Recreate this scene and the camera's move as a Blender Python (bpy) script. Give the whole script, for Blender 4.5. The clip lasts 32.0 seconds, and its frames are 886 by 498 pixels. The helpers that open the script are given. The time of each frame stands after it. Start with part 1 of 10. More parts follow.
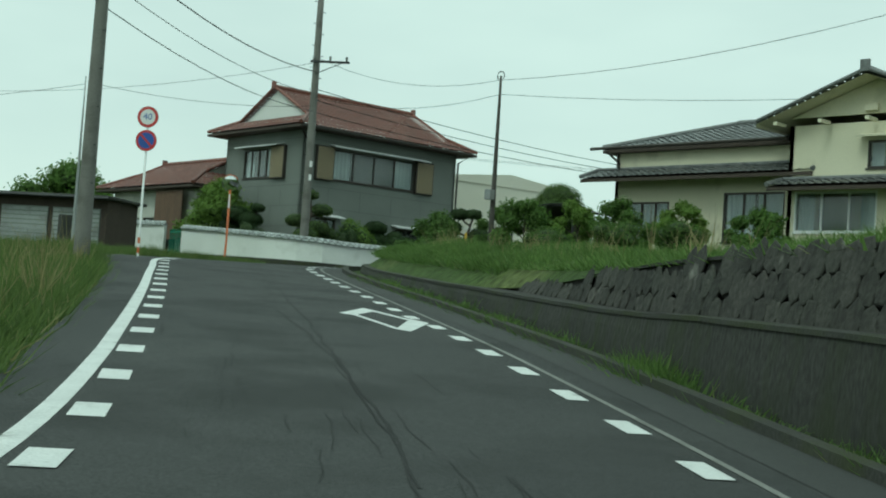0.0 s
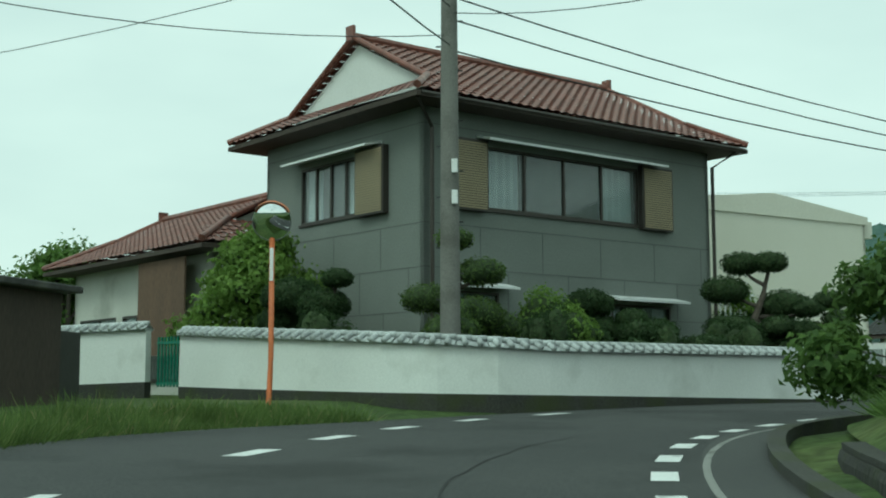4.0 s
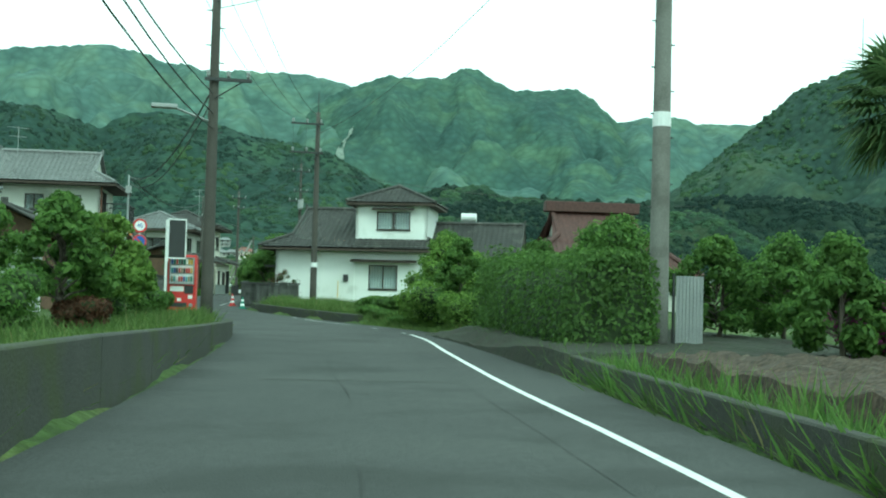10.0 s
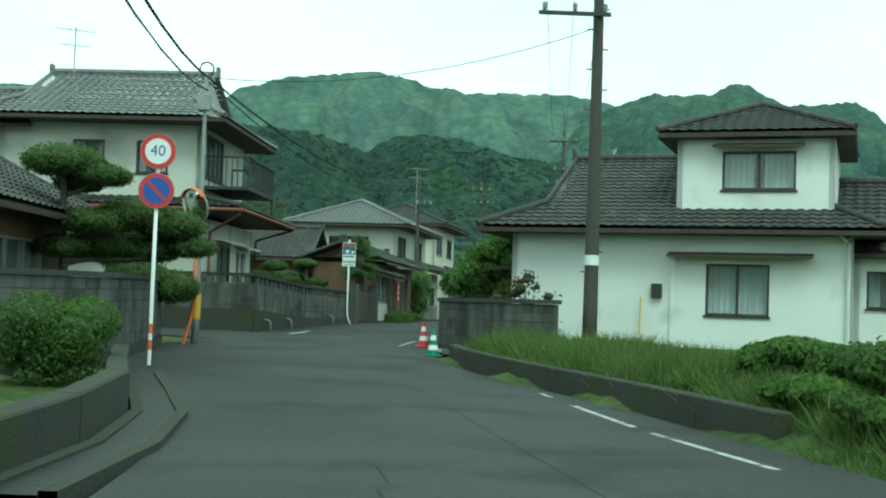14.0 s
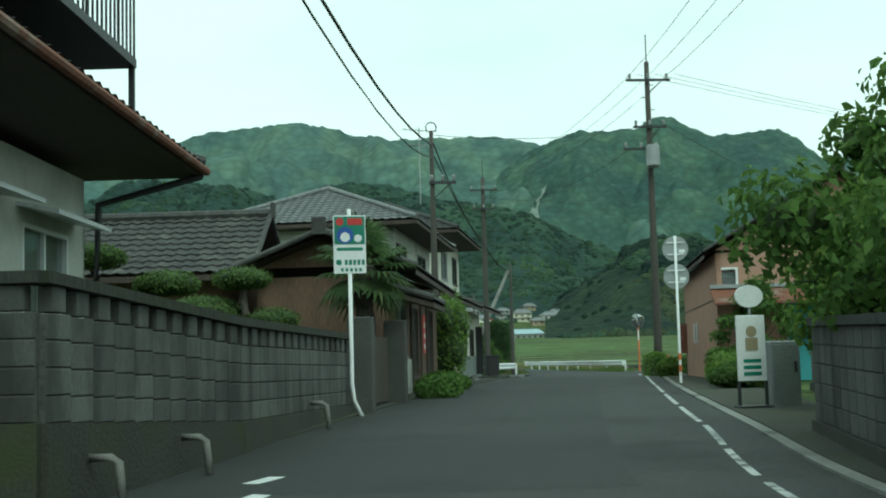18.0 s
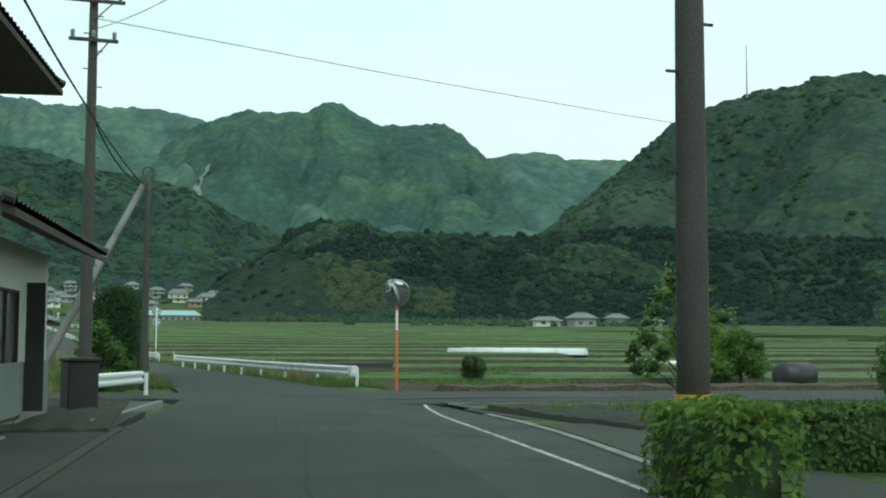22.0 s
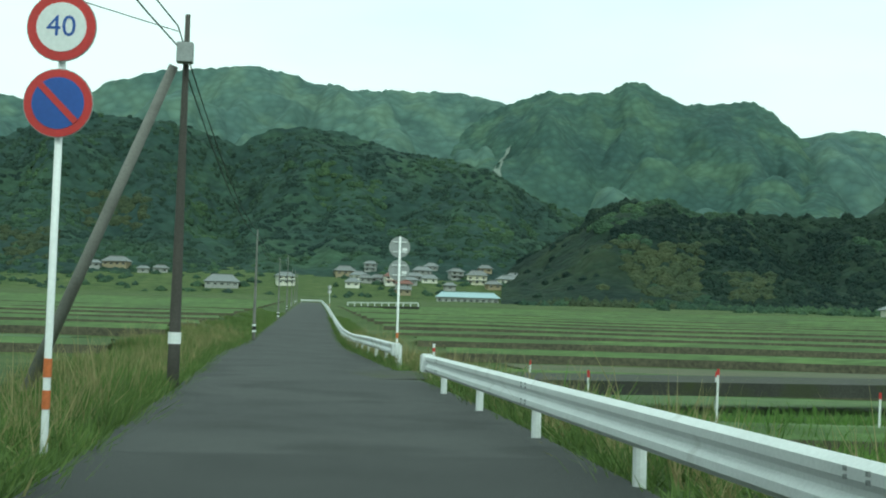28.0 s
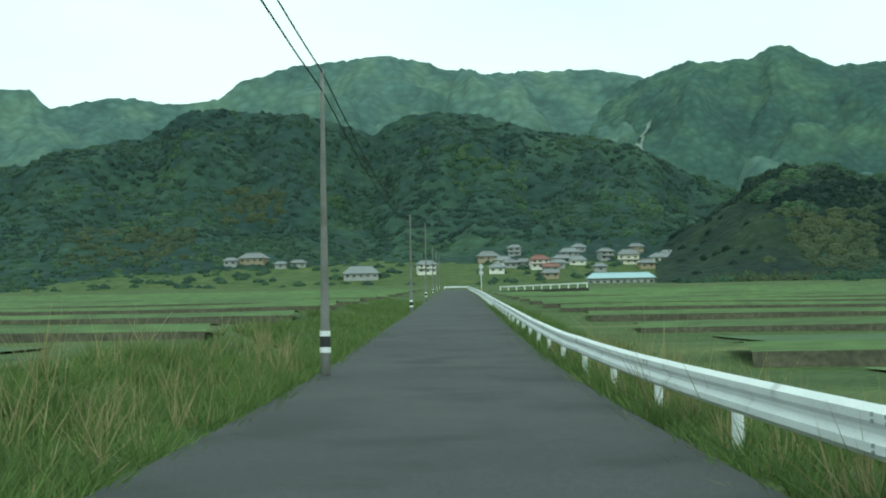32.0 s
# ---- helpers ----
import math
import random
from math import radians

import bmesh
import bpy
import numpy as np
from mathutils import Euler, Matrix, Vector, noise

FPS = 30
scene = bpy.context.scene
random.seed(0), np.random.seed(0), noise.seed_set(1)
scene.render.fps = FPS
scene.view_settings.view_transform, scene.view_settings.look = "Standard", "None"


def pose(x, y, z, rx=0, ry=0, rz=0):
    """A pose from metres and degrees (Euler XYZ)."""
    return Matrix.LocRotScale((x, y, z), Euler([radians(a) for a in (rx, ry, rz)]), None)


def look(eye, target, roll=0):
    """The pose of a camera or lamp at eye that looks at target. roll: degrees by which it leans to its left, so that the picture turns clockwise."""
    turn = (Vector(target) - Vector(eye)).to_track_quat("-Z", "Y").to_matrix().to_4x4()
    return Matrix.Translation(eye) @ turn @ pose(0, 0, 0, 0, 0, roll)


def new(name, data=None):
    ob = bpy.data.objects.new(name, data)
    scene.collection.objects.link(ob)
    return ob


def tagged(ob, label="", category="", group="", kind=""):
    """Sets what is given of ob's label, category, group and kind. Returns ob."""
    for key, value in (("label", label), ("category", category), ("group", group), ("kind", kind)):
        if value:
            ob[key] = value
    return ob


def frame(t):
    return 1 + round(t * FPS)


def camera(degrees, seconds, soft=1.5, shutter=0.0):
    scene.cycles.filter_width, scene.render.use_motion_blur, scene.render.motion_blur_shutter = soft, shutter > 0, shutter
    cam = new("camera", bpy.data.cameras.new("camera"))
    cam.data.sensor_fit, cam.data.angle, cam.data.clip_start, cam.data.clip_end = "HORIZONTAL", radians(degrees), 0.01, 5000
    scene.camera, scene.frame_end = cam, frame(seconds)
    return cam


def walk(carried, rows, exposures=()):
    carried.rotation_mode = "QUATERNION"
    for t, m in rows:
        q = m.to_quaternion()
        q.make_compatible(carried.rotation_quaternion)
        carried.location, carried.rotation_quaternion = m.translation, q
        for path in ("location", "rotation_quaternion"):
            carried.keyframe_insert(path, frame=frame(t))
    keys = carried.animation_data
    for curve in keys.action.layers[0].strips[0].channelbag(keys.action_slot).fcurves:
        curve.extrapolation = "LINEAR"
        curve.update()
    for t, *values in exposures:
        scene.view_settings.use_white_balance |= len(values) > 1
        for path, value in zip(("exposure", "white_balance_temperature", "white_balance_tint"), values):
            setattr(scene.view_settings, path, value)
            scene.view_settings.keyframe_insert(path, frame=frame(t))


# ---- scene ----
cam = camera(39.20, 32.0, soft=2.0)
PATH = [
    (0.0, look((0.000, -0.000, 1.250), (-7.124, 7.000, 1.749), 3.83)),
    (0.5, look((-2.330, 2.391, 1.289), (-9.856, 8.953, 1.821), 3.87)),
    (1.0, look((-5.032, 4.544, 1.478), (-12.945, 10.638, 1.972), 2.00)),
    (1.5, look((-7.888, 6.585, 1.722), (-15.918, 12.504, 2.421), 0.67)),
    (2.0, look((-11.004, 8.619, 2.008), (-18.876, 14.710, 2.971), -0.68)),
    (2.5, look((-14.266, 10.748, 2.264), (-22.003, 16.970, 3.457), -0.72)),
    (3.0, look((-17.527, 12.841, 2.517), (-25.220, 19.100, 3.794), -0.06)),
    (3.5, look((-20.703, 14.844, 2.767), (-28.335, 21.186, 4.005), 0.05)),
    (4.0, look((-23.696, 16.743, 3.004), (-31.132, 23.340, 4.099), -0.20)),
    (4.5, look((-26.410, 18.519, 3.218), (-33.366, 25.652, 4.087), -1.98)),
    (5.0, look((-28.746, 20.157, 3.395), (-34.733, 28.145, 3.993), -1.65)),
    (5.5, look((-30.835, 22.276, 3.523), (-35.497, 31.109, 4.053), -2.00)),
    (6.0, look((-32.558, 24.698, 3.616), (-35.673, 34.191, 4.094), -3.67)),
    (6.5, look((-33.850, 27.248, 3.690), (-35.120, 37.164, 3.976), -4.76)),
    (7.0, look((-34.711, 29.751, 3.713), (-34.261, 39.741, 3.715), -4.90)),
    (7.5, look((-35.262, 32.838, 3.782), (-33.984, 42.756, 3.774), -5.31)),
    (8.0, look((-35.423, 36.206, 3.831), (-33.439, 46.005, 4.070), -2.52)),
    (8.5, look((-35.310, 39.562, 3.853), (-33.125, 49.316, 4.155), -0.60)),
    (9.0, look((-34.904, 43.187, 3.838), (-32.808, 52.961, 4.120), -0.46)),
    (9.5, look((-34.351, 46.955, 3.838), (-32.198, 56.717, 4.097), 0.87)),
    (10.0, look((-33.748, 50.923, 3.865), (-31.504, 60.659, 4.275), 1.50)),
    (10.5, look((-33.063, 55.012, 3.894), (-30.898, 64.760, 4.435), 2.21)),
    (11.0, look((-32.382, 59.442, 3.827), (-30.527, 69.247, 4.480), 2.56)),
    (11.5, look((-31.704, 63.938, 3.828), (-30.029, 73.774, 4.487), 2.38)),
    (12.0, look((-31.237, 68.195, 3.898), (-29.702, 78.061, 4.435), 1.21)),
    (12.5, look((-30.523, 72.309, 3.944), (-29.163, 82.203, 4.454), 1.72)),
    (13.0, look((-30.286, 76.250, 4.059), (-29.074, 86.166, 4.507), 1.83)),
    (13.5, look((-30.013, 80.064, 4.107), (-29.289, 90.028, 4.549), 1.73)),
    (14.0, look((-29.963, 83.895, 4.083), (-29.812, 93.879, 4.617), 2.01)),
    (14.5, look((-30.006, 87.666, 4.086), (-30.372, 97.639, 4.729), 2.74)),
    (15.0, look((-30.270, 91.288, 4.091), (-30.840, 101.242, 4.852), 0.28)),
    (15.5, look((-30.693, 94.784, 4.105), (-31.242, 104.731, 4.975), -0.06)),
    (16.0, look((-31.214, 98.180, 4.138), (-31.604, 108.127, 5.084), 0.06)),
    (16.5, look((-31.770, 101.500, 4.202), (-31.953, 111.451, 5.172), 0.56)),
    (17.0, look((-32.300, 104.769, 4.314), (-32.313, 114.727, 5.235), -0.27)),
    (17.5, look((-32.603, 108.243, 4.375), (-32.291, 118.196, 5.287), -0.94)),
    (18.0, look((-32.725, 111.956, 4.394), (-32.016, 121.889, 5.315), -1.52)),
    (18.5, look((-32.685, 115.844, 4.447), (-31.913, 125.769, 5.396), -2.03)),
    (19.0, look((-32.459, 119.827, 4.580), (-31.520, 129.730, 5.602), -2.11)),
    (19.5, look((-32.003, 123.887, 4.694), (-29.930, 133.616, 5.722), -0.66)),
    (20.0, look((-31.322, 127.985, 4.791), (-28.584, 137.581, 5.437), -0.32)),
    (20.5, look((-30.437, 132.367, 4.914), (-27.333, 141.859, 5.444), 0.01)),
    (21.0, look((-29.736, 136.535, 4.906), (-26.521, 145.970, 5.700), 0.04)),
    (21.5, look((-28.804, 141.091, 4.956), (-25.544, 150.514, 5.724), 0.01)),
    (22.0, look((-27.842, 145.837, 5.019), (-24.491, 155.228, 5.790), 0.22)),
    (22.5, look((-26.845, 150.317, 5.024), (-23.519, 159.713, 5.832), 0.14)),
    (23.0, look((-25.832, 154.630, 5.000), (-22.486, 164.018, 5.823), 0.02)),
    (23.5, look((-24.917, 158.880, 4.980), (-21.512, 168.249, 5.779), 0.33)),
    (24.0, look((-23.983, 162.764, 4.955), (-20.654, 172.164, 5.705), 0.68)),
    (24.5, look((-23.265, 166.501, 4.903), (-20.003, 175.923, 5.671), 1.04)),
    (25.0, look((-22.543, 170.307, 4.883), (-19.436, 179.784, 5.604), 0.09)),
    (25.5, look((-21.870, 174.164, 4.884), (-18.999, 183.722, 5.526), -0.08)),
    (26.0, look((-21.298, 178.058, 4.898), (-18.739, 187.708, 5.468), 0.28)),
    (26.5, look((-20.880, 181.972, 4.913), (-18.701, 191.717, 5.455), 2.91)),
    (27.0, look((-20.666, 185.891, 4.918), (-18.931, 195.721, 5.512), 2.48)),
    (27.5, look((-20.555, 190.198, 4.889), (-19.172, 200.081, 5.527), 2.74)),
    (28.0, look((-20.437, 194.540, 4.920), (-19.400, 204.466, 5.547), 1.63)),
    (28.5, look((-20.400, 199.066, 4.937), (-19.673, 209.021, 5.543), 1.02)),
    (29.0, look((-20.359, 203.983, 4.919), (-19.805, 213.954, 5.437), 0.51)),
    (29.5, look((-20.382, 208.987, 4.947), (-20.081, 218.966, 5.514), 0.10)),
    (30.0, look((-20.392, 213.957, 4.972), (-20.380, 223.938, 5.582), -0.81)),
    (30.5, look((-20.413, 219.065, 5.016), (-20.740, 229.039, 5.653), -2.08)),
    (31.0, look((-20.515, 224.549, 5.077), (-20.941, 234.521, 5.684), -1.79)),
    (31.5, look((-20.729, 230.203, 5.085), (-21.114, 240.180, 5.628), -1.33)),
    (32.0, look((-20.918, 235.905, 5.090), (-21.001, 245.891, 5.604), -0.96)),
]
EXPOSURES = [(0.0, -0.42, 5950, -23), (2.0, -0.48, 5950, -25), (4.0, -0.3, 5900, -25), (5.0, 0.08, 5800, -27), (6.2, 0.08, 5750, -29), (7.5, 0.5, 5700, -31), (8.3, 0.66, 5700, -32), (9.5, 0.62, 5650, -34), (11.0, 0.36, 5550, -37), (12.0, 0.26, 5600, -35), (14.5, 0.24, 5700, -32), (17.0, 0.08, 5800, -22), (18.4, -0.1, 5800, -26), (20.0, -0.03, 5900, -22), (21.5, -0.08, 5850, -20), (23.0, -0.14, 5750, -19), (27.0, 0.0, 5850, -24), (32.0, 0.08, 5700, -23)]
walk(cam, PATH, EXPOSURES)


# ---- sky, sun ----
world = bpy.data.worlds.new("overcast_sky")
scene.world = world
world.use_nodes = True
wt = world.node_tree
for n in list(wt.nodes):
    wt.nodes.remove(n)
SUN_EL, SUN_AZ = radians(50), radians(168)
w_out = wt.nodes.new("ShaderNodeOutputWorld")
w_bg = wt.nodes.new("ShaderNodeBackground")
w_sky = wt.nodes.new("ShaderNodeTexSky")
w_sky.sky_type, w_sky.sun_disc = "NISHITA", False
w_sky.sun_elevation, w_sky.sun_rotation = SUN_EL, SUN_AZ
w_sky.air_density, w_sky.dust_density = 1.0, 3.0
w_co = wt.nodes.new("ShaderNodeTexCoord")
w_map = wt.nodes.new("ShaderNodeMapping")
w_map.inputs["Scale"].default_value = (1.0, 1.0, 3.2)
w_noise = wt.nodes.new("ShaderNodeTexNoise")
w_noise.inputs["Scale"].default_value, w_noise.inputs["Detail"].default_value = 1.6, 5.0
w_ramp = wt.nodes.new("ShaderNodeValToRGB")
w_ramp.color_ramp.elements[0].position, w_ramp.color_ramp.elements[0].color = 0.32, (7.6, 7.9, 8.1, 1)
w_ramp.color_ramp.elements[1].position, w_ramp.color_ramp.elements[1].color = 0.68, (10.2, 10.3, 10.2, 1)
w_mix = wt.nodes.new("ShaderNodeMix")
w_mix.data_type = "RGBA"
w_mix.inputs[0].default_value = 0.86
wt.links.new(w_co.outputs["Generated"], w_map.inputs["Vector"])
wt.links.new(w_map.outputs["Vector"], w_noise.inputs["Vector"])
wt.links.new(w_noise.outputs["Fac"], w_ramp.inputs["Fac"])
wt.links.new(w_sky.outputs["Color"], w_mix.inputs[6])
wt.links.new(w_ramp.outputs["Color"], w_mix.inputs[7])
wt.links.new(w_mix.outputs[2], w_bg.inputs["Color"])
w_bg.inputs["Strength"].default_value = 0.122
wt.links.new(w_bg.outputs["Background"], w_out.inputs["Surface"])

sun_data = bpy.data.lights.new("sun", "SUN")
sun_data.energy, sun_data.angle, sun_data.color = 1.1, radians(20), (1.0, 0.98, 0.95)
sun = new("sun", sun_data)
sun.matrix_world = look((0, 0, 0), (-math.sin(SUN_AZ) * math.cos(SUN_EL), -math.cos(SUN_AZ) * math.cos(SUN_EL), -math.sin(SUN_EL)))
sun.location = (0, 0, 60)


# ---- materials ----
def mat(name, base, rough=0.8, alt=None, scale=2.0, fine=30.0, fine_amt=0.25, bump=0.2, bump_scale=None, metal=0.0,
        amount=0.6, stretch=(1, 1, 1), rand=0.0, world=False, stain=None, stain_scale=0.6, stain_cut=(0.52, 0.72), spec=0.5):
    """A surface with broad variation towards alt, fine grain, optional stains and relief."""
    m = bpy.data.materials.new(name)
    m.use_nodes = True
    t = m.node_tree
    b = t.nodes["Principled BSDF"]
    co = t.nodes.new("ShaderNodeTexCoord")
    mp = t.nodes.new("ShaderNodeMapping")
    mp.inputs["Scale"].default_value = stretch
    place = t.nodes.new("ShaderNodeNewGeometry").outputs["Position"] if world else co.outputs["Object"]
    t.links.new(place, mp.inputs["Vector"])

    def noise_tex(s, detail=4.0):
        n = t.nodes.new("ShaderNodeTexNoise")
        n.inputs["Scale"].default_value, n.inputs["Detail"].default_value = s, detail
        t.links.new(mp.outputs["Vector"], n.inputs["Vector"])
        return n.outputs["Fac"]

    def mix(kind, fac, a, c):
        x = t.nodes.new("ShaderNodeMix")
        x.data_type, x.blend_type = "RGBA", kind
        for sock, v in ((x.inputs[0], fac), (x.inputs[6], a), (x.inputs[7], c)):
            if isinstance(v, (tuple, float, int)):
                sock.default_value = (*v, 1) if isinstance(v, tuple) else v
            else:
                t.links.new(v, sock)
        return x.outputs[2]

    def ramp(fac, lo, hi):
        r = t.nodes.new("ShaderNodeMapRange")
        r.inputs["From Min"].default_value, r.inputs["From Max"].default_value = lo, hi
        t.links.new(fac, r.inputs["Value"])
        return r.outputs["Result"]

    alt = alt or tuple(c * 0.7 for c in base)
    broad = ramp(noise_tex(scale), 0.35, 0.68)
    k = t.nodes.new("ShaderNodeMath")
    k.operation = "MULTIPLY"
    t.links.new(broad, k.inputs[0])
    k.inputs[1].default_value = amount
    col = mix("MIX", k.outputs[0], base, alt)
    grain = noise_tex(fine, 3.0)
    g = t.nodes.new("ShaderNodeValToRGB")
    g.color_ramp.elements[0].color = (1 - fine_amt, 1 - fine_amt, 1 - fine_amt, 1)
    g.color_ramp.elements[1].color = (1 + fine_amt, 1 + fine_amt, 1 + fine_amt, 1)
    g.color_ramp.elements[0].position, g.color_ramp.elements[1].position = 0.3, 0.7
    t.links.new(grain, g.inputs["Fac"])
    col = mix("MULTIPLY", 1.0, col, g.outputs["Color"])
    if stain:
        col = mix("MIX", ramp(noise_tex(stain_scale, 7.0), *stain_cut), col, stain)
    if rand:
        info = t.nodes.new("ShaderNodeObjectInfo")
        r = t.nodes.new("ShaderNodeMapRange")
        r.inputs["To Min"].default_value, r.inputs["To Max"].default_value = 1 - rand, 1 + rand
        t.links.new(info.outputs["Random"], r.inputs["Value"])
        h = t.nodes.new("ShaderNodeHueSaturation")
        t.links.new(r.outputs["Result"], h.inputs["Value"])
        t.links.new(col, h.inputs["Color"])
        col = h.outputs["Color"]
    t.links.new(col, b.inputs["Base Color"])
    b.inputs["Roughness"].default_value, b.inputs["Metallic"].default_value = rough, metal
    b.inputs["Specular IOR Level"].default_value = spec
    if bump:
        bp = t.nodes.new("ShaderNodeBump")
        bp.inputs["Strength"].default_value, bp.inputs["Distance"].default_value = bump, 0.03
        t.links.new(noise_tex(bump_scale or fine, 5.0), bp.inputs["Height"])
        t.links.new(bp.outputs["Normal"], b.inputs["Normal"])
    return m


def leafy(name, base, alt, dry=None, rough=0.6):
    """Foliage: colour varies leaf by leaf and from clump to clump."""
    m = bpy.data.materials.new(name)
    m.use_nodes = True
    t = m.node_tree
    b = t.nodes["Principled BSDF"]
    geo = t.nodes.new("ShaderNodeNewGeometry")
    r = t.nodes.new("ShaderNodeValToRGB")
    r.color_ramp.elements[0].color, r.color_ramp.elements[1].color = (*alt, 1), (*base, 1)
    if dry:
        e = r.color_ramp.elements.new(0.94)
        e.color = (*base, 1)
        r.color_ramp.elements[-1].color = (*dry, 1)
    t.links.new(geo.outputs["Random Per Island"], r.inputs["Fac"])
    co = t.nodes.new("ShaderNodeTexCoord")
    n = t.nodes.new("ShaderNodeTexNoise")
    n.inputs["Scale"].default_value = 0.9
    t.links.new(co.outputs["Object"], n.inputs["Vector"])
    rr = t.nodes.new("ShaderNodeMapRange")
    rr.inputs["To Min"].default_value, rr.inputs["To Max"].default_value = 0.55, 1.5
    t.links.new(n.outputs["Fac"], rr.inputs["Value"])
    h = t.nodes.new("ShaderNodeHueSaturation")
    t.links.new(rr.outputs["Result"], h.inputs["Value"])
    t.links.new(r.outputs["Color"], h.inputs["Color"])
    t.links.new(h.outputs["Color"], b.inputs["Base Color"])
    b.inputs["Roughness"].default_value = rough
    b.inputs["Specular IOR Level"].default_value = 0.25
    thin = t.nodes.new("ShaderNodeBsdfTranslucent")
    both = t.nodes.new("ShaderNodeMixShader")
    both.inputs[0].default_value = 0.48
    t.links.new(h.outputs["Color"], thin.inputs["Color"])
    t.links.new(b.outputs["BSDF"], both.inputs[1])
    t.links.new(thin.outputs["BSDF"], both.inputs[2])
    t.links.new(both.outputs["Shader"], t.nodes["Material Output"].inputs["Surface"])
    return m


M = {}
M["asphalt"] = mat("asphalt", (0.033, 0.034, 0.034), 0.82, (0.05, 0.051, 0.05), 0.25, 40, 0.5, 0.6, 60, stain=(0.021, 0.022, 0.021), stain_scale=0.55, stain_cut=(0.5, 0.66), amount=1.0)
M["asphalt_old"] = mat("asphalt_old", (0.052, 0.053, 0.051), 0.85, (0.036, 0.037, 0.036), 0.4, 60, 0.3, 0.35, 90, stain=(0.042, 0.042, 0.042), stain_scale=0.7)
M["asphalt_dark"] = mat("asphalt_dark", (0.022, 0.023, 0.023), 0.8, (0.032, 0.033, 0.032), 0.3, 50, 0.4, 0.5, 70, stain=(0.016, 0.017, 0.017), stain_scale=0.5, amount=0.9)
M["concrete"] = mat("concrete", (0.25, 0.25, 0.235), 0.9, (0.17, 0.17, 0.155), 0.8, 40, 0.2, 0.3, 50, stain=(0.09, 0.092, 0.08), stain_scale=1.1)
M["concrete_mossy"] = mat("concrete_mossy", (0.05, 0.05, 0.042), 0.95, (0.03, 0.031, 0.026), 0.9, 30, 0.3, 0.4, 30, stain=(0.042, 0.05, 0.018), stain_scale=1.3, stain_cut=(0.48, 0.68))
M["wall_dark"] = mat("wall_dark", (0.042, 0.042, 0.036), 0.95, (0.026, 0.026, 0.023), 1.0, 30, 0.45, 0.6, 14, stain=(0.03, 0.036, 0.017), stain_scale=2.2, stain_cut=(0.46, 0.66), stretch=(1, 1, 0.35))
M["pale_sheet"] = mat("pale_sheet", (0.34, 0.36, 0.35), 0.55, (0.26, 0.28, 0.27), 1.0, 20, 0.1, 0.1, 20, stain=(0.16, 0.16, 0.15), stain_scale=1.5)
M["paint_line"] = mat("paint_line", (0.72, 0.73, 0.72), 0.7, (0.55, 0.56, 0.55), 3, 50, 0.12, 0.2, 80, stain=(0.3, 0.3, 0.3), stain_scale=6, stain_cut=(0.62, 0.75))
M["paint_worn"] = mat("paint_worn", (0.5, 0.51, 0.5), 0.75, (0.3, 0.31, 0.3), 3, 50, 0.15, 0.2, 80, stain=(0.09, 0.09, 0.09), stain_scale=5, stain_cut=(0.5, 0.64))
M["soil"] = mat("soil", (0.068, 0.047, 0.032), 0.95, (0.036, 0.026, 0.019), 1.2, 14, 0.6, 1.0, 9, stain=(0.1, 0.082, 0.056), stain_scale=5.0, stain_cut=(0.62, 0.7))
M["weeds"] = mat("weeds", (0.022, 0.027, 0.013), 0.95, (0.018, 0.015, 0.011), 1.5, 14, 0.5, 1.0, 9, stain=(0.03, 0.024, 0.017), stain_scale=1.4)
# Near-black stands for the shade down in drains whose beds lie flush.
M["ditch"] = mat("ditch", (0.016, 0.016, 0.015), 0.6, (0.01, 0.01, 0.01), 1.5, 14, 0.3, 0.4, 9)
M["crack"] = mat("crack", (0.018, 0.018, 0.018), 0.9)
M["white_plaster"] = mat("white_plaster", (0.78, 0.79, 0.77), 0.85, (0.68, 0.69, 0.66), 0.5, 30, 0.05, 0.1, 40, stain=(0.5, 0.51, 0.47), stain_scale=0.8, stain_cut=(0.6, 0.8))
M["old_plaster"] = mat("old_plaster", (0.6, 0.6, 0.55), 0.9, (0.47, 0.47, 0.42), 0.6, 30, 0.08, 0.15, 30, stain=(0.3, 0.3, 0.26), stain_scale=0.7, stain_cut=(0.55, 0.78))
M["cream"] = mat("cream", (0.68, 0.64, 0.49), 0.85, (0.6, 0.56, 0.42), 0.6, 30, 0.08, 0.15, 40, stain=(0.4, 0.38, 0.28), stain_scale=0.8, stain_cut=(0.6, 0.8))
M["cream_pale"] = mat("cream_pale", (0.72, 0.7, 0.61), 0.85, (0.64, 0.62, 0.52), 0.3, 30, 0.06, 0.1, 40)
M["grey_panel"] = mat("grey_panel", (0.205, 0.222, 0.205), 0.8, (0.165, 0.18, 0.165), 0.7, 30, 0.12, 0.15, 40, rand=0.12)
M["panel_joint"] = mat("panel_joint", (0.13, 0.14, 0.132), 0.85, (0.1, 0.108, 0.1), 0.7, 30, 0.1, 0.1)
M["yellow_wall"] = mat("yellow_wall", (0.55, 0.36, 0.08), 0.85, (0.45, 0.3, 0.08), 0.8, 30, 0.1, 0.1)
M["red_tile"] = mat("red_tile", (0.19, 0.07, 0.05), 0.45, (0.12, 0.05, 0.04), 1.5, 8, 0.3, 0.2, 20, stain=(0.32, 0.2, 0.16), stain_scale=2.5, stain_cut=(0.6, 0.75))
M["grey_tile"] = mat("grey_tile", (0.165, 0.17, 0.17), 0.42, (0.115, 0.118, 0.118), 1.2, 8, 0.3, 0.2, 20, stain=(0.24, 0.24, 0.23), stain_scale=2.0, stain_cut=(0.58, 0.75))
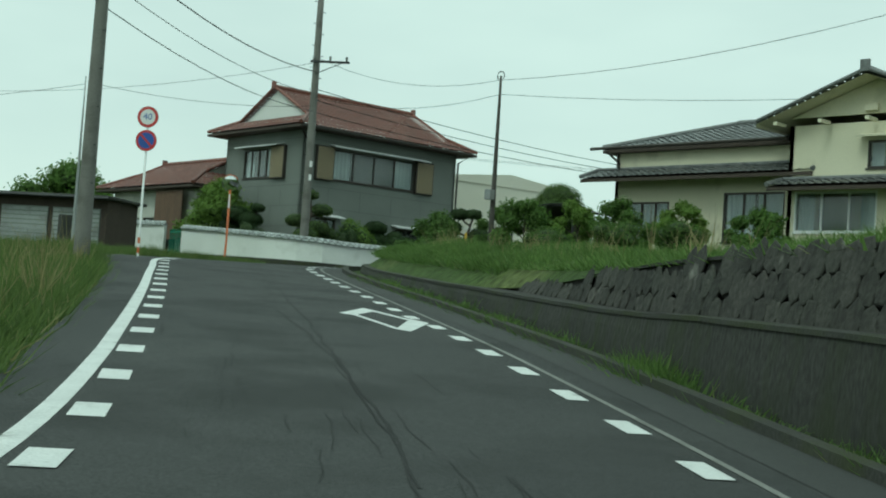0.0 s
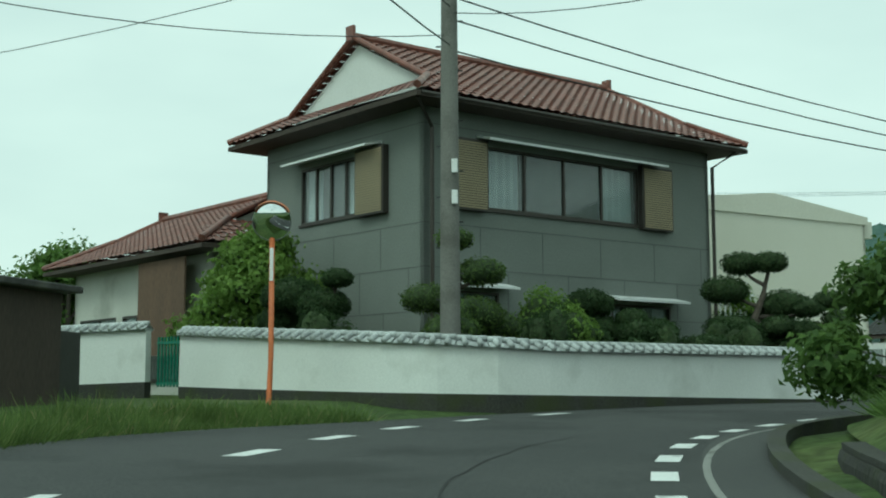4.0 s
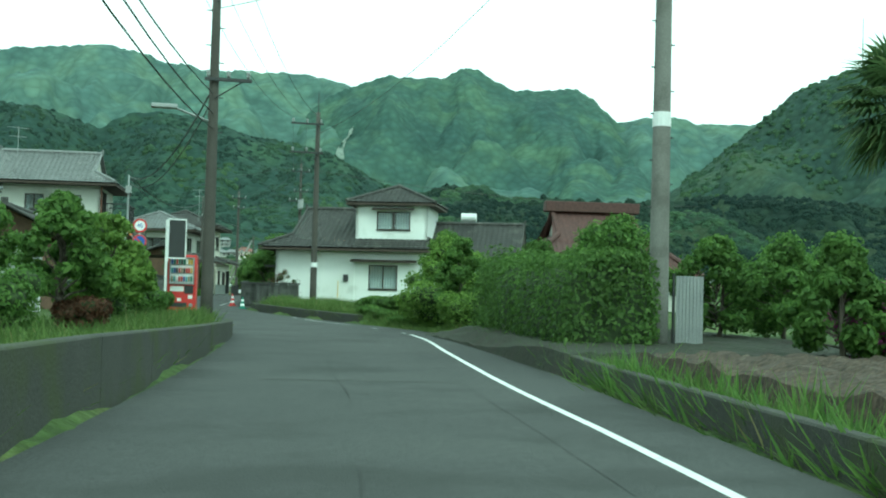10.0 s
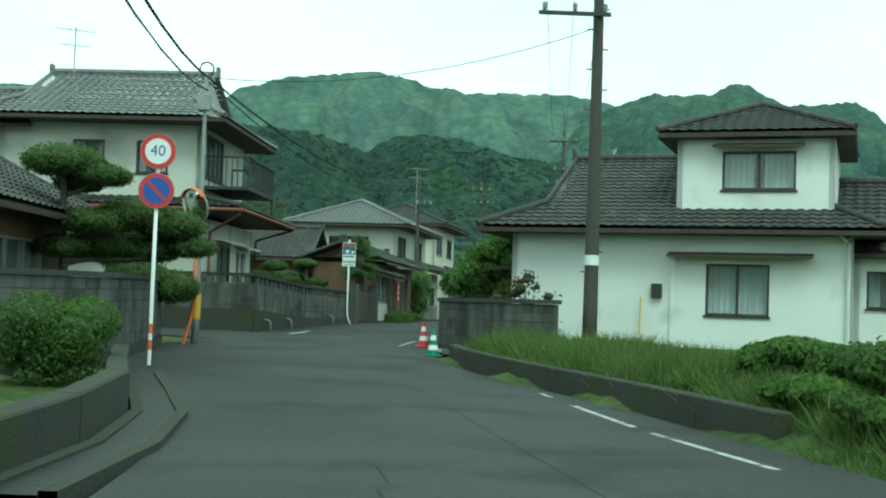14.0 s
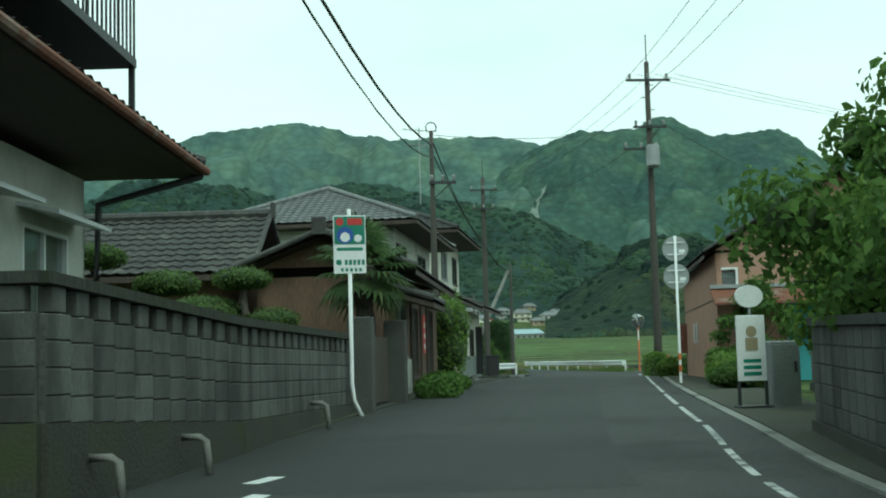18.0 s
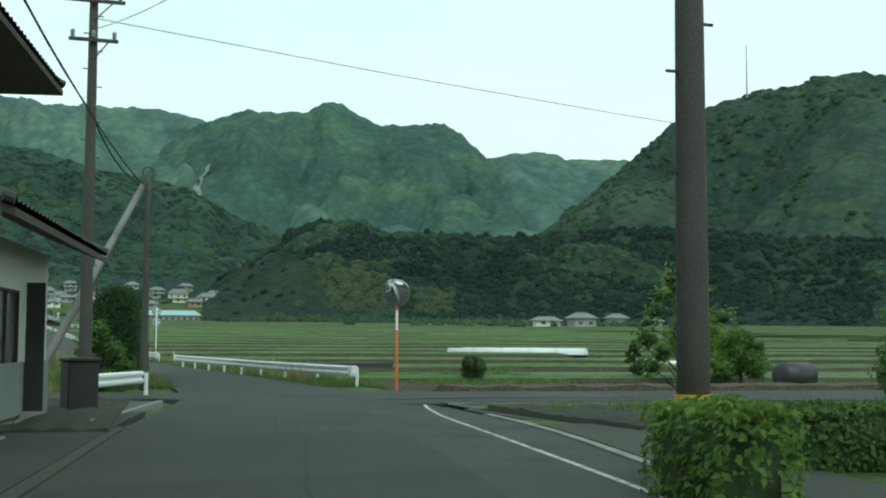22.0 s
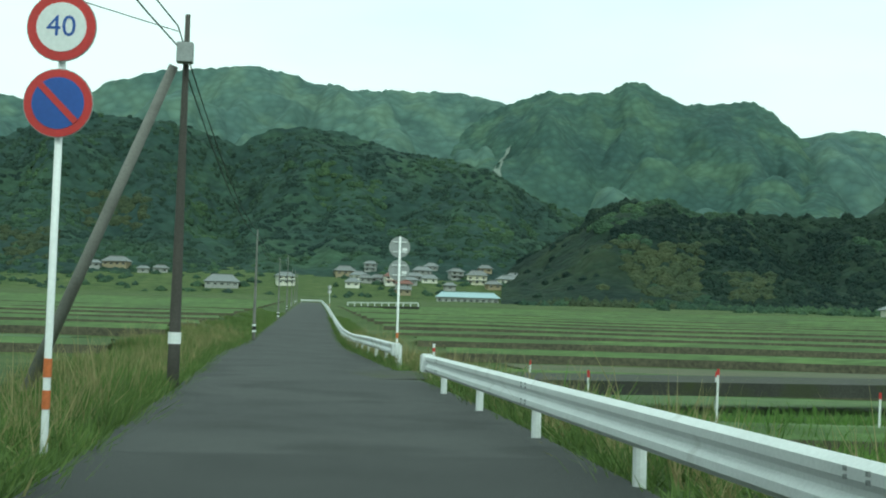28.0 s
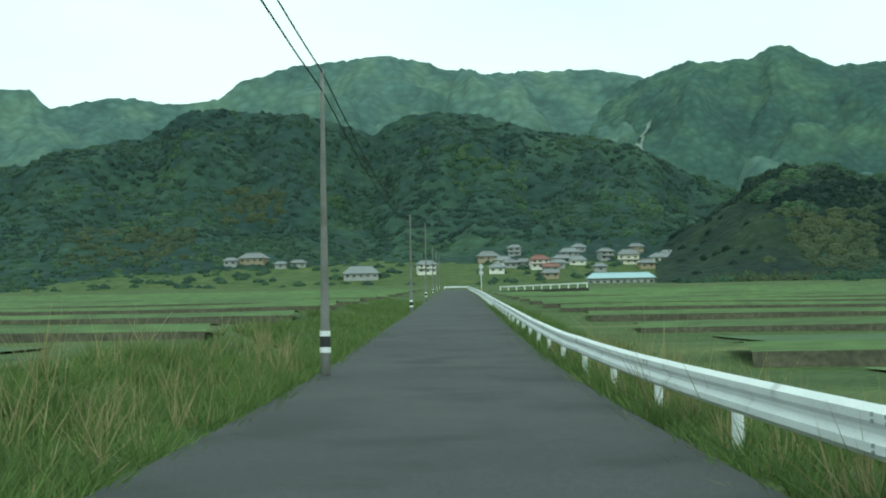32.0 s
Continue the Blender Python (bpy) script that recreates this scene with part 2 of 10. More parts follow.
M["dark_tile"] = mat("dark_tile", (0.05, 0.049, 0.046), 0.7, (0.035, 0.034, 0.032), 1.2, 8, 0.35, 0.25, 20, stain=(0.1, 0.098, 0.085), stain_scale=1.6, stain_cut=(0.56, 0.75))
M["wood_dark"] = mat("wood_dark", (0.06, 0.045, 0.035), 0.8, (0.04, 0.03, 0.025), 3, 40, 0.3, 0.2, 40, stretch=(1, 1, 0.15))
M["wood_brown"] = mat("wood_brown", (0.14, 0.085, 0.055), 0.8, (0.09, 0.058, 0.04), 3, 40, 0.3, 0.2, 40, stretch=(1, 1, 0.15))
M["bark"] = mat("bark", (0.09, 0.075, 0.06), 0.95, (0.05, 0.043, 0.036), 4, 25, 0.4, 0.8, 18, stretch=(1, 1, 0.3))
M["pole"] = mat("pole", (0.2, 0.195, 0.18), 0.85, (0.13, 0.125, 0.115), 1.2, 40, 0.2, 0.2, 40, stain=(0.09, 0.085, 0.075), stain_scale=1.2)
M["pole_dark"] = mat("pole_dark", (0.075, 0.068, 0.06), 0.85, (0.05, 0.045, 0.04), 1.2, 40, 0.25, 0.25, 40)
M["metal_grey"] = mat("metal_grey", (0.35, 0.36, 0.36), 0.5, (0.27, 0.28, 0.28), 2, 40, 0.12, 0.1, metal=0.6)
M["metal_white"] = mat("metal_white", (0.74, 0.75, 0.75), 0.45, (0.62, 0.63, 0.63), 1.5, 40, 0.06, 0.08, 30, stain=(0.4, 0.39, 0.36), stain_scale=2.2, stain_cut=(0.62, 0.76))
M["metal_dark"] = mat("metal_dark", (0.045, 0.046, 0.048), 0.5, None, 2, 40, 0.15, 0.1, metal=0.3)
M["bronze"] = mat("bronze", (0.06, 0.052, 0.045), 0.45, None, 2, 40, 0.1, 0.05, metal=0.4)
M["wire"] = mat("wire", (0.02, 0.02, 0.021), 0.6)
M["orange"] = mat("orange", (0.55, 0.15, 0.045), 0.55, (0.4, 0.12, 0.05), 2, 30, 0.15, 0.1, stain=(0.3, 0.13, 0.07), stain_scale=3, stain_cut=(0.6, 0.75))
M["red_paint"] = mat("red_paint", (0.5, 0.03, 0.03), 0.4, (0.42, 0.03, 0.03), 2, 30, 0.08, 0.05)
M["blue_paint"] = mat("blue_paint", (0.03, 0.09, 0.38), 0.4, None, 2, 30, 0.06, 0.04)
M["white_paint"] = mat("white_paint", (0.8, 0.8, 0.8), 0.45, (0.72, 0.72, 0.72), 2, 30, 0.05, 0.05)
M["teal_paint"] = mat("teal_paint", (0.1, 0.36, 0.38), 0.5, None, 2, 30, 0.06, 0.05)
M["green_paint"] = mat("green_paint", (0.03, 0.2, 0.13), 0.5, None, 2, 30, 0.08, 0.05)
M["yellow_paint"] = mat("yellow_paint", (0.65, 0.42, 0.05), 0.5, None, 2, 30, 0.08, 0.05)
M["black"] = mat("black", (0.02, 0.02, 0.02), 0.6)
M["rubber"] = mat("rubber", (0.022, 0.022, 0.023), 0.8)
M["shutter"] = mat("shutter", (0.33, 0.27, 0.17), 0.6, (0.27, 0.22, 0.14), 2, 30, 0.08, 0.05)
M["curtain"] = mat("curtain", (0.6, 0.66, 0.65), 0.9, (0.35, 0.42, 0.43), 3, 30, 0.1, 0.1)
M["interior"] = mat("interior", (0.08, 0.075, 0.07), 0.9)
M["red_siding"] = mat("red_siding", (0.4, 0.235, 0.17), 0.75, (0.34, 0.21, 0.15), 0.6, 30, 0.1, 0.1, stain=(0.28, 0.18, 0.13), stain_scale=0.8, stain_cut=(0.55, 0.8))
M["rust"] = mat("rust", (0.2, 0.075, 0.045), 0.85, (0.12, 0.06, 0.045), 2, 20, 0.3, 0.2, stain=(0.3, 0.25, 0.2), stain_scale=2.0)
M["stone_dark"] = mat("stone_dark", (0.05, 0.047, 0.041), 0.92, (0.03, 0.032, 0.024), 1.5, 12, 0.4, 0.6, 14, rand=0.3, world=True, stain=(0.16, 0.155, 0.135), stain_scale=2.5, stain_cut=(0.64, 0.74))
M["mortar_grey"] = mat("mortar_grey", (0.085, 0.085, 0.078), 0.95, (0.05, 0.05, 0.045), 2, 20, 0.3, 0.4)
M["mortar_dark"] = mat("mortar_dark", (0.04, 0.038, 0.034), 0.95, None, 2, 20, 0.3, 0.4)
M["block"] = mat("block", (0.115, 0.115, 0.107), 0.95, (0.08, 0.08, 0.073), 1.3, 60, 0.2, 0.3, 80, rand=0.2, stain=(0.04, 0.041, 0.036), stain_scale=2.2, stain_cut=(0.44, 0.66), stretch=(1, 1, 0.3), world=True)
M["block_dark"] = mat("block_dark", (0.07, 0.07, 0.065), 0.95, (0.04, 0.04, 0.037), 1.2, 40, 0.25, 0.3, 60, rand=0.15)
M["coping_tile"] = mat("coping_tile", (0.5, 0.52, 0.52), 0.5, (0.36, 0.38, 0.38), 3, 20, 0.15, 0.15, rand=0.15, stain=(0.2, 0.21, 0.21), stain_scale=4, stain_cut=(0.56, 0.75))
M["leaf_hedge"] = leafy("leaf_hedge", (0.15, 0.235, 0.06), (0.075, 0.13, 0.035))
M["leaf_bright"] = leafy("leaf_bright", (0.24, 0.35, 0.08), (0.13, 0.21, 0.045))
M["leaf_mid"] = leafy("leaf_mid", (0.17, 0.27, 0.065), (0.085, 0.15, 0.038))
M["leaf_pine"] = leafy("leaf_pine", (0.075, 0.12, 0.045), (0.036, 0.065, 0.026))
M["leaf_pine_light"] = leafy("leaf_pine_light", (0.16, 0.23, 0.065), (0.075, 0.12, 0.035))
M["leaf_palm"] = leafy("leaf_palm", (0.11, 0.16, 0.06), (0.05, 0.085, 0.032), (0.24, 0.19, 0.09))
M["leaf_pink"] = leafy("leaf_pink", (0.42, 0.1, 0.32), (0.2, 0.05, 0.15))
M["leaf_rust"] = leafy("leaf_rust", (0.16, 0.08, 0.05), (0.08, 0.05, 0.03))
M["grass"] = leafy("grass", (0.165, 0.23, 0.068), (0.08, 0.125, 0.035), (0.32, 0.27, 0.14))
M["bank_blade"] = leafy("bank_blade", (0.17, 0.26, 0.07), (0.085, 0.14, 0.038), (0.24, 0.25, 0.11))
M["grass_dry"] = leafy("grass_dry", (0.38, 0.32, 0.17), (0.2, 0.19, 0.08))


def glass_mat():
    m = bpy.data.materials.new("window_glass")
    m.use_nodes = True
    b = m.node_tree.nodes["Principled BSDF"]
    b.inputs["Base Color"].default_value = (0.75, 0.8, 0.8, 1)
    b.inputs["Roughness"].default_value, b.inputs["Metallic"].default_value = 0.04, 0.0
    b.inputs["Specular IOR Level"].default_value = 0.8
    b.inputs["Transmission Weight"].default_value = 0.92
    b.inputs["IOR"].default_value = 1.45
    return m


M["glass"] = glass_mat()
M["mirror"] = mat("mirror", (0.8, 0.82, 0.82), 0.03, (0.75, 0.77, 0.77), 2, 20, 0.02, 0.0, metal=1.0)


def land_mat():
    """Meadow, terraced paddy and verge, told apart by place on the plan."""
    m = bpy.data.materials.new("land")
    m.use_nodes = True
    t = m.node_tree
    b = t.nodes["Principled BSDF"]
    co = t.nodes.new("ShaderNodeTexCoord")

    def noise_tex(s, detail=4.0, stretch=(1, 1, 1)):
        mp = t.nodes.new("ShaderNodeMapping")
        mp.inputs["Scale"].default_value = stretch
        t.links.new(co.outputs["Object"], mp.inputs["Vector"])
        n = t.nodes.new("ShaderNodeTexNoise")
        n.inputs["Scale"].default_value, n.inputs["Detail"].default_value = s, detail
        t.links.new(mp.outputs["Vector"], n.inputs["Vector"])
        return n.outputs["Fac"]

    r = t.nodes.new("ShaderNodeValToRGB")
    els = r.color_ramp.elements
    els[0].position, els[0].color = 0.3, (0.04, 0.064, 0.02, 1)
    els[1].position, els[1].color = 0.7, (0.115, 0.135, 0.05, 1)
    e = els.new(0.5)
    e.color = (0.068, 0.1, 0.03, 1)
    t.links.new(noise_tex(0.35, 6.0, (0.35, 1, 1)), r.inputs["Fac"])
    g = t.nodes.new("ShaderNodeValToRGB")
    g.color_ramp.elements[0].color, g.color_ramp.elements[1].color = (0.55, 0.55, 0.55, 1), (1.35, 1.35, 1.35, 1)
    g.color_ramp.elements[0].position, g.color_ramp.elements[1].position = 0.3, 0.7
    t.links.new(noise_tex(5.0, 6.0), g.inputs["Fac"])
    x = t.nodes.new("ShaderNodeMix")
    x.data_type, x.blend_type = "RGBA", "MULTIPLY"
    x.inputs[0].default_value = 1.0
    t.links.new(r.outputs["Color"], x.inputs[6])
    t.links.new(g.outputs["Color"], x.inputs[7])
    t.links.new(x.outputs[2], b.inputs["Base Color"])
    b.inputs["Roughness"].default_value, b.inputs["Specular IOR Level"].default_value = 0.9, 0.2
    bp = t.nodes.new("ShaderNodeBump")
    bp.inputs["Strength"].default_value, bp.inputs["Distance"].default_value = 0.8, 0.08
    t.links.new(noise_tex(7.0, 6.0), bp.inputs["Height"])
    t.links.new(bp.outputs["Normal"], b.inputs["Normal"])
    return m


def forest_mat(name, dark, mid, light, size, tone=0.012, patch=0.7):
    """Wooded slope: crowns, stands of other kinds, lighter spring growth."""
    m = bpy.data.materials.new(name)
    m.use_nodes = True
    t = m.node_tree
    b = t.nodes["Principled BSDF"]
    co = t.nodes.new("ShaderNodeTexCoord")
    v = t.nodes.new("ShaderNodeTexVoronoi")
    v.inputs["Scale"].default_value = size
    t.links.new(co.outputs["Object"], v.inputs["Vector"])
    n = t.nodes.new("ShaderNodeTexNoise")
    n.inputs["Scale"].default_value, n.inputs["Detail"].default_value = tone, 8.0
    n.inputs["Roughness"].default_value = 0.65
    t.links.new(co.outputs["Object"], n.inputs["Vector"])
    r = t.nodes.new("ShaderNodeValToRGB")
    els = r.color_ramp.elements
    els[0].position, els[0].color = 0.36, (*dark, 1)
    els[1].position, els[1].color = 0.68, (*light, 1)
    e = els.new(0.52)
    e.color = (*mid, 1)
    t.links.new(n.outputs["Fac"], r.inputs["Fac"])
    stand = t.nodes.new("ShaderNodeTexNoise")
    stand.inputs["Scale"].default_value, stand.inputs["Detail"].default_value = tone * 2.6, 6.0
    stretch = t.nodes.new("ShaderNodeMapping")
    stretch.inputs["Scale"].default_value = (1.0, 0.55, 1.6)
    t.links.new(co.outputs["Object"], stretch.inputs["Vector"])
    t.links.new(stretch.outputs["Vector"], stand.inputs["Vector"])
    col = r.outputs["Color"]
    for lo, hi, colour, amount in ((0.56, 0.66, light, patch), (0.45, 0.36, dark, patch)):
        k = t.nodes.new("ShaderNodeMapRange")
        k.inputs["From Min"].default_value, k.inputs["From Max"].default_value = lo, hi
        k.inputs["To Max"].default_value = amount
        t.links.new(stand.outputs["Fac"], k.inputs["Value"])
        x = t.nodes.new("ShaderNodeMix")
        x.data_type = "RGBA"
        t.links.new(k.outputs["Result"], x.inputs[0])
        t.links.new(col, x.inputs[6])
        x.inputs[7].default_value = (*colour, 1)
        col = x.outputs[2]
    # Cells darken towards their rims: shade between crowns put into the colour.
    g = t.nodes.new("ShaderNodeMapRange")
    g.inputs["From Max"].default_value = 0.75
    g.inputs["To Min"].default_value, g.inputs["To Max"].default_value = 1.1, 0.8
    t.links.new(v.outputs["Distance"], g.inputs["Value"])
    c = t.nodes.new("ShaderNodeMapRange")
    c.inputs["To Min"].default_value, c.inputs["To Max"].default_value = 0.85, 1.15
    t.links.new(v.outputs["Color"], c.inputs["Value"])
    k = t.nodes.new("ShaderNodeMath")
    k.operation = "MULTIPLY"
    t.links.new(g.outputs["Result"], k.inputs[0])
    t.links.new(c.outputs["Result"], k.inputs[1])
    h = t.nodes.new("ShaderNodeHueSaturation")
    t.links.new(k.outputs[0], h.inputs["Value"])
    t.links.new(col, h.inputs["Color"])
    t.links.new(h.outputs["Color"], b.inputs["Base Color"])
    bp = t.nodes.new("ShaderNodeBump")
    bp.invert = True
    bp.inputs["Strength"].default_value, bp.inputs["Distance"].default_value = 0.7, 3.0
    t.links.new(v.outputs["Distance"], bp.inputs["Height"])
    t.links.new(bp.outputs["Normal"], b.inputs["Normal"])
    b.inputs["Roughness"].default_value, b.inputs["Specular IOR Level"].default_value = 0.95, 0.1
    return m


M["land"] = land_mat()
# Farther ranges are paler and bluer: distance haze put into the base colours.
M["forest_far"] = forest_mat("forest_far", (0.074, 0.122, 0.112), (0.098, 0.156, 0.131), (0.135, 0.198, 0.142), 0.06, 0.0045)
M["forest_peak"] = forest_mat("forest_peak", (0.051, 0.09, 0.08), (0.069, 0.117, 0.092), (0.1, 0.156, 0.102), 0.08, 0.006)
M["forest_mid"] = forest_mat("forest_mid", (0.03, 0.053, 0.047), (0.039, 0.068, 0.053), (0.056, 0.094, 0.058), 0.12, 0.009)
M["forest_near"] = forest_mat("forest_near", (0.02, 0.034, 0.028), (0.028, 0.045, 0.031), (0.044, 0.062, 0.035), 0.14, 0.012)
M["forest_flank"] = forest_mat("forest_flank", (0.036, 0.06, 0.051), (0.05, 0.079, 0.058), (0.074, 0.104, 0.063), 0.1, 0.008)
M["rock_scar"] = mat("rock_scar", (0.2, 0.235, 0.205), 0.95, (0.13, 0.17, 0.135), 0.02, 0.2, 0.3, 0.5, 0.2, stain=(0.08, 0.13, 0.085), stain_scale=0.05)



def canopy_mat(name, dark, mid, light, tone):
    """Far tree crowns: stands of one kind, with each crown a little lighter or darker."""
    m = forest_mat(name, dark, mid, light, 0.6, tone)
    t = m.node_tree
    h = [n for n in t.nodes if n.type == "HUE_SAT"][0]
    k = h.inputs["Value"].links[0].from_socket
    geo = t.nodes.new("ShaderNodeNewGeometry")
    r = t.nodes.new("ShaderNodeMapRange")
    r.inputs["To Min"].default_value, r.inputs["To Max"].default_value = 0.88, 1.13
    t.links.new(geo.outputs["Random Per Island"], r.inputs["Value"])
    x = t.nodes.new("ShaderNodeMath")
    x.operation = "MULTIPLY"
    t.links.new(k, x.inputs[0])
    t.links.new(r.outputs["Result"], x.inputs[1])
    t.links.new(x.outputs[0], h.inputs["Value"])
    return m


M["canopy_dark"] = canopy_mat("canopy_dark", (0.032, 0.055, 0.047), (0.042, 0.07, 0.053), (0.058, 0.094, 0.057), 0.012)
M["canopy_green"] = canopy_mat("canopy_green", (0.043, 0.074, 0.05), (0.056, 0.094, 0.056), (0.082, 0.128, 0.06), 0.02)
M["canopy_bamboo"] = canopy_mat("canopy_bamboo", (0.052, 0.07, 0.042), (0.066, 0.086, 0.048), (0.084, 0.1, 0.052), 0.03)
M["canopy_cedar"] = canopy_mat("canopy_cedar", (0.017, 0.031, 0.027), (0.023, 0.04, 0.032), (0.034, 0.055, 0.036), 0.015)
# Core green darker than the leaves: shade within crowns put into the colour.
M["foliage_shade"] = mat("foliage_shade", (0.05, 0.075, 0.026), 0.95, (0.03, 0.045, 0.018), 3, 12, 0.4, 0.6, 10)


# ---- building helpers ----
def finish(bm, name, material, smooth=False):
    me = bpy.data.meshes.new(name)
    bm.to_mesh(me)
    bm.free()
    me.materials.append(M[material])
    if smooth:
        me.polygons.foreach_set("use_smooth", [True] * len(me.polygons))
    return me


def part(name, bm, material, parent, label="", smooth=False, m=None):
    """One mesh object under a thing or under a part."""
    ob = new(name, finish(bm, name, material, smooth))
    ob.parent = parent
    if m is not None:
        ob.matrix_basis = m
    if label:
        ob["label"] = label
    return ob


def thing(name, m, label, category, group="", kind=""):
    ob = new(name)
    ob.empty_display_size = 0.2
    ob.matrix_basis = m
    return tagged(ob, label, category, group, kind)


def solo(name, bm, material, m, label, category, group="", kind="", smooth=False):
    ob = new(name, finish(bm, name, material, smooth))
    ob.matrix_basis = m
    return tagged(ob, label, category, group, kind)


def box(bm, x0, y0, z0, x1, y1, z1, bevel=0.0):
    v = [bm.verts.new(p) for p in ((x0, y0, z0), (x1, y0, z0), (x1, y1, z0), (x0, y1, z0), (x0, y0, z1), (x1, y0, z1), (x1, y1, z1), (x0, y1, z1))]
    f = [bm.faces.new([v[i] for i in q]) for q in ((3, 2, 1, 0), (4, 5, 6, 7), (0, 1, 5, 4), (1, 2, 6, 5), (2, 3, 7, 6), (3, 0, 4, 7))]
    if bevel:
        edges = {e for q in f for e in q.edges}
        bmesh.ops.bevel(bm, geom=list(edges), offset=bevel, segments=1, affect="EDGES", profile=0.5)
    return v


def new_box(x0, y0, z0, x1, y1, z1, bevel=0.0):
    bm = bmesh.new()
    box(bm, x0, y0, z0, x1, y1, z1, bevel)
    return bm


def tube(bm, pts, radii, sides=8, cap=True):
    """A round bar along a line of points."""
    pts = [Vector(p) for p in pts]
    if not isinstance(radii, (list, tuple)):
        radii = [radii] * len(pts)
    rings = []
    for i, p in enumerate(pts):
        d = (pts[min(i + 1, len(pts) - 1)] - pts[max(i - 1, 0)]).normalized()
        a = d.orthogonal().normalized() if abs(d.z) > 0.95 or abs(d.z) < 0.05 else d.cross(Vector((0, 0, 1))).normalized()
        if abs(d.z) < 0.05:
            a = Vector((0, 0, 1))
        b = d.cross(a).normalized()
        rings.append([bm.verts.new(p + radii[i] * (math.cos(2 * math.pi * k / sides) * a + math.sin(2 * math.pi * k / sides) * b)) for k in range(sides)])
    for r, s in zip(rings, rings[1:]):
        for k in range(sides):
            bm.faces.new((r[k], r[(k + 1) % sides], s[(k + 1) % sides], s[k]))
    if cap:
        bm.faces.new(rings[0][::-1])
        bm.faces.new(rings[-1])
    return bm


def new_tube(pts, radii, sides=8):
    return tube(bmesh.new(), pts, radii, sides)


def prism(bm, outline, z0, z1):
    """An upright block over a flat outline of x, y."""
    lo, hi = [bm.verts.new((x, y, z0)) for x, y in outline], [bm.verts.new((x, y, z1)) for x, y in outline]
    n = len(outline)
    for i in range(n):
        bm.faces.new((lo[i], lo[(i + 1) % n], hi[(i + 1) % n], hi[i]))
    bm.faces.new(hi)
    bm.faces.new(lo[::-1])
    bmesh.ops.recalc_face_normals(bm, faces=bm.faces)
    return bm


def disc(bm, r, y, thick, x=0.0, z=0.0, sides=28):
    """A round plate that faces -y."""
    tube(bm, [(x, y, z), (x, y + thick, z)], r, sides)
    return bm


def mesh_from(verts, faces, name, material, smooth=False):
    me = bpy.data.meshes.new(name)
    me.from_pydata([tuple(map(float, v)) for v in verts] if not isinstance(verts, np.ndarray) else verts.tolist(), [], faces)
    me.materials.append(M[material])
    if smooth:
        me.polygons.foreach_set("use_smooth", [True] * len(me.polygons))
    me.update()
    return me


# ---- the road's line: x, y and height of its surface ----
LINE = [
    (14, -14, -1.1), (0, 0, 0.05), (-5.03, 4.54, 0.28), (-11, 8.62, 0.81), (-17.53, 12.84, 1.32), (-23.7, 16.74, 1.8), (-28.75, 20.16, 2.2),
    (-32.56, 24.7, 2.42), (-34.71, 29.75, 2.51), (-35.42, 36.21, 2.63), (-34.9, 43.2, 2.64), (-33.06, 55, 2.69), (-31.24, 68.2, 2.7),
    (-30.1, 80, 2.88), (-30.01, 87.7, 2.89), (-31.2, 98.2, 2.94), (-32.6, 108.2, 3.17), (-32.46, 119.8, 3.38), (-31.32, 128, 3.59),
    (-28.8, 141, 3.76), (-25.83, 154.6, 3.8), (-23.26, 166.5, 3.7), (-21.3, 178, 3.7), (-20.4, 194.5, 3.72), (-20.4, 214, 3.77),
    (-20.9, 236, 3.89), (-21.1, 260, 4.0), (-21, 300, 5), (-20.7, 378, 7.1), (-20.5, 492, 9.9),
]
EDGE_L = [2.6, 2.6, 2.6, 2.6, 2.7, 2.9, 3.6, 4.6, 3.6, 2.9, 3.4, 2.45, 2.3, 1.9, 1.8, 1.45, 3.2, 2.5, 2.0, 1.9, 2.1, 2.5, 2.1, 1.9, 2.2, 2.4, 2.4, 2.4, 2.4, 2.4]
EDGE_R = [3.3, 3.3, 3.3, 3.3, 3.2, 3.0, 3.0, 2.9, 2.7, 3.0, 3.2, 3.2, 3.5, 3.9, 4.35, 4.15, 3.1, 3.3, 3.4, 3.4, 3.5, 3.9, 2.9, 2.4, 2.5, 2.2, 2.2, 2.2, 2.2, 2.2]


def spline(values, u):
    """Catmull-Rom through the values at a fractional index."""
    v = np.asarray(values, float)
    u = np.asarray(u, float)
    i = np.clip(np.floor(u).astype(int), 0, len(v) - 2)
    w = (u - i).reshape(u.shape + (1,) * (v.ndim - 1))
    p0, p1, p2, p3 = v[np.maximum(i - 1, 0)], v[i], v[i + 1], v[np.minimum(i + 2, len(v) - 1)]
    return 0.5 * (2 * p1 + (p2 - p0) * w + (2 * p0 - 5 * p1 + 4 * p2 - p3) * w**2 + (3 * p1 - p0 - 3 * p2 + p3) * w**3)


RU = np.concatenate([np.linspace(i, i + 1, max(2, int(np.hypot(LINE[i + 1][0] - LINE[i][0], LINE[i + 1][1] - LINE[i][1]) / (0.8 if i < 26 else 4.0))), endpoint=False) for i in range(len(LINE) - 1)] + [[len(LINE) - 1.0]])
RP = spline(LINE, RU)
RT = np.gradient(RP[:, :2], axis=0)
RT /= np.linalg.norm(RT, axis=1)[:, None]
RN = np.stack([RT[:, 1], -RT[:, 0]], 1)
RL, RR = spline(EDGE_L, RU), spline(EDGE_R, RU)
SEG = np.diff(RP[:, :2], axis=0)
SEG2 = (SEG**2).sum(1)


